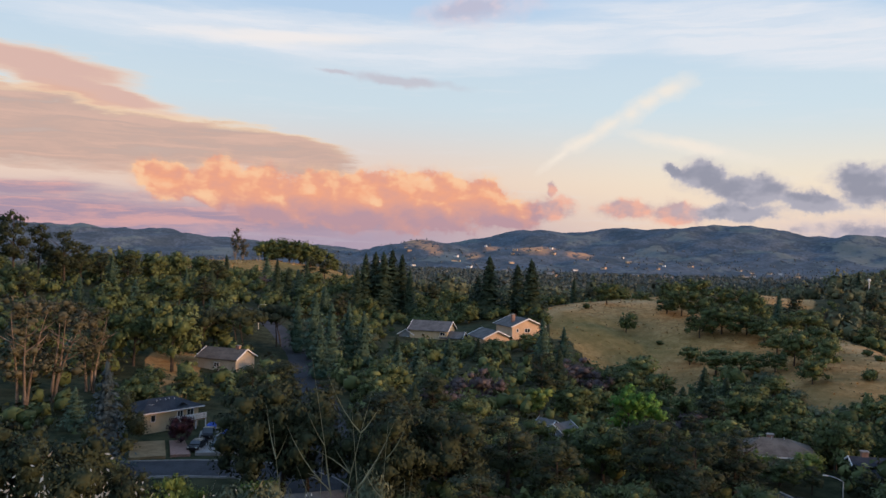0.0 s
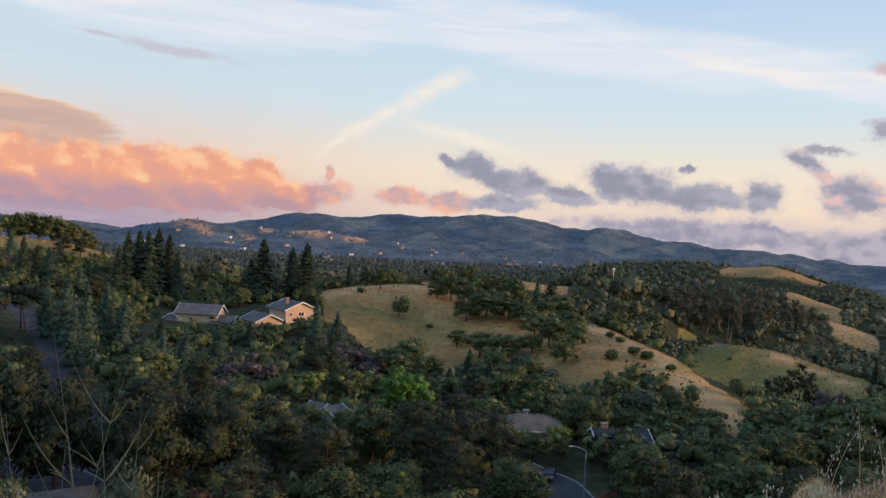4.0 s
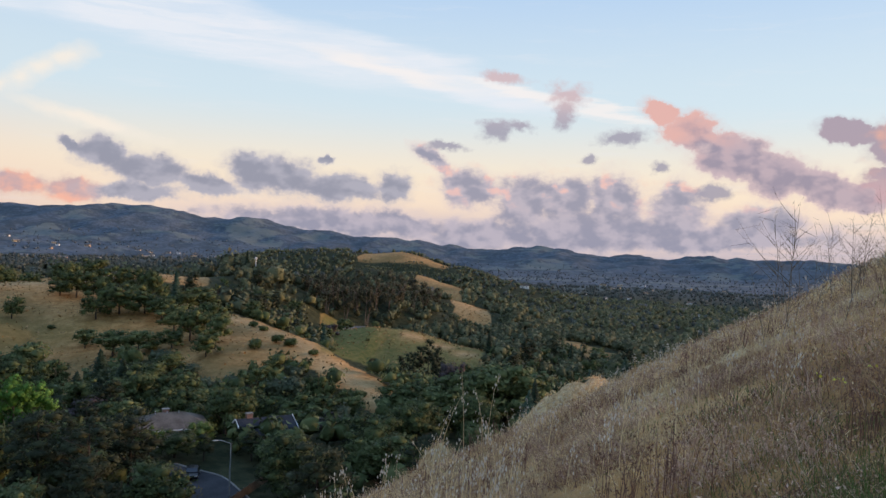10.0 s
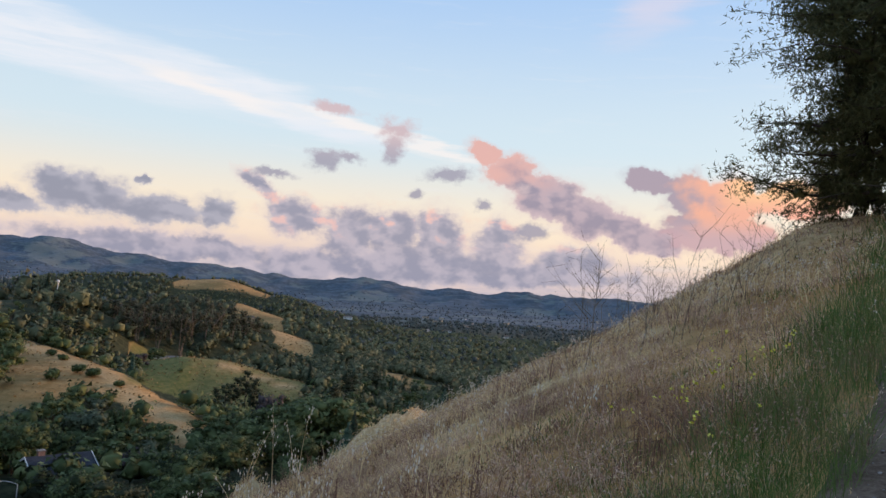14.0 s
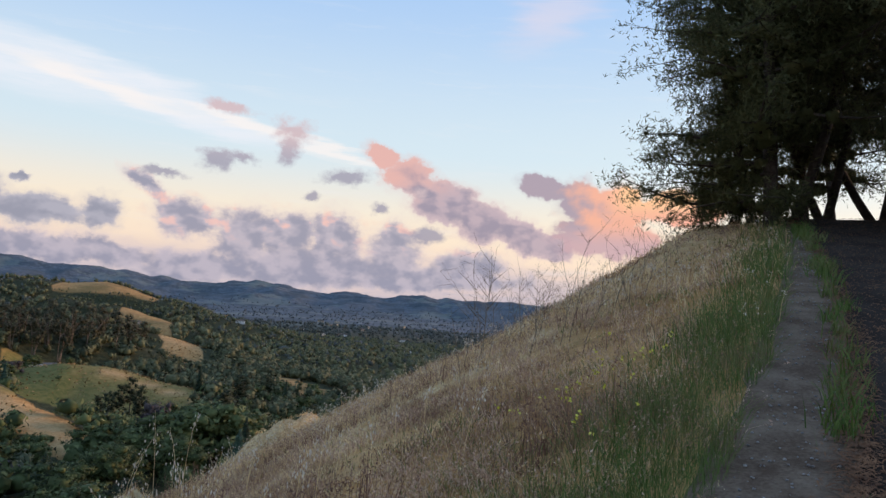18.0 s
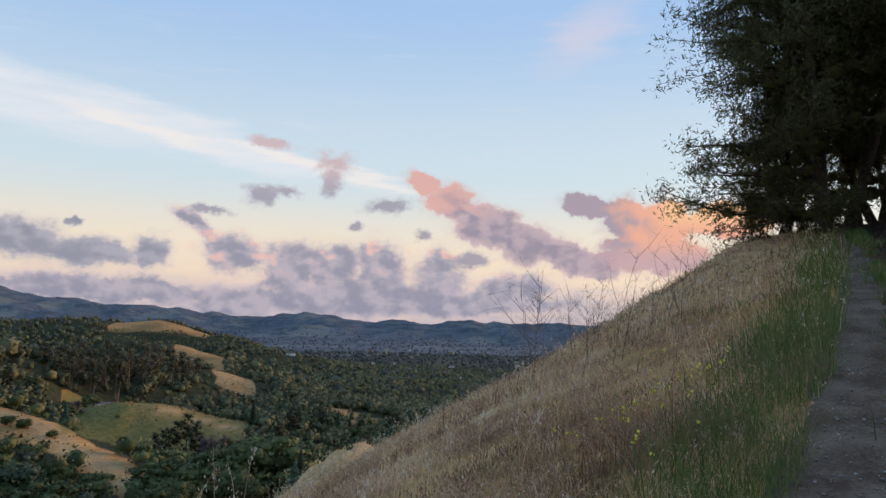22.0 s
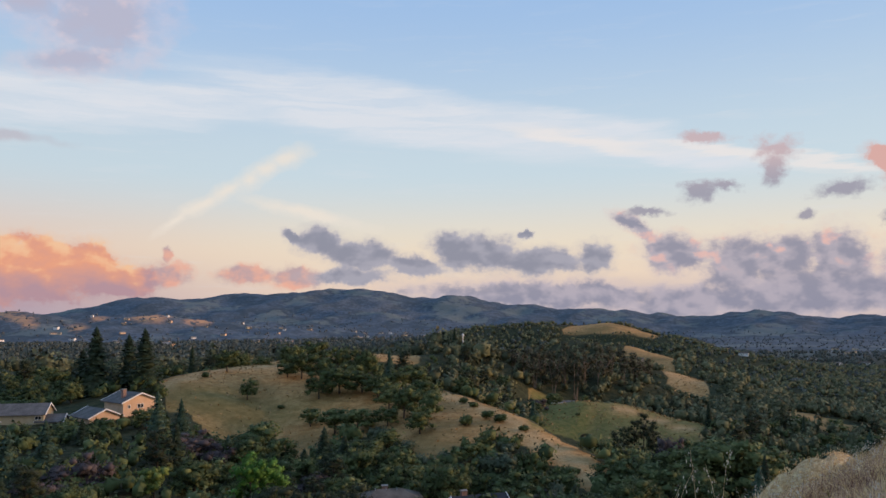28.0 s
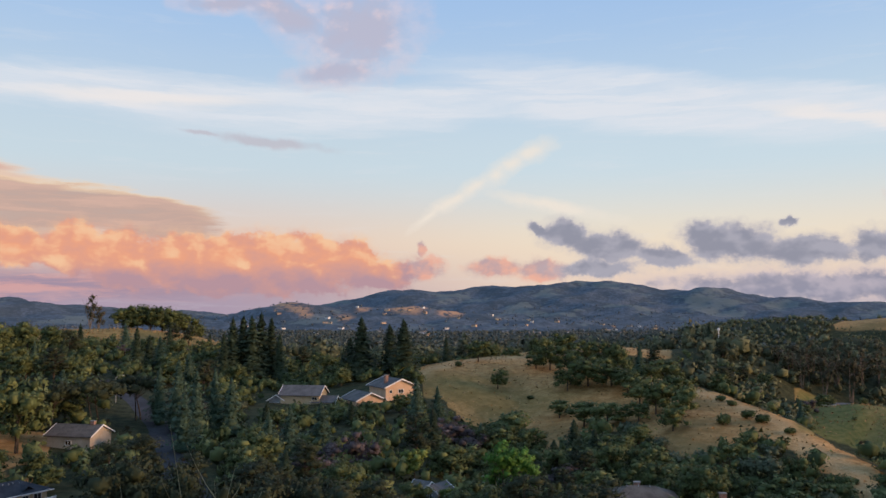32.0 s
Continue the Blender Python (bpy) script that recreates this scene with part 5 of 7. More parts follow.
def woods(name, n, r0, r1, a0, a1, size, leaf, mat, label, cards_each, limit=0.35):
    """Uncounted far trees in one object."""
    u = rng.uniform(size=(n, 3))
    azi, r = np.radians(a0 + (a1 - a0) * u[:, 0]), np.sqrt(r0 ** 2 + (r1 ** 2 - r0 ** 2) * u[:, 1])
    x, y = r * np.sin(azi), r * np.cos(azi)
    z, pp, near = lay_of_land(x, y)
    ok = (openness(x, y, pp, near) < limit * (0.4 + 1.2 * u[:, 2])) & (rng.uniform(size=n) < 0.62 + 0.5 * wobble(x, y, 90, 8))
    azd = np.degrees(azi)
    for a0c, a1c, r0c, r1c in CLEAR:
        ok &= ~((azd > a0c) & (azd < a1c) & (r > r0c) & (r < r1c))
    ok &= off_road(x, y, 2.0)
    ok &= (r > 1000) | ~((azd > 7.5) & (azd < 26) & (r > 245) & (r < 300) & (rng.uniform(size=n) < 0.85))
    h = size * rng.uniform(0.55, 1.25, n)
    h = np.where(below_caps(azd, r, z + h), h, h * 0.45)
    ok &= below_caps(azd, r, z + h * 0.9) | (r > 400)
    x, y, z, h = x[ok], y[ok], z[ok], h[ok]
    m = len(x)
    w = h * np.where(rng.uniform(size=m) < 0.14, rng.uniform(0.4, 0.6, m), rng.uniform(0.85, 1.45, m))
    c = np.stack([x, y, z + h * 0.5], -1)
    rad3 = np.stack([w * 0.5, w * 0.5, h * 0.5], -1)
    d = rng.normal(size=(m, cards_each, 3))
    d[..., 2] += 0.5
    d /= np.linalg.norm(d, axis=2, keepdims=True)
    pos = (c[:, None] + d * rad3[:, None] * rng.uniform(0.65, 1.25, (m, cards_each, 1))).reshape(-1, 3)
    out = [(*sprays(pos, d.reshape(-1, 3), np.repeat(h, cards_each) * leaf * rng.uniform(0.6, 1.3, m * cards_each), 0.9, 0.5), np.repeat(d.reshape(-1, 3), 3, 0)), heart(c, rad3 * 0.68, rng, 0.2)]
    tagged(new(name, crown_mesh(name, out, mat)), label, "woodland", kind="stuff")


woods("undergrowth", 7600, 60, 430, -36, 62, 4.2, 0.20, OAK, "dark green undergrowth filling the gaps between trees", 24)
woods("hill_woodland", 6500, 255, 760, 26, 60, 6.5, 0.2, FAR_LEAF, "dark oak woodland between the golden spurs", 30)
woods("ridge_woodland", 13000, 640, 1600, 26, 70, 7.5, 0.26, FAR_LEAF, "woodland on the wooded ridges beyond", 12)
woods("near_woodland", 2600, 430, 1000, -36, 30, 12.5, 0.15, FAR_LEAF, "dark mixed woodland covering the middle hills", 54)
SPHERE_U, SPHERE_V = 4, 3
woods("valley_woodland", 16000, 1000, 2300, -36, 76, 8.0, 0.32, VALLEY_HAZE_LEAF, "trees of the suburban valley seen from far", 8)
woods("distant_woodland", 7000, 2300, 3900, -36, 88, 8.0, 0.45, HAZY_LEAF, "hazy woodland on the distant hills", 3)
SPHERE_U, SPHERE_V = 7, 5

# ---------------------------------------------------------------- the viewpoint: path, verge and slope
def asphalt_edge(x):
    return 0.08 + 0.0045 * np.maximum(x, 0) ** 2


def grass_edge(x):
    return 0.7 + 0.0034 * np.maximum(x, 0) ** 2


def strip(name, x0, x1, left, right, nx, ny, lift, mat):
    """A band of ground along the path between two edges, following the slope."""
    xs = np.geomspace(1, 1 + x1 - x0, nx) + x0 - 1
    X, V = np.meshgrid(xs, np.linspace(0, 1, ny), indexing="ij")
    Y = left(X) + (right(X) - left(X)) * V
    Z = near_hill(X, Y) + lift + 0.004 * wobble(X, Y, 0.3)
    ix = np.arange(nx * ny).reshape(nx, ny)
    f = np.stack([ix[:-1, :-1], ix[:-1, 1:], ix[1:, 1:], ix[1:, :-1]], -1).reshape(-1, 4)
    return build_mesh(name, np.stack([X, Y, Z], -1).reshape(-1, 3), f, mat)


ragged = lambda x: 0.05 * wobble(x, x * 0, 0.5, 2) + 0.04 * wobble(x, x * 0, 0.17, 3)
tagged(new("path", strip("path", -8, 36, lambda x: asphalt_edge(x) - 2.9, lambda x: asphalt_edge(x) + ragged(x), 160, 16, 0.035, ASPHALT)), "narrow dark asphalt path climbing to a crest under pines", "path", kind="structure")
tagged(new("verge", strip("verge", -8, 24, lambda x: asphalt_edge(x) - 0.05, lambda x: grass_edge(x) + 0.12 + ragged(x + 9), 160, 8, 0.022, GRAVEL)), "strip of grey gravelly soil beside the path", "verge", kind="structure")
n = 16000
lx = 2.4 + 20 * rng.uniform(size=n) ** 1.4
ly = asphalt_edge(lx) + 0.02 + rng.normal(size=n) * (0.07 + 0.06 * smooth(wobble(lx, lx * 0, 0.8, 2), 0, 0.6)) - (rng.uniform(size=n) < 0.5) * rng.uniform(0, 2.6, n) * smooth(lx + 2 * wobble(lx, lx * 0, 1.3, 4), 6, 15)
nv, nf = cards(np.stack([lx, ly, near_hill(lx, ly) + 0.045], -1), np.tile(np.array([[-0.19, 0.0, 1.0]]), (n, 1)), rng.uniform(0.02, 0.055, n) * (1 + 0.03 * lx), 0.2, 0.12)
tagged(new("needle_litter", build_mesh("needle_litter", nv, nf, LITTER, False)), "rust-brown pine needles gathered along the asphalt edge", "litter", kind="stuff")

tagged(new("soil_bank", strip("soil_bank", 8, 36, lambda x: asphalt_edge(x) - 6.5, lambda x: asphalt_edge(x) - 2.6 + 2 * ragged(x + 3), 90, 14, 0.05, BANK_SOIL)), "bare brown soil bank rising beside the path", "bank", kind="structure")

# Pebbles on the verge.
n = 900
px = 2.2 + 16 * rng.uniform(size=n) ** 1.6
py = asphalt_edge(px) + rng.uniform(0.05, 0.95, n) * (grass_edge(px) - asphalt_edge(px))
ps = rng.uniform(0.004, 0.013, n) * (1 + 0.02 * px)
SPHERE_U, SPHERE_V = 5, 3
pv, pf = lumps(np.stack([px, py, near_hill(px, py) + 0.028], -1), np.stack([ps, ps * 0.8, ps * 0.55], -1), rng, 0.15)
SPHERE_U, SPHERE_V = 7, 5
tagged(new("pebbles", build_mesh("pebbles", pv, pf, PEBBLE, False)), "small pale pebbles strewn over the verge", "gravel", kind="stuff")


def blade_mesh(x, y, z, h, width, lean, turn, curl):
    """Bent, tapering blades: arrays of feet, heights, widths, leans and bearings."""
    m = len(x)
    d = np.stack([np.cos(turn), np.sin(turn), np.zeros(m)], -1)
    side = np.stack([-np.sin(turn * 1.7 + 1), np.cos(turn * 1.7 + 1), np.zeros(m)], -1) * (width * 0.5)[:, None]
    foot = np.stack([x, y, z], -1)
    up = np.array([[0, 0, 1.0]])
    p1 = foot + up * (h * 0.55)[:, None] + d * (lean * h * 0.35)[:, None]
    p2 = foot + up * (h * (1 - 0.35 * curl * lean))[:, None] + d * (lean * h * 1.0)[:, None]
    v = np.stack([foot - side, foot + side, p1 - side * 0.8, p1 + side * 0.8, p2], 1).reshape(-1, 3)
    b = (np.arange(m) * 5)[:, None]
    return v, (b + np.array([[0, 1, 3, 2]])), (b + np.array([[2, 3, 4]])), p2, d


def sward(name, n, mat, label, a0, a1, r0, r1, height, chance, heads=None, head_mat=None, head_size=0.03, head_n=4, thick=1.0, lean=0.35):
    """Uncounted grass over a part of the slope; chance(x, y) thins it."""
    azi = np.radians(rng.uniform(a0, a1, n))
    r = r0 * (r1 / r0) ** rng.uniform(size=n)
    x, y = r * np.sin(azi), r * np.cos(azi)
    ok = (y > grass_edge(x) + 0.02 + 0.05 * wobble(x, y, 0.4)) & (rng.uniform(size=n) < chance(x, y)) & (near_hill(x, y) > -31)
    x, y, r = x[ok], y[ok], r[ok]
    m = len(x)
    h = height * rng.uniform(0.4, 1.25, m) * (0.9 + 0.35 * wobble(x, y, 1.3, 4) + 0.3 * wobble(x, y, 0.35, 8))
    v, q, t, tip, d = blade_mesh(x, y, near_hill(x, y) - 0.03, h, thick * np.maximum(0.0045, 0.0011 * r), rng.uniform(0, lean, m), rng.uniform(0, 6.28, m), rng.uniform(0, 1, m))
    tagged(new(name, build_mesh(name, v, [q, t], mat, False)), label, "grass", kind="stuff")
    if heads:
        k = rng.uniform(size=m) < heads
        tp, dd, rr, hh = tip[k], d[k], r[k], h[k]
        j = len(tp)
        along = rng.uniform(0, 1, (j, head_n, 1))
        pos = tp[:, None] - along * np.stack([dd[:, 0] * 0.1, dd[:, 1] * 0.1, np.full(j, 0.22)], -1)[:, None] * hh[:, None, None] + rng.normal(size=(j, head_n, 3)) * 0.012 * (1 + 0.05 * rr)[:, None, None]
        nn = rng.normal(size=(j * head_n, 3)) * np.array([1, 1, 0.3])
        size = np.repeat(np.maximum(head_size, 0.0019 * rr), head_n) * rng.uniform(0.6, 1.4, j * head_n)
        hv, hf = cards(pos.reshape(-1, 3), nn, size, 0.4, 0.2)
        tagged(new(name + "_heads", build_mesh(name + "_heads", hv, hf, head_mat, False)), "pale seed heads on " + label, "grass", kind="stuff")


def verge_green(x, y):
    d = y - grass_edge(x)
    patch = smooth(wobble(x, y, 1.1, 5), -0.3, 0.5)
    return np.clip(smooth(d, 1.1 + 1.1 * smooth(x, 10, 4), 0.35) + 0.65 * patch * smooth(d, 4.5, 1.5) + 0.1 * patch, 0, 1)


def clumped(x, y):
    return smooth(wobble(x, y, 0.42, 9) + 0.6 * wobble(x, y, 1.6, 2), -0.75, 0.35)


sward("dry_grass", 150000, DRY, "dry straw-coloured grass on the slope", 24, 92, 2.4, 50, 0.17, lambda x, y: (0.8 - 0.55 * verge_green(x, y)) * (0.25 + 0.75 * clumped(x, y)) * (0.22 + 0.78 * np.maximum(smooth(np.hypot(x, y), 9, 18), smooth(y - grass_edge(x), 1.8, 4.0))), 0.35, DRY, 0.016, 4, 0.7, 1.5)
sward("pink_grass", 130000, PINKISH, "pinkish seeding grass on the slope", 28, 88, 2.4, 34, 0.19, lambda x, y: (0.3 + 0.6 * smooth(wobble(x, y, 2.6, 6), -0.5, 0.3)) * (1 - 0.8 * verge_green(x, y)) * smooth(clumped(x, y), 0.25, 0.9), 0.5, PINKISH, 0.02, 4, 0.7, 1.4)
sward("brown_grass", 120000, DOCK, "withered brown undergrowth between the grass", 26, 86, 2.4, 26, 0.12, lambda x, y: 0.75 * smooth(wobble(x, y, 0.6, 3) + 0.6 * wobble(x, y, 2.2, 11), -0.1, 0.6), 0.3, DOCK, 0.014, 4, 0.8, 1.5)
sward("green_grass", 80000, GREENISH, "fresh green grass along the path's edge", 50, 92, 2.4, 24, 0.36, lambda x, y: 0.9 * smooth(y - grass_edge(x), 1.3, 0.2) * (0.35 + 0.65 * clumped(x + 5, y)), None, thick=0.7, lean=1.0)
sward("low_green_grass", 60000, GREENISH, "low green growth between the dry grass", 40, 90, 2.2, 22, 0.14, lambda x, y: 0.8 * verge_green(x, y) * (0.25 + 0.75 * clumped(x + 5, y)), None, thick=0.9, lean=1.5)
sward("feathery_grass", 4200, DRY, "tall feathery dry grass standing above the rest", 44, 88, 6, 26, 0.50, lambda x, y: (0.15 + 0.85 * smooth(wobble(x, y, 1.7, 7), 0, 0.5)) * smooth(x, 6, 13), 0.9, OAT, 0.02, 8, 0.55, 0.5)
sward("dock_heads", 5200, DOCK, "dark red-brown dock and withered stems among the grass", 32, 74, 3.0, 16, 0.42, lambda x, y: smooth(wobble(x, y, 1.0, 12) + 0.5 * wobble(x, y, 0.4, 13), 0.35, 0.75) * (1 - verge_green(x, y)), 0.8, DOCK, 0.02, 6, 1.0, 0.4)
sward("near_dry_grass", 5200, DRY, "dry grass on the steep bank below", -36, 24, 1.6, 9, 0.42, lambda x, y: 0.7 + 0 * x, 0.4, OAT, 0.02, 4)


sward("shoulder_grass", 9000, DRY, "dry straw-coloured grass on the lower shoulder", 38, 57, 20, 53, 0.24, lambda x, y: 0.9 + 0 * x, 0.3, DRY, 0.02, 3, 0.8, 1.0)
sward("bank_grass", 3000, OAT, "tall pale dry grass on the bank below", -32, -19, 2.3, 3.2, 1.12, lambda x, y: smooth(wobble(x, y, 0.22, 5), -0.3, 0.3), 0.95, OAT, 0.014, 16, 0.6, 0.35)


# Tufts of green along the broken asphalt edge.
tuft_v, tuft_q, tuft_t, at = [], [], [], 0
for i in range(34):
    cx = 3.6 + 15 * rng.uniform() ** 1.3
    cy = float(asphalt_edge(cx)) + rng.normal() * 0.06 + 0.06
    m = 46
    x, y = cx + rng.normal(size=m) * 0.10, cy + rng.normal(size=m) * 0.06
    v, q, t, _, _ = blade_mesh(x, y, near_hill(x, y) + 0.02, rng.uniform(0.05, 0.2, m) * (1 + 0.02 * cx), np.full(m, 0.006 + 0.0006 * cx), rng.uniform(0.2, 0.9, m), rng.uniform(0, 6.28, m), rng.uniform(0, 1, m))
    tuft_v.append(v), tuft_q.append(q + at), tuft_t.append(t + at)
    at += len(v)
tagged(new("edge_tufts", build_mesh("edge_tufts", np.concatenate(tuft_v), [np.concatenate(tuft_q), np.concatenate(tuft_t)], GREENISH, False)), "small green tufts growing along the asphalt edge", "grass", kind="stuff")

# Yellow mustard flowers in the green part of the slope.
n = 34
fx = rng.uniform(4.4, 6.8, n)
fy = grass_edge(fx) + rng.uniform(0.5, 1.4, n)
fz = near_hill(fx, fy) + rng.uniform(0.25, 0.5, n)
fv, ff = cards(np.repeat(np.stack([fx, fy, fz], -1), 3, 0) + rng.normal(size=(n * 3, 3)) * 0.012, rng.normal(size=(n * 3, 3)), 0.022, 1.0)
tagged(new("yellow_flowers", build_mesh("yellow_flowers", fv, ff, FLOWER, False)), "small yellow mustard flowers among green grass", "flowers", kind="stuff")


def weed(azimuth, r, h, twigs, seed, mat, name, label, spread=0.35, girth=0.006):
    """A dried, branching weed as one plant: a stem part and a twigs part."""
    gen = np.random.default_rng(seed)
    x, y = polar(azimuth, r)
    root = new(name)
    root.location = (x, y, float(near_hill(np.array([x]), np.array([y]))[0]) - 0.05)
    t = np.linspace(0, 1, 6)[:, None]
    lean = np.array([[gen.normal() * 0.18, gen.normal() * 0.18, 1.0]]) * h
    stem = t * lean + 0.03 * h * np.sin(4 * t + gen.uniform(0, 6, (1, 3)))
    part("stem", build_mesh("stem", *tube(stem, girth * (1.25 - t[:, 0]), 4), mat), root)
    out = []
    for _ in range(twigs):
        s = gen.uniform(0.25, 0.95)
        base = np.array([np.interp(s, t[:, 0], stem[:, i]) for i in range(3)])
        a, reach = gen.uniform(0, 6.28), h * gen.uniform(0.12, spread) * (1.2 - 0.6 * s)
        q = np.linspace(0, 1, 5)[:, None]
        curve = base + q * np.array([[math.cos(a) * reach, math.sin(a) * reach, reach * 0.9]]) + q ** 2 * np.array([[0, 0, gen.uniform(-0.1, 0.4) * reach]])
        out.append(tube(curve, girth * 0.6 * (1.2 - q[:, 0]), 4))
        for w in range(3):
            b2 = curve[gen.integers(1, 5)]
            tipv = gen.normal(size=3) * np.array([1, 1, 0.6]) * reach * 0.28 + np.array([0, 0, reach * 0.2])
            out.append(tube(b2 + np.linspace(0, 1, 3)[:, None] * tipv, girth * 0.38 * np.array([1, 0.8, 0.5]), 3))
    v, f = join(out)
    part("twig_spray", build_mesh("twig_spray", v, f, mat), root)["kind"] = "stuff"
    return tagged(root, label, "weed", "dry weeds on the slope")


for i in range(34):
    a = rng.uniform(62, 78)
    weed(a, rng.uniform(10, 18), rng.uniform(0.8, 1.5), rng.integers(5, 10), 500 + i, STALK, "dry_weed", "tall dry brown weed with thin branching stalks", 0.4, 0.0042)
weed(64.5, 13.5, 2.0, 14, 610, STALK, "dry_weed", "tall dry brown weed with thin branching stalks", 0.42, 0.007)

# The leafless shrub below the viewpoint, with long bowed mossy branches.
x, y = polar(-6.8, 9.0)
root = new("bare_shrub")
root.location = (x, y, float(near_hill(np.array([x]), np.array([y]))[0]) - 0.1)
for i, (dx, dy, dz, bow) in enumerate([(-0.35, 0.1, 3.35, 0.15), (-0.75, 0.0, 2.75, -0.35), (0.15, -0.1, 2.9, 0.3), (0.55, 0.1, 2.75, 0.3), (0.85, 0.0, 2.35, 0.45), (-0.2, 0.2, 2.5, -0.2), (0.35, 0.2, 3.0, -0.25), (-0.5, -0.2, 2.2, 0.25)]):
    gen = np.random.default_rng(40 + i)
    t = np.linspace(0, 1, 9)
    line = np.stack([dx * t ** 1.4 + bow * np.sin(np.pi * t) * 0.6, dy * t + 0.1 * np.sin(5 * t), dz * t], -1)
    pieces = [tube(line, 0.011 * (1.15 - t), 5)]
    for _ in range(6):
        s = gen.integers(3, 8)
        a = gen.uniform(0, 6.28)
        q = np.linspace(0, 1, 5)[:, None]
        reach = gen.uniform(0.25, 0.7)
        tw = line[s] + q * np.array([[math.cos(a) * reach * 0.7, math.sin(a) * reach * 0.7, reach * 0.5]]) + q ** 2 * np.array([[0, 0, reach * gen.uniform(-0.2, 0.5)]])
        pieces.append(tube(tw, 0.006 * (1.2 - q[:, 0]), 4))
    v, f = join(pieces)
    part("branch", build_mesh("branch", v, f, MOSSY), root)
root.scale = (0.95, 0.95, 1.22)
tagged(root, "leafless shrub with long bowed mossy branches", "shrub")


def oat(azimuth, r, h, seed):
    """A wild oat: a thin stem and drooping pale husks."""
    gen = np.random.default_rng(seed)
    x, y = polar(azimuth, r)
    root = new("wild_oat")
    root.location = (x, y, float(near_hill(np.array([x]), np.array([y]))[0]) - 0.03)
    t = np.linspace(0, 1, 6)
    lean = gen.normal(size=2) * 0.16 * h
    line = np.stack([lean[0] * t ** 2, lean[1] * t ** 2, h * t - 0.1 * h * t ** 4], -1)
    part("stem", build_mesh("stem", *tube(line, 0.0024 * (1.3 - 0.8 * t) * (1 + 0.04 * r), 3), DRY), root)
    c, nn = [], []
    k = gen.integers(12, 20)
    for _ in range(k):
        s = gen.uniform(0.62, 1.0)
        base = np.array([np.interp(s, t, line[:, i]) for i in range(3)])
        c.append(base + gen.normal(size=3) * np.array([0.035, 0.035, 0.02]) * (1.5 - s))
        nn.append((gen.normal(), gen.normal(), 0.1))
    c, nn = np.array(c), np.array(nn)
    u = np.stack([nn[:, 1], -nn[:, 0], np.zeros(k)], -1)
    u /= np.linalg.norm(u, axis=1, keepdims=True)
    L, Wd = 0.024 * (1 + 0.02 * r), 0.005 * (1 + 0.03 * r)
    dn = np.array([[0, 0, 1.0]])
    v = np.stack([c + dn * L * 0.5, c + u * Wd, c - dn * L * 0.6, c - u * Wd], 1).reshape(-1, 3)
    part("panicle", build_mesh("panicle", v, np.arange(4 * k).reshape(k, 4), OAT, False), root, "pale papery husks")["kind"] = "stuff"
    return tagged(root, "wild oat with pale drooping husks on a thin stem", "grass", "wild oats on the slope")


i = 0
for a0, a1, r0, r1, h0, h1, count in [(27, 48, 4.2, 7.0, 0.45, 0.85, 90), (48, 66, 5, 9, 0.45, 0.7, 18), (-30.5, -27.5, 2.4, 3.0, 1.6, 1.84, 22), (-26.5, -22.5, 2.4, 3.0, 1.45, 1.66, 24), (8, 20, 2.8, 3.8, 0.85, 1.05, 6), (41, 45, 7, 10, 1.0, 1.6, 5)]:
    for _ in range(count):
        i += 1
        oat(rng.uniform(a0, a1), rng.uniform(r0, r1), rng.uniform(h0, h1), 900 + i)


# ---------------------------------------------------------------- the pines at the path's crest
def tufts(centres, gen, size, each):
    """Bunches of needles, each a few narrow blades spreading from a point."""
    m = len(centres)
    d = gen.normal(size=(m, each, 3))
    d[..., 2] += 0.35
    d /= np.linalg.norm(d, axis=2, keepdims=True)
    w = np.cross(d, gen.normal(size=(m, each, 3)))
    w /= np.linalg.norm(w, axis=2, keepdims=True) + 1e-9
    ln = (size * gen.uniform(0.7, 1.3, (m, each, 1)))
    c = centres[:, None]
    v = np.stack([c - w * ln * 0.09, c + w * ln * 0.09, c + d * ln], 2).reshape(-1, 3)
    return v, np.arange(3 * m * each).reshape(-1, 3)


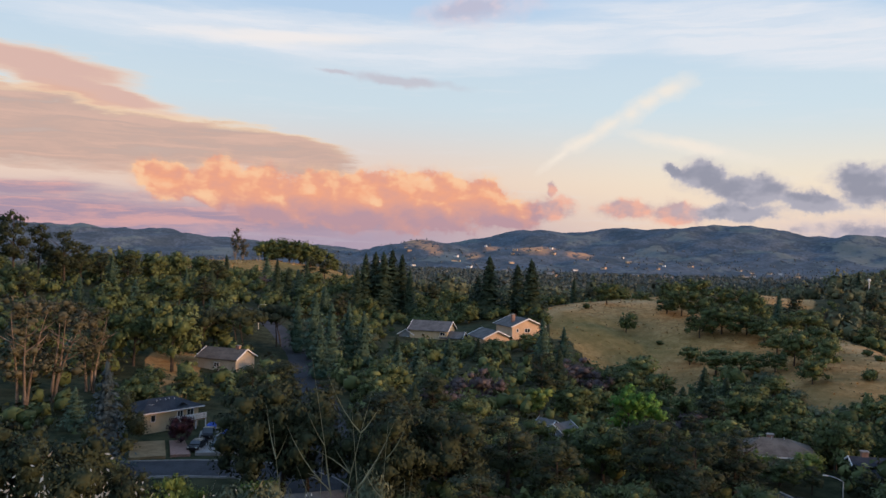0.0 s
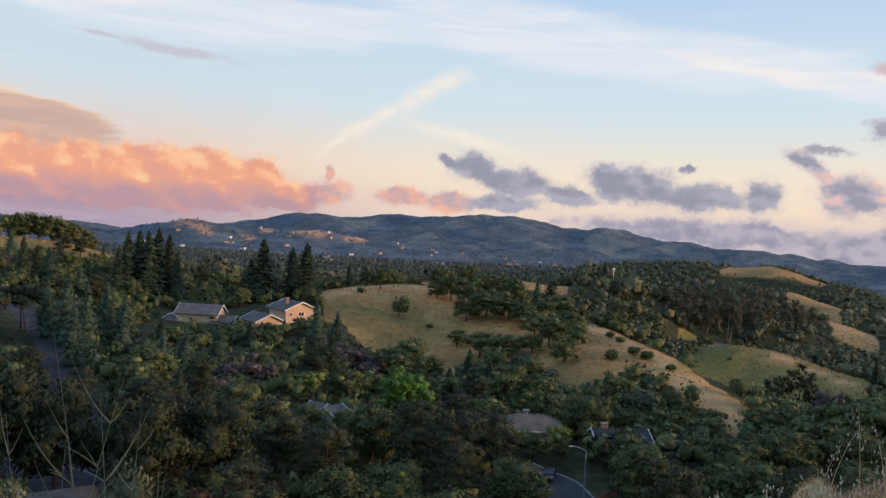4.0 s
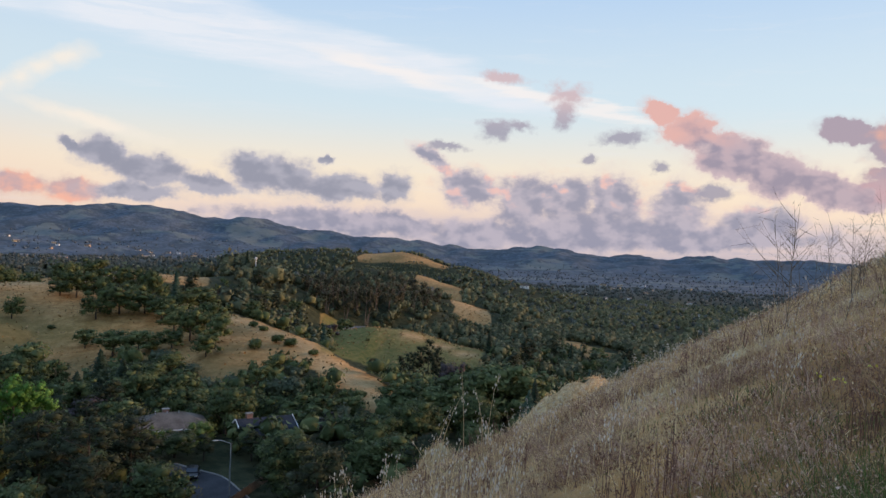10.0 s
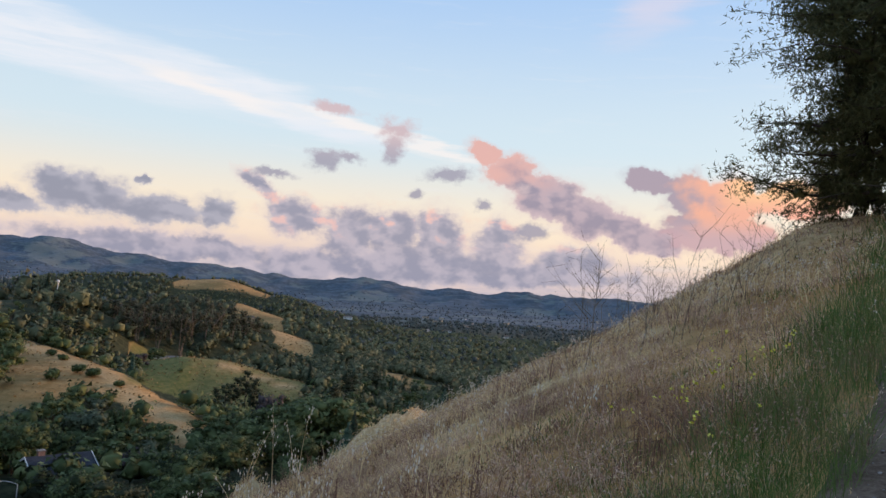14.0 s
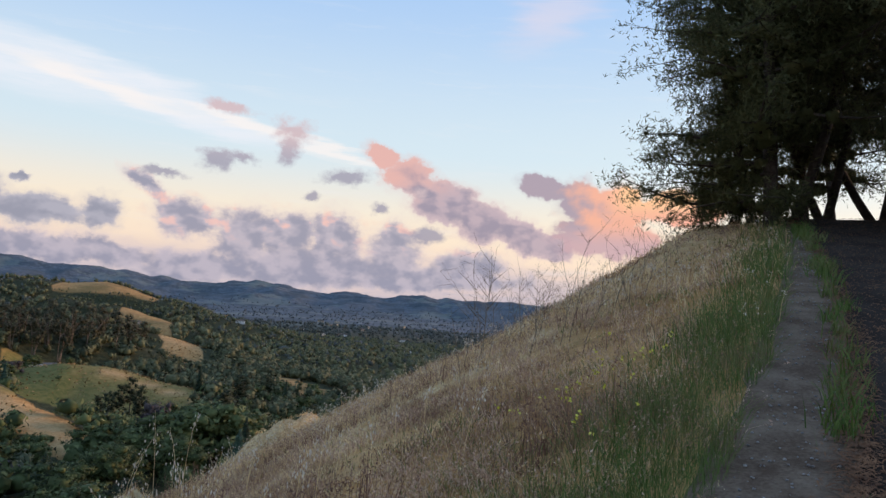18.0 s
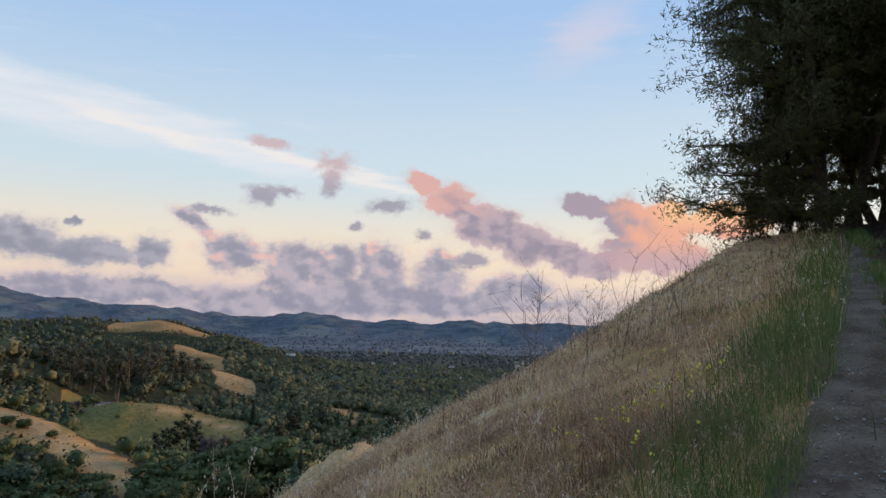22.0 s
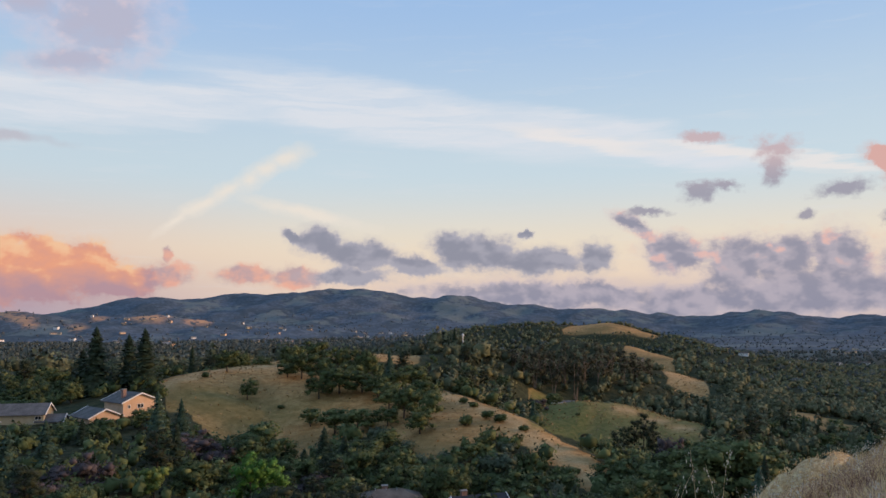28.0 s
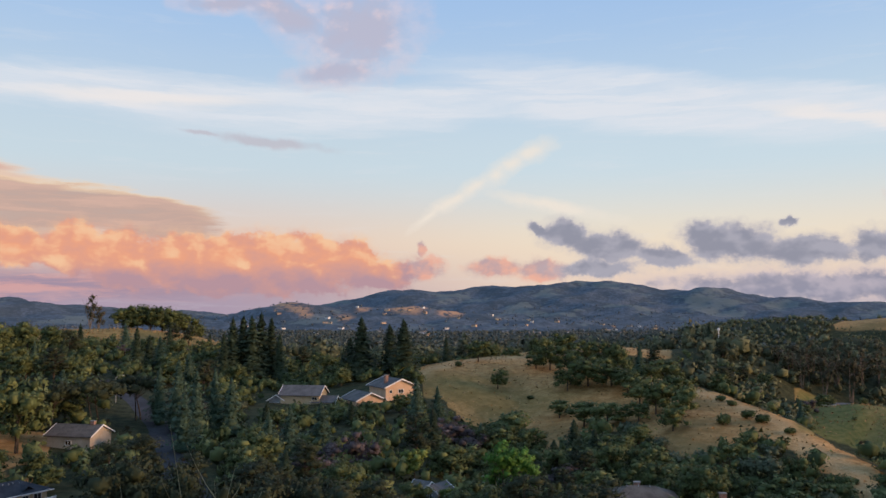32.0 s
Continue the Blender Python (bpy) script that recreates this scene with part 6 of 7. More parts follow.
def crest_pine(x, y, h, spread, low, seed, lean=(0, 0), forks=1, gap=None, girth=0.14, limbs=40, fine=False):
    """A close pine: bowed trunk or forks, limbs with twigs, and bunched needles. gap: bearings (degrees, local) and the height under which no foliage hangs there."""
    gen = np.random.default_rng(seed)
    root = new("crest_pine")
    root.location = (x, y, float(near_hill(np.array([x]), np.array([y]))[0]) - 0.15)
    wood, clumps, hearts = [], [], []
    t = np.linspace(0, 1, 12)
    limbs = limbs // forks
    for fork in range(forks):
        side = (fork - 0.5 * (forks - 1)) * 0.34
        bow = gen.uniform(-1.3, 1.3, 2)
        line = np.stack([(lean[0] + gen.normal() * 0.03) * h * t ** 1.2 + bow[0] * np.sin(3.1 * t) + 0.16 * np.sin(8 * t + fork), (lean[1] + side) * h * t ** 0.9 * (1 - 0.3 * t) + bow[1] * np.sin(3.1 * t), h * t], -1)
        wood.append(tube(line, girth * (1.0 if forks == 1 else 0.85) * (1.1 - t) ** 0.9, 9))
        for k in range(limbs):
            s = low + (0.99 - low) * (k + gen.uniform()) / limbs
            base = np.array([np.interp(s, t, line[:, q]) for q in range(3)])
            a = gen.uniform(0, 2 * np.pi)
            if gap and s < gap[2] and gap[0] < math.degrees(a) % 360 < gap[1]:
                continue
            reach = spread * (1.08 - (0.48 if fine else 0.68) * s) * gen.uniform(0.5, 1.08)
            q = np.linspace(0, 1, 6)[:, None]
            sag = gen.uniform(-0.22, 0.25)
            limb = base + q * np.array([[math.cos(a) * reach, math.sin(a) * reach, sag * reach]]) + 0.05 * reach * np.sin(q * 5 + gen.uniform(0, 6, (1, 3)))
            wood.append(tube(limb, 0.05 * (1.1 - q[:, 0]) * (1.2 - 0.6 * s), 5))
            for u in (0.14, 0.3, 0.46):
                b2 = np.array([np.interp(u, q[:, 0], limb[:, i]) for i in range(3)])
                hearts.append((*b2, (reach * 0.055 + 0.04) * (1.2 - u)))
            for _ in range(11):
                u = gen.uniform(0.18, 1.0)
                b2 = np.array([np.interp(u, q[:, 0], limb[:, i]) for i in range(3)])
                off = gen.normal(size=3) * np.array([0.5, 0.5, 0.28]) * (0.4 + 0.22 * reach)
                wood.append(tube(b2 + np.linspace(0, 1, 4)[:, None] * off + np.array([[0, 0, 0], [0, 0, -0.03], [0, 0, -0.02], [0, 0, 0]]), np.array([0.013, 0.010, 0.007, 0.004]), 3))
                m = gen.integers(24, 34) if fine else gen.integers(13, 21)
                puff = np.array([0.17, 0.17, 0.11]) if fine else np.array([0.24, 0.24, 0.15])
                clumps.append(b2 + off + gen.normal(size=(m, 3)) * puff - off * gen.uniform(0, 0.55, (m, 1)))
    v, f = join(wood)
    part("trunk", build_mesh("trunk", v, f, BARK), root)
    tufted = tufts(np.concatenate(clumps), gen, 0.10 if fine else 0.14, 6 if fine else 4)
    mass = np.repeat(np.concatenate([c[:11] for c in clumps]), 3 if fine else 2, 0)
    mass = mass + gen.normal(size=mass.shape) * 0.14
    hearts = np.array(hearts)
    pieces = [tufted, lumps(hearts[:, :3], np.stack([hearts[:, 3], hearts[:, 3], hearts[:, 3] * 0.7], -1), gen, 0.25), sprays(mass, gen.normal(size=mass.shape), 0.11 * gen.uniform(0.6, 1.3, len(mass)), 0.30, 0.5, gen)]
    axis = np.array([[lean[0] * h * 0.5, lean[1] * h * 0.5, h * 0.45]])
    part("crown", crown_mesh("crown", [(v, f, v - axis + gen.normal(size=v.shape) * 0.8) for v, f in pieces], SHADE_PINE), root)
    return tagged(root, "dark pine with bunched needles standing beside the path", "tree", "pines at the crest")


crest_pine(*polar(83.2, 20.5), 12.5, 3.3, 0.03, 71, (-0.01, 0.02), 1, (250, 350, 0.32), 0.17, 92, True)
crest_pine(*polar(80.6, 24.0), 12.5, 3.1, 0.04, 72, (0.0, 0.02), 1, (190, 345, 0.3), limbs=80, fine=True)
crest_pine(*polar(82.2, 22.8), 13.5, 2.5, 0.1, 91, (0.0, 0.0), 1, limbs=52)
crest_pine(*polar(84.6, 22.2), 12.5, 2.8, 0.28, 92, (0.0, 0.0), 1, limbs=48)
crest_pine(*polar(87.5, 37.0), 17.0, 5.5, 0.17, 82, (0.0, 0.0), 1, limbs=34)
crest_pine(*polar(93.0, 38.0), 18.0, 6.0, 0.15, 83, (0.0, 0.0), 1, limbs=34)
crest_pine(*polar(98.0, 34.0), 17.0, 6.0, 0.12, 84, (0.0, 0.0), 1, limbs=34)
crest_pine(*polar(86.4, 24.0), 11.0, 4.0, 0.18, 73, (-0.02, 0.12), 2)
crest_pine(*polar(89.6, 25.0), 11.0, 4.2, 0.18, 74, (0.02, 0.02), 2)
crest_pine(*polar(93.5, 21.0), 11.0, 4.4, 0.17, 75, (0.0, 0.05), 2)
crest_pine(*polar(98.0, 17.0), 11.5, 4.8, 0.2, 76, (0.0, 0.0), 1)
crest_pine(*polar(85.6, 31.0), 13.0, 4.5, 0.19, 78, (0.0, 0.05), 2)
crest_pine(*polar(91.5, 30.0), 13.0, 4.8, 0.18, 79, (0.0, 0.05), 2)
crest_pine(*polar(98.5, 15.5), 10.0, 4.6, 0.26, 80, (0.0, 0.22), 1)
crest_pine(*polar(95.0, 19.0), 12.0, 5.0, 0.24, 81, (0.0, 0.16), 1)


# Coarse dry grass over the open knolls and spurs.
gen = np.random.default_rng(31)
n = 60000
ka, kr = np.radians(gen.uniform(-18, 46, n)), np.sqrt(gen.uniform(170 ** 2, 640 ** 2, n))
kx, ky = kr * np.sin(ka), kr * np.cos(ka)
kz, pp, near = lay_of_land(kx, ky)
ok = (openness(kx, ky, pp, near) > 0.6) & ~near & (wobble(kx, ky, 7, 3) + 0.6 * wobble(kx, ky, 2.6, 5) > gen.uniform(-0.9, 0.7, n))
kx, ky, kz, kr = kx[ok], ky[ok], kz[ok], kr[ok]
kh = gen.uniform(0.5, 1.0, len(kx)) * (0.7 + 0.5 * smooth(kr, 200, 500))
kv, kf = sprays(np.stack([kx, ky, kz + 0.18 * kh], -1), np.stack([gen.normal(size=len(kx)), gen.normal(size=len(kx)), np.full(len(kx), 0.9)], -1), kh, 0.8, 0.2, gen)
tagged(new("hill_grass", build_mesh("hill_grass", kv, kf, HILL_GRASS, False)), "coarse tufts of dry golden grass on the knolls", "grass", kind="stuff")

# ---------------------------------------------------------------- streets and houses of the valley
def road_strip(name, rows, half, label, kerbed, mat=STREET, lift=0.14):
    pts = np.array([polar(a, r) for a, r in rows])
    t = np.linspace(0, len(pts) - 1, 14 * (len(pts) - 1) + 1)
    xy = np.stack([np.interp(t, np.arange(len(pts)), pts[:, i]) for i in range(2)], -1)
    for _ in range(6):
        xy[1:-1] = (xy[:-2] + xy[1:-1] * 2 + xy[2:]) / 4
    tg = np.gradient(xy, axis=0)
    tg /= np.linalg.norm(tg, axis=1, keepdims=True)
    nr = np.stack([-tg[:, 1], tg[:, 0]], -1)
    zc = lay_of_land(xy[:, 0], xy[:, 1])[0] + lift
    w = np.linspace(-half, half, 5)
    P = xy[:, None] + nr[:, None] * w[None, :, None]
    Z = np.repeat(zc[:, None], 5, 1) - 0.01 * (w / half)[None] ** 2
    ix = np.arange(P.shape[0] * 5).reshape(-1, 5)
    f = np.stack([ix[:-1, :-1], ix[1:, :-1], ix[1:, 1:], ix[:-1, 1:]], -1).reshape(-1, 4)
    tagged(new(name, build_mesh(name, np.concatenate([P, Z[..., None]], -1).reshape(-1, 3), f, mat)), label, "road", kind="structure")
    for side in (-1, 1) if kerbed else ():
        a, b = xy + nr * side * half, xy + nr * side * (half + 0.2)
        prof = np.stack([np.c_[a, zc - 0.1], np.c_[a, zc + 0.13], np.c_[b, zc + 0.13], np.c_[b, zc - 0.5]], 1)
        iy = np.arange(prof.shape[0] * 4).reshape(-1, 4)
        g4 = np.stack([iy[:-1, :-1], iy[1:, :-1], iy[1:, 1:], iy[:-1, 1:]], -1).reshape(-1, 4)
        tagged(new("kerb", build_mesh("kerb", prof.reshape(-1, 3), g4, CONCRETE, False)), "pale concrete kerb along the street", "kerb", kind="structure")


for rows, half, label in ROADS:
    road_strip("road", rows, half, label, "climbing" not in label)


def solid(verts, faces, mat, shade=False, name="piece"):
    """A closed mesh from a few corners."""
    me = bpy.data.meshes.new(name)
    me.from_pydata([tuple(map(float, v)) for v in verts], [], faces)
    me.materials.append(mat)
    return me


def box(x0, y0, z0, x1, y1, z1, mat, name="piece"):
    v = [(x, y, z) for z in (z0, z1) for y in (y0, y1) for x in (x0, x1)]
    return solid(v, [(0, 2, 3, 1), (4, 5, 7, 6), (0, 1, 5, 4), (2, 6, 7, 3), (0, 4, 6, 2), (1, 3, 7, 5)], mat, name=name)


def stand(name, azimuth, r, turn, z=None):
    """An Empty on the ground at a bearing and distance whose local -y looks back at the viewpoint, turned by some degrees."""
    x, y = polar(azimuth, r)
    root = new(name)
    root.matrix_basis = Matrix.LocRotScale((x, y, ground_z(x, y) if z is None else z), Euler((0, 0, radians(-azimuth + turn))), None)
    return root


def gable_roof(w, d, h, pitch_h, over, mat, thick=0.22):
    """Two slabs meeting at a ridge along x."""
    hw, hd = w / 2 + over, d / 2 + over
    drop = pitch_h * over / (d / 2)
    v, f = [], []
    for s in (-1, 1):
        b = len(v)
        v += [(-hw, s * hd, h - drop), (hw, s * hd, h - drop), (hw, 0, h + pitch_h), (-hw, 0, h + pitch_h)]
        v += [(a, bb, c + thick) for a, bb, c in v[b:b + 4]]
        f += [tuple(b + i for i in q) for q in ((0, 1, 2, 3), (4, 7, 6, 5), (0, 4, 5, 1), (1, 5, 6, 2), (2, 6, 7, 3), (3, 7, 4, 0))]
    return solid(v, f, mat, name="roof")


def hip_roof(w, d, h, pitch_h, over, mat, thick=0.22):
    hw, hd = w / 2 + over, d / 2 + over
    rx = max(w / 2 - d / 2 * 0.8, 0.3)
    low = [(-hw, -hd, h), (hw, -hd, h), (hw, hd, h), (-hw, hd, h)]
    v = low + [(a, b, c + thick) for a, b, c in low] + [(-rx, 0, h + pitch_h + thick), (rx, 0, h + pitch_h + thick)]
    f = [(3, 2, 1, 0), (0, 1, 5, 4), (1, 2, 6, 5), (2, 3, 7, 6), (3, 0, 4, 7), (4, 5, 9, 8), (6, 7, 8, 9), (5, 6, 9), (7, 4, 8)]
    return solid(v, f, mat, name="roof")


def shell(w, d, h, pitch_h, mat, gable=True):
    hw, hd = w / 2, d / 2
    v = [(-hw, -hd, -2.5), (hw, -hd, -2.5), (hw, hd, -2.5), (-hw, hd, -2.5), (-hw, -hd, h), (hw, -hd, h), (hw, hd, h), (-hw, hd, h)]
    f = [(3, 2, 1, 0), (0, 1, 5, 4), (2, 3, 7, 6)]
    if gable:
        v += [(-hw, 0, h + pitch_h - 0.02), (hw, 0, h + pitch_h - 0.02)]
        f += [(1, 2, 6, 9, 5), (3, 0, 4, 8, 7), (4, 5, 9, 8), (6, 7, 8, 9)]
    else:
        f += [(1, 2, 6, 5), (3, 0, 4, 7), (4, 5, 6, 7)]
    return solid(v, f, mat, name="wall")


def window_at(parent, side, u, z, w, h, hw, hd, panes=2):
    """A framed window on a wall: side 'f' (front), 'b', 'l' or 'r'; u along the wall from its middle."""
    frame_v, frame_f = [], []
    bars = [(-w / 2, -h / 2, -w / 2 + 0.1, h / 2), (w / 2 - 0.1, -h / 2, w / 2, h / 2), (-w / 2, -h / 2, w / 2, -h / 2 + 0.1), (-w / 2, h / 2 - 0.1, w / 2, h / 2)]
    bars += [(-w / 2 + w * i / panes - 0.04, -h / 2, -w / 2 + w * i / panes + 0.04, h / 2) for i in range(1, panes)]
    for x0, z0, x1, z1 in bars:
        b = len(frame_v)
        frame_v += [(x, y, q) for q in (z0, z1) for y in (-0.09, 0.0) for x in (x0, x1)]
        frame_f += [tuple(b + i for i in q) for q in ((0, 2, 3, 1), (4, 5, 7, 6), (0, 1, 5, 4), (2, 6, 7, 3), (0, 4, 6, 2), (1, 3, 7, 5))]
    win = part("window", solid(frame_v, frame_f, WHITE, name="window_frame"), parent)
    place_on = {"f": (u, -hd, 0), "b": (-u, hd, 180), "l": (-hw, -u, -90), "r": (hw, u, 90)}[side]
    win.matrix_basis = pose(place_on[0], place_on[1], z, 0, 0, place_on[2])
    for i in range(panes):
        a = -w / 2 + w * i / panes
        part("pane", box(a + 0.05, -0.05, -h / 2 + 0.05, a + w / panes - 0.05, -0.03, h / 2 - 0.05, GLASS, "pane"), win)


def block(parent, w, d, h, pitch_h, wall, roof, at=(0, 0, 0), turn=0, hip=False, over=0.6, wins=(), chimney=None, fascia=True):
    """One wing of a house: walls, roof, white fascia, windows and a chimney, as parts of the house."""
    base = pose(*at, 0, 0, turn)
    wl = part("wall", shell(w, d, h, pitch_h, wall, not hip), parent)
    wl.matrix_basis = base
    rf = part("roof", (hip_roof if hip else gable_roof)(w, d, h, pitch_h, over, roof), parent)
    rf.matrix_basis = base
    if fascia and not hip:
        hw, hd, drop = w / 2 + over, d / 2 + over, pitch_h * over / (d / 2)
        for s in (-1, 1):
            x0, x1 = s * hw - 0.05, s * hw + 0.05
            v = [(x, y, z) for x in (x0, x1) for y, z in ((-hd, h - drop - 0.02), (0, h + pitch_h - 0.02), (hd, h - drop - 0.02), (hd, h - drop + 0.3), (0, h + pitch_h + 0.3), (-hd, h - drop + 0.3))]
            fa = part("fascia", solid(v, [(0, 1, 4, 5), (1, 2, 3, 4), (6, 11, 10, 7), (7, 10, 9, 8), (0, 6, 7, 1), (1, 7, 8, 2), (2, 8, 9, 3), (3, 9, 10, 4), (4, 10, 11, 5), (5, 11, 6, 0)], WHITE, name="fascia"), parent, "white painted fascia board")
            fa.matrix_basis = base
    if fascia and hip:
        gt = part("gutter", box(-w / 2 - over - 0.06, -d / 2 - over - 0.06, h - 0.02, w / 2 + over + 0.06, -d / 2 - over + 0.02, h + 0.2, WHITE, "gutter"), parent, "white gutter")
        gt.matrix_basis = base
    for side, u, z, ww, hh, n in wins:
        before = set(parent.children)
        window_at(parent, side, u, z, ww, hh, w / 2, d / 2, n)
        for o in set(parent.children) - before:
            o.matrix_basis = base @ o.matrix_basis
    if chimney:
        cx, cy, ch = chimney
        c = part("chimney", box(cx - 0.5, cy - 0.4, h, cx + 0.5, cy + 0.4, h + pitch_h + ch, BRICK, "chimney"), parent, "brick chimney")
        c.matrix_basis = base
        cap = part("chimney_cap", box(cx - 0.6, cy - 0.5, h + pitch_h + ch, cx + 0.6, cy + 0.5, h + pitch_h + ch + 0.15, CONCRETE, "chimney_cap"), c)


# Peach two-storey house on the shelf below the grassy knoll.
h1 = stand("house", 5.6, 268, 28, -30.2)
block(h1, 9.0, 8.5, 5.6, 1.9, PEACH, GREY_SHINGLE, (0, 0, 0), 90, False, 0.7, [("l", 0.0, 4.4, 1.6, 1.1, 2), ("l", 0.8, 1.5, 2.4, 1.5, 3), ("l", -2.8, 4.4, 0.7, 0.9, 1)], (-1.5, 2.6, 1.0))
block(h1, 8.0, 7.0, 3.0, 1.7, PEACH, GREY_SHINGLE, (-8.5, -0.5, -0.4), 90, False, 0.7, [("l", 0.6, 1.6, 2.0, 1.1, 2), ("f", 0, 1.6, 1.4, 1.1, 2)])
h1.scale = (1.3, 1.3, 1.2)
tagged(h1, "two-storey peach stucco house with grey shingle gables", "house", "houses in the valley")
h2 = stand("house", -0.6, 270, -18, -30.4)
block(h2, 13.0, 9.0, 4.4, 2.5, CREAM, GREY_SHINGLE, (0, 0, 0), 0, False, 0.7, [("f", 5.0, 3.2, 1.8, 1.1, 2), ("l", 0.5, 2.6, 1.4, 1.3, 2)])
block(h2, 6.0, 5.0, 3.1, 1.5, GREYWALL, GREY_SHINGLE, (-8.0, -1.0, -0.6), 90, False, 0.6, [("l", 0, 1.7, 1.6, 1.2, 2)], (1.2, 0, 0.8))
block(h2, 7.0, 5.5, 2.8, 1.6, CREAM, GREY_SHINGLE, (8.0, -1.5, -0.6), 0, False, 0.6, [("f", -0.8, 1.6, 1.8, 1.1, 2), ("f", 1.8, 1.2, 1.2, 1.8, 1)])
part("terrace", box(4.5, -8.5, -2.5, 15.0, -4.4, -0.9, CONCRETE, "terrace"), h2, "pale terrace slab")
for i in range(9):
    part("rail_post", box(4.7 + 1.2 * i, -8.4, -0.9, 4.8 + 1.2 * i, -8.3, 0.1, WHITE, "rail_post"), h2)
part("rail", box(4.6, -8.45, 0.1, 14.6, -8.25, 0.2, WHITE, "rail"), h2, "white terrace rail")
tagged(h2, "cream house with a grey gable and broad shingle roof", "house", "houses in the valley")

# House with the dark roof and white deck above the drive.
h3 = stand("house", -19.2, 152, 30, -32.6)
block(h3, 13.5, 9.0, 4.6, 1.7, CREAM, DARK_SHINGLE, (0, 0, 0), 0, True, 0.9, [("f", 2.0, 3.6, 1.5, 1.5, 2), ("f", -4.6, 3.5, 1.2, 1.4, 1), ("f", 4.6, 3.4, 1.8, 2.0, 2), ("r", 0, 3.6, 1.6, 1.3, 2)])
sk = part("skylight", box(-4.6, -2.4, 5.66, -3.2, -1.5, 5.8, LAMPHEAD, "skylight"), h3, "pale rooflight")
sk.matrix_basis = pose(0, 0, 0)
dm = part("dormer", gable_roof(2.6, 3.0, 0.0, 0.9, 0.2, DARK_SHINGLE, 0.16), h3, "small roof gable with white trim")
dm.matrix_basis = pose(2.6, -3.1, 4.95, 0, 0, 90)
part("deck", box(-0.5, -6.6, 2.3, 7.4, -4.5, 2.5, WOODEN, "deck"), h3)
for i in range(27):
    part("baluster", box(-0.45 + 0.3 * i, -6.58, 2.5, -0.27 + 0.3 * i, -6.5, 3.5, WHITE, "baluster"), h3)
part("deck_rail", box(-0.6, -6.64, 3.5, 7.5, -6.44, 3.62, WHITE, "deck_rail"), h3, "white deck rail")
for i in range(4):
    part("deck_post", box(-0.4 + 2.55 * i, -6.6, -1.0, -0.2 + 2.55 * i, -6.4, 2.3, WHITE, "deck_post"), h3)
part("garage_door", box(1.0, -4.58, -0.2, 5.4, -4.5, 2.0, WOODEN, "garage_door"), h3)
for i in range(5):
    part("roof_vent", box(-2.0 + 1.1 * i, -1.4 + 0.3 * (i % 2), 5.7, -1.8 + 1.1 * i, -1.2 + 0.3 * (i % 2), 6.4, STEEL, "roof_vent"), h3)
h3.scale = (0.78, 0.84, 0.9)
tagged(h3, "cream house with dark shingle roof and white balcony deck", "house", "houses in the valley")
h4 = stand("house", -15.0, 206, -35, -31.6)
block(h4, 11.0, 8.0, 4.6, 1.9, BEIGE, SHINGLE, (0, 0, 0), 0, False, 0.6, [("f", 0, 3.0, 1.6, 1.2, 2), ("l", 0, 3.0, 1.4, 1.2, 2)], (3.4, 0, 0.9))
tagged(h4, "beige house with a low brown shingle roof", "house", "houses in the valley")
h5 = stand("house", 22.9, 142, 8, -33.2)
block(h5, 11.0, 8.5, 2.9, 1.9, BEIGE, SHINGLE, (0, 0, 0), 0, True, 0.7, [("f", -2.0, 1.5, 1.6, 1.2, 2), ("f", 2.5, 1.5, 1.6, 1.2, 2)], (-0.6, 1.0, 0.5))
for i in range(3):
    part("roof_vent", box(-2.5 + 1.9 * i, -0.4, 4.6, -2.38 + 1.9 * i, -0.28, 5.3, STEEL, "roof_vent"), h5)
tagged(h5, "single-storey house with a brown hipped roof among trees", "house", "houses in the valley")
h6 = stand("house", 8.8, 152, -38, -34.0)
block(h6, 6.0, 5.0, 2.6, 1.3, GREYWALL, GREY_SHINGLE, (0, 0, 0), 90, False, 0.6, [("l", 0, 1.6, 1.4, 1.2, 2)])
block(h6, 4.5, 4.0, 2.5, 1.2, GREYWALL, GREY_SHINGLE, (-5.4, 1.0, 0), 0, False, 0.6)
h6.scale = (0.75, 0.75, 0.8)
tagged(h6, "grey house with white gable trim half hidden by trees", "house", "houses in the valley")
h7 = stand("house", -8.6, 97, 12, -33.0)
block(h7, 13.0, 9.0, 2.6, 2.0, BEIGE, SHINGLE, (0, 0, 0), 0, False, 0.7, [("f", 0, 1.4, 1.6, 1.1, 2)])
tagged(h7, "single-storey house with a brown roof below the viewpoint", "house", "houses in the valley")
h8 = stand("house", 29.2, 141, 20, -34.0)
block(h8, 9.0, 7.0, 2.9, 1.8, BEIGE, DARK_SHINGLE, (0, 0, 0), 0, False, 0.6, [], (-2.6, 0.3, 0.9))
tagged(h8, "small house with dark roof and brick chimney among trees", "house", "houses in the valley")
h9 = stand("house", 35.2, 445, 10)
block(h9, 15.0, 8.0, 4.0, 0.6, WHITE, GREY_SHINGLE, (0, 0, 0), 0, True, 0.8, [("f", -5.0, 2.4, 2.6, 1.8, 3), ("f", 0, 2.4, 2.6, 1.8, 3), ("f", 5.0, 2.4, 2.6, 1.8, 3)])
tagged(h9, "low white house with large windows behind eucalyptus trunks", "house", "houses in the valley")
h10 = stand("house", 17.9, 418, 0, -19.8)
block(h10, 17.0, 9.0, 2.4, 0.9, BEIGE, SHINGLE, (0, 0, 0), 0, False, 0.4)
tagged(h10, "long low house with brown roof on the hilltop", "house", "houses in the valley")

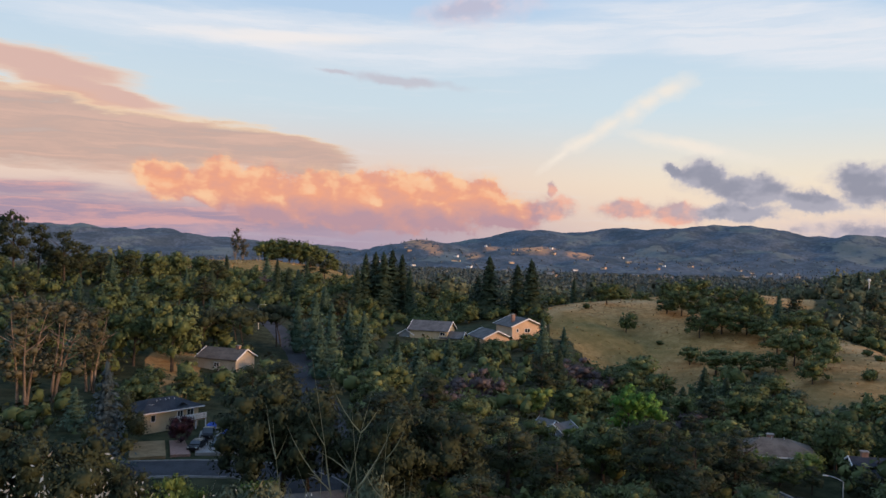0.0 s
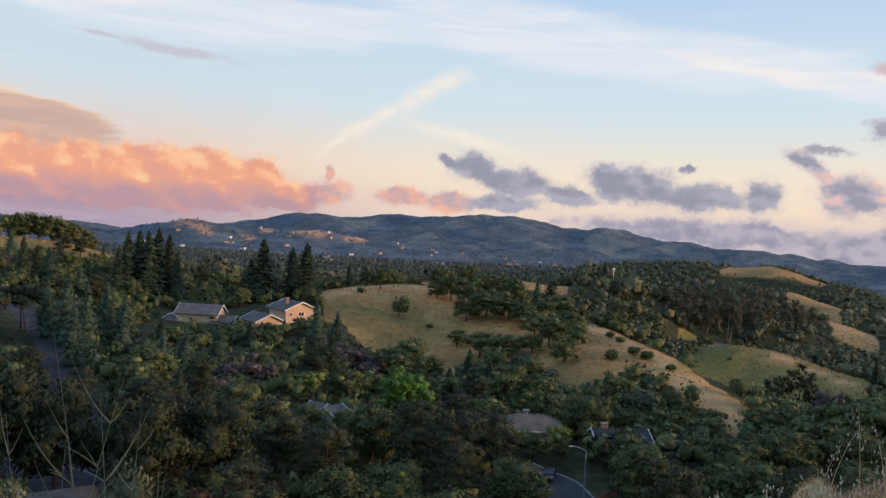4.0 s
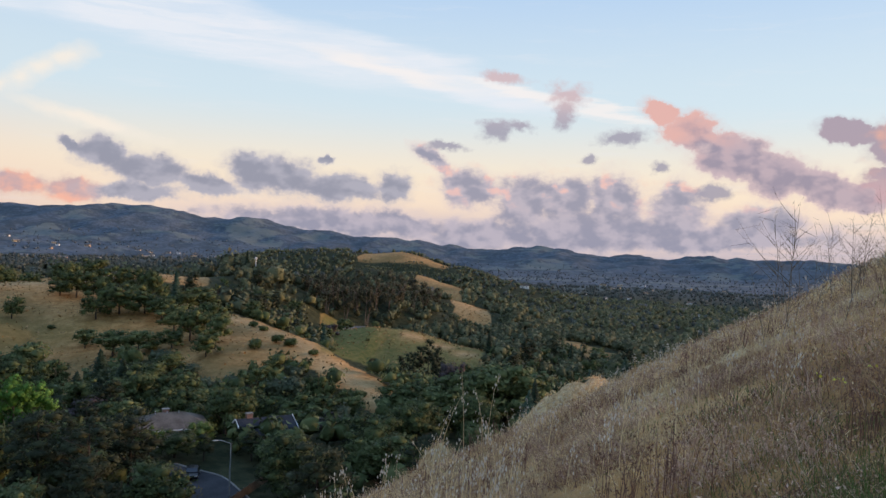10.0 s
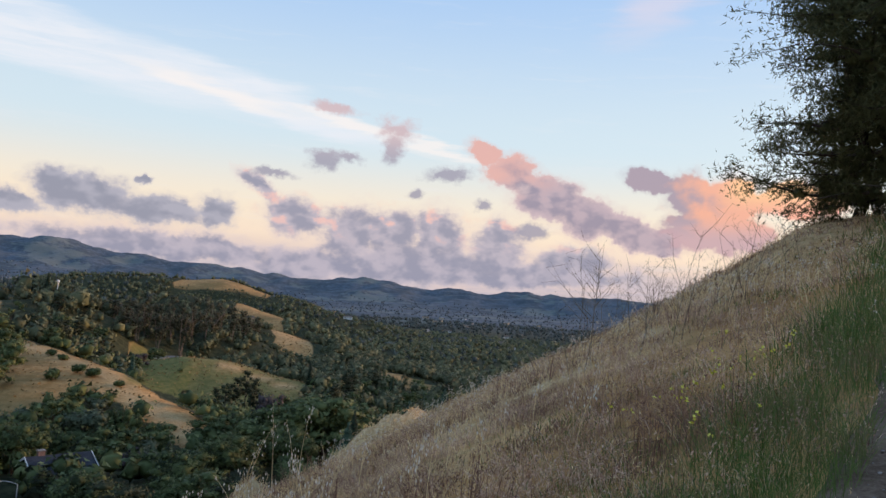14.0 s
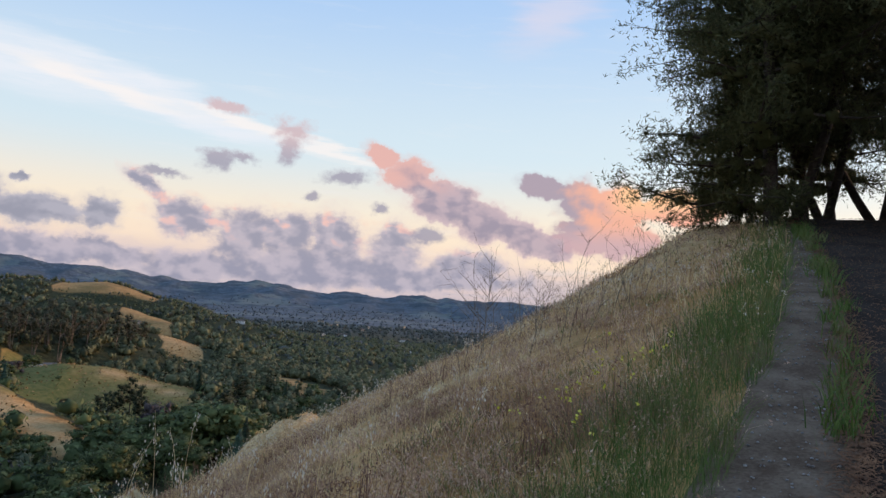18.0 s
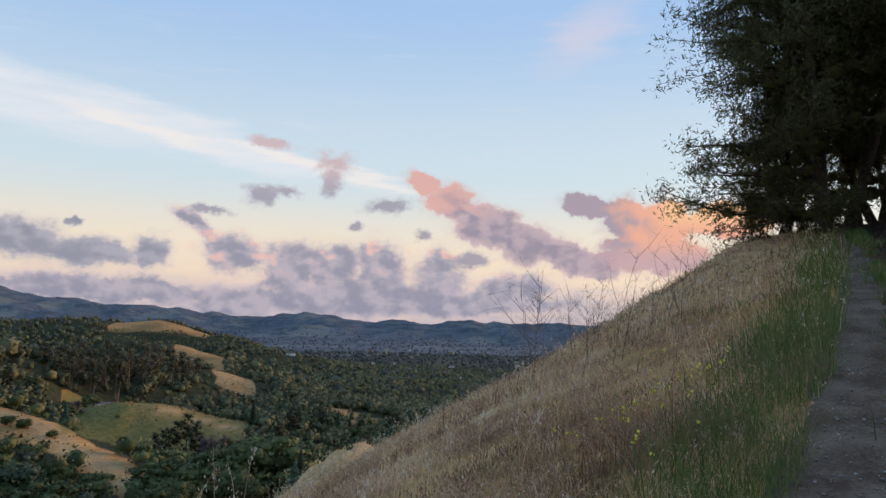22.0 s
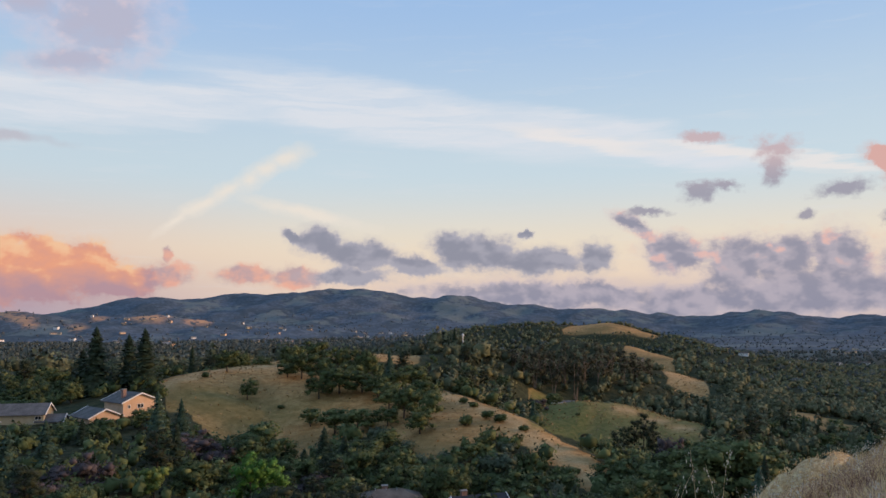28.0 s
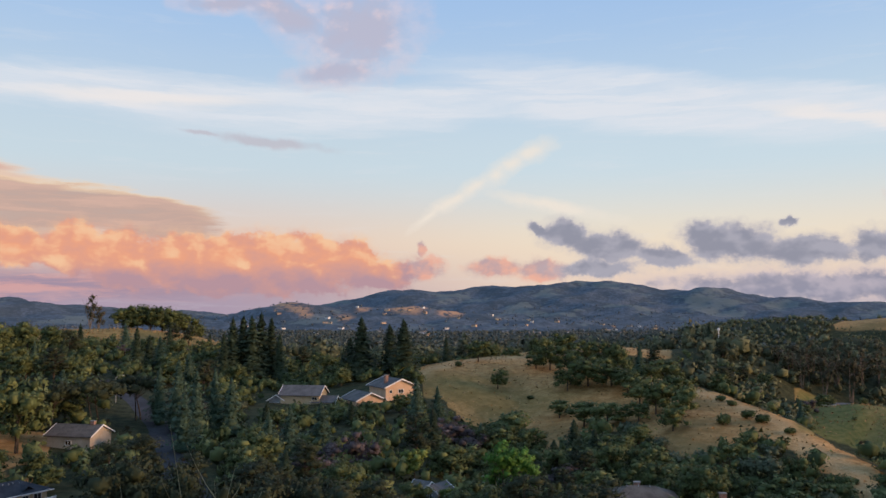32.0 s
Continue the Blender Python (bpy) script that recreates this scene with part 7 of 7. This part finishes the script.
# Far houses of the valley and the slopes: plain walls and roofs a few metres across.
def far_house(azimuth, r, w, h, wall, roof, turn, rise_up=0.0):
    root = stand("far_house", azimuth, r, turn)
    root.location.z += rise_up
    part("wall", shell(w, w * 0.6, h, w * 0.14, wall), root)
    part("roof", gable_roof(w, w * 0.6, h, w * 0.14, 0.5, roof, 0.25), root)
    for u in (-0.28, 0.0, 0.28):
        window_at(root, "f", u * w, h * 0.55, w * 0.14, h * 0.35, w / 2, w * 0.3, 1)
    return tagged(root, "distant pale house among the trees", "house", "far houses")


far_gen = np.random.default_rng(5)
for a0, a1, r0, r1, count, up in [(34, 42, 700, 1300, 7, 0.0), (46, 66, 1100, 2600, 44, 0.5), (8, 30, 1900, 3500, 64, 1.0), (-5, 8, 2000, 3300, 30, 1.0)]:
    for _ in range(count):
        far_house(far_gen.uniform(a0, a1), far_gen.uniform(r0, r1), far_gen.uniform(9, 18), far_gen.uniform(2.6, 4.5), [WHITE, CREAM, BEIGE, PEACH][far_gen.integers(4)], [GREY_SHINGLE, SHINGLE, CONCRETE][far_gen.integers(3)], far_gen.uniform(-50, 50), up)

# Water tank tower on the wooded top.
tw = stand("tower", 28.2, 470, 0)
v, f = tube([(0, 0, 0), (0, 0, 8.5)], [0.3, 0.25], 10)
part("mast", build_mesh("mast", v, f, WHITE), tw)
v, f = tube([(0, 0, 8.5), (0, 0, 8.6), (0, 0, 9.8), (0, 0, 10.0)], [0.3, 0.7, 0.7, 0.2], 12)
part("tank", build_mesh("tank", v, f, WHITE), tw)
tagged(tw, "white tower standing above the wooded hilltop", "tower")

# Drive, front path and yard before the house with the deck.
def slab(name, rows, mat, label, lift=0.2, category="paving"):
    pts = [polar(a, r) for a, r in rows]
    z = max(ground_z(*p) for p in pts) + lift
    k = len(pts)
    v = [(x, y, z) for x, y in pts] + [(x, y, z - 1.2) for x, y in pts]
    me = solid(v, [tuple(range(k))[::-1], tuple(range(k, 2 * k))] + [(i, (i + 1) % k, (i + 1) % k + k, i + k) for i in range(k)], mat, name=name)
    return tagged(new(name, me), label, category, kind="structure")


slab("driveway", [(-16.9, 132), (-14.0, 131), (-14.2, 146), (-16.6, 147)], CONCRETE, "pale concrete driveway with parked cars")
slab("front_walk", [(-18.5, 131.5), (-17.2, 131.5), (-17.6, 141), (-18.6, 141)], BRICK, "brick-paved front walk")
slab("dry_lawn", [(-21.2, 131), (-18.8, 131), (-18.9, 141), (-21.0, 141)], LAWN, "dry brown front lawn", 0.16, "lawn")


def car(azimuth, r, turn, paint, label, length=4.6, width=1.8, height=1.42, pickup=False, z=None):
    root = stand("car", azimuth, r, turn, z)
    L, Wd, H = length / 2, width / 2, height
    if pickup:
        prof = [(-L, 0.35), (L, 0.35), (L, 0.95), (L - 1.2, 1.05), (L - 1.75, H), (L - 3.0, H), (L - 3.1, 1.05), (-L, 1.05)]
    else:
        prof = [(-L, 0.3), (L, 0.3), (L, 0.7), (L - 1.0, 0.88), (L - 1.75, H), (-L + 1.3, H), (-L + 0.55, 0.95), (-L, 0.85)]
    k = len(prof)
    v = [(x, -Wd * (0.86 if z > 1.2 else 1), z) for x, z in prof] + [(x, Wd * (0.86 if z > 1.2 else 1), z) for x, z in prof]
    body = part("body", solid(v, [tuple(range(k)), tuple(range(2 * k - 1, k - 1, -1))] + [(i, i + k, (i + 1) % k + k, (i + 1) % k) for i in range(k)], paint, name="body"), root)
    top = [p for p in prof if p[1] > 1.2]
    x0, x1 = min(p[0] for p in top), max(p[0] for p in top)
    for s in (-1, 1):
        part("side_window", box(x0 + 0.1, s * Wd * 0.94 - 0.02, 1.0, x1 - 0.1 + 0.25, s * Wd * 0.94 + 0.02, H - 0.1, GLASS, "side_window"), root)
    part("windscreen", solid([(x1 + 0.02, -Wd * 0.8, H - 0.05), (x1 + 0.02, Wd * 0.8, H - 0.05), (x1 + 0.62, Wd * 0.88, 0.98), (x1 + 0.62, -Wd * 0.88, 0.98), (x1 + 0.06, -Wd * 0.8, H - 0.02), (x1 + 0.06, Wd * 0.8, H - 0.02), (x1 + 0.68, Wd * 0.88, 1.0), (x1 + 0.68, -Wd * 0.88, 1.0)], [(0, 1, 2, 3), (7, 6, 5, 4), (0, 4, 5, 1), (1, 5, 6, 2), (2, 6, 7, 3), (3, 7, 4, 0)], GLASS, name="windscreen"), root)
    for sx in (-1, 1):
        for s in (-1, 1):
            wv, wf = tube([(sx * L * 0.62, s * (Wd - 0.2), 0.33), (sx * L * 0.62, s * (Wd + 0.03), 0.33)], [0.33, 0.33], 14)
            wh = part("wheel", build_mesh("wheel", wv, wf, RUBBER), root)
            rv, rf = tube([(sx * L * 0.62, s * (Wd - 0.02), 0.33), (sx * L * 0.62, s * (Wd + 0.035), 0.33), (sx * L * 0.62, s * (Wd + 0.036), 0.33)], [0.21, 0.21, 0.01], 12)
            part("rim", build_mesh("rim", rv, rf, STEEL), wh, "metal rim")
        for s in (-1, 1):
            part("headlight" if sx > 0 else "tail_light", box(sx * L - 0.03, s * Wd * 0.72 - 0.17, 0.6, sx * L + 0.03, s * Wd * 0.72 + 0.17, 0.76, LAMPHEAD if sx > 0 else REDLENS, "light"), root)
    if pickup:
        tv, tf = lumps(np.array([(-L + 1.3, 0, 1.35)]), np.array([(1.35, Wd * 0.95, 0.85)]), np.random.default_rng(3), 0.08)
        part("tarp", build_mesh("tarp", tv, tf, BLUETARP), root, "blue tarpaulin over the load bed")
    return tagged(root, label, "car", "parked cars")


car(-16.75, 135.5, -112, BLACKPAINT, "black saloon car parked on the driveway", z=ground_z(*polar(-16.75, 135.5)) + 0.22)
car(-16.0, 142.5, -100, BLACKPAINT, "dark pickup truck with a blue tarpaulin over its bed", 5.6, 1.95, 1.85, True, z=ground_z(*polar(-16, 142.5)) + 0.22)
car(-15.1, 137.0, -118, TEALPAINT, "dark teal pickup truck parked on the driveway", 5.4, 1.9, 1.75, True, z=ground_z(*polar(-15.1, 137)) + 0.22)
car(24.5, 120.5, -95, BLACKPAINT, "dark car parked at the kerb of the lower street", z=ground_z(*polar(24.5, 120.5)) + 0.16)
car(13.9, 103, -20, SILVERPAINT, "silver car parked under the trees")


def street_lamp(azimuth, r, h, turn, arm=1.8):
    root = stand("street_lamp", azimuth, r, turn)
    t = np.linspace(0, 1, 7)
    v, f = tube(np.stack([0 * t, 0 * t, h * t], -1), 0.11 - 0.04 * t, 8)
    part("pole", build_mesh("pole", v, f, STEEL), root)
    v, f = tube(np.stack([-arm * t, 0 * t, h + 0.5 * np.sin(t * 1.57)], -1), 0.05 + 0 * t, 6)
    part("arm", build_mesh("arm", v, f, STEEL), root)
    v, f = lumps(np.array([(-arm - 0.25, 0, h + 0.46)]), np.array([(0.38, 0.16, 0.1)]), np.random.default_rng(2), 0.0)
    part("lamp_head", build_mesh("lamp_head", v, f, LAMPHEAD), root, "pale lamp head")
    return tagged(root, "grey steel street lamp with a curved arm", "street lamp", "street lamps")


street_lamp(27.0, 112, 7.2, 0)
street_lamp(-12.9, 258, 7.5, 180)

# Boards added in place of the dry grassy bank beside the lower street.
fence = stand("fence", 28.2, 112, 66)
for i in range(70):
    part("board", box(-7 + 0.2 * i, -0.02, 0, -6.82 + 0.2 * i, 0.02, 1.3 + 0.05 * math.sin(i * 1.7), WOODEN, "board"), fence)
for i in range(8):
    part("post", box(-7 + 2 * i, 0.03, 0, -6.88 + 2 * i, 0.15, 1.4, WOODEN, "post"), fence)
tagged(fence, "upright brown boards standing in for a dry grassy bank", "fence")
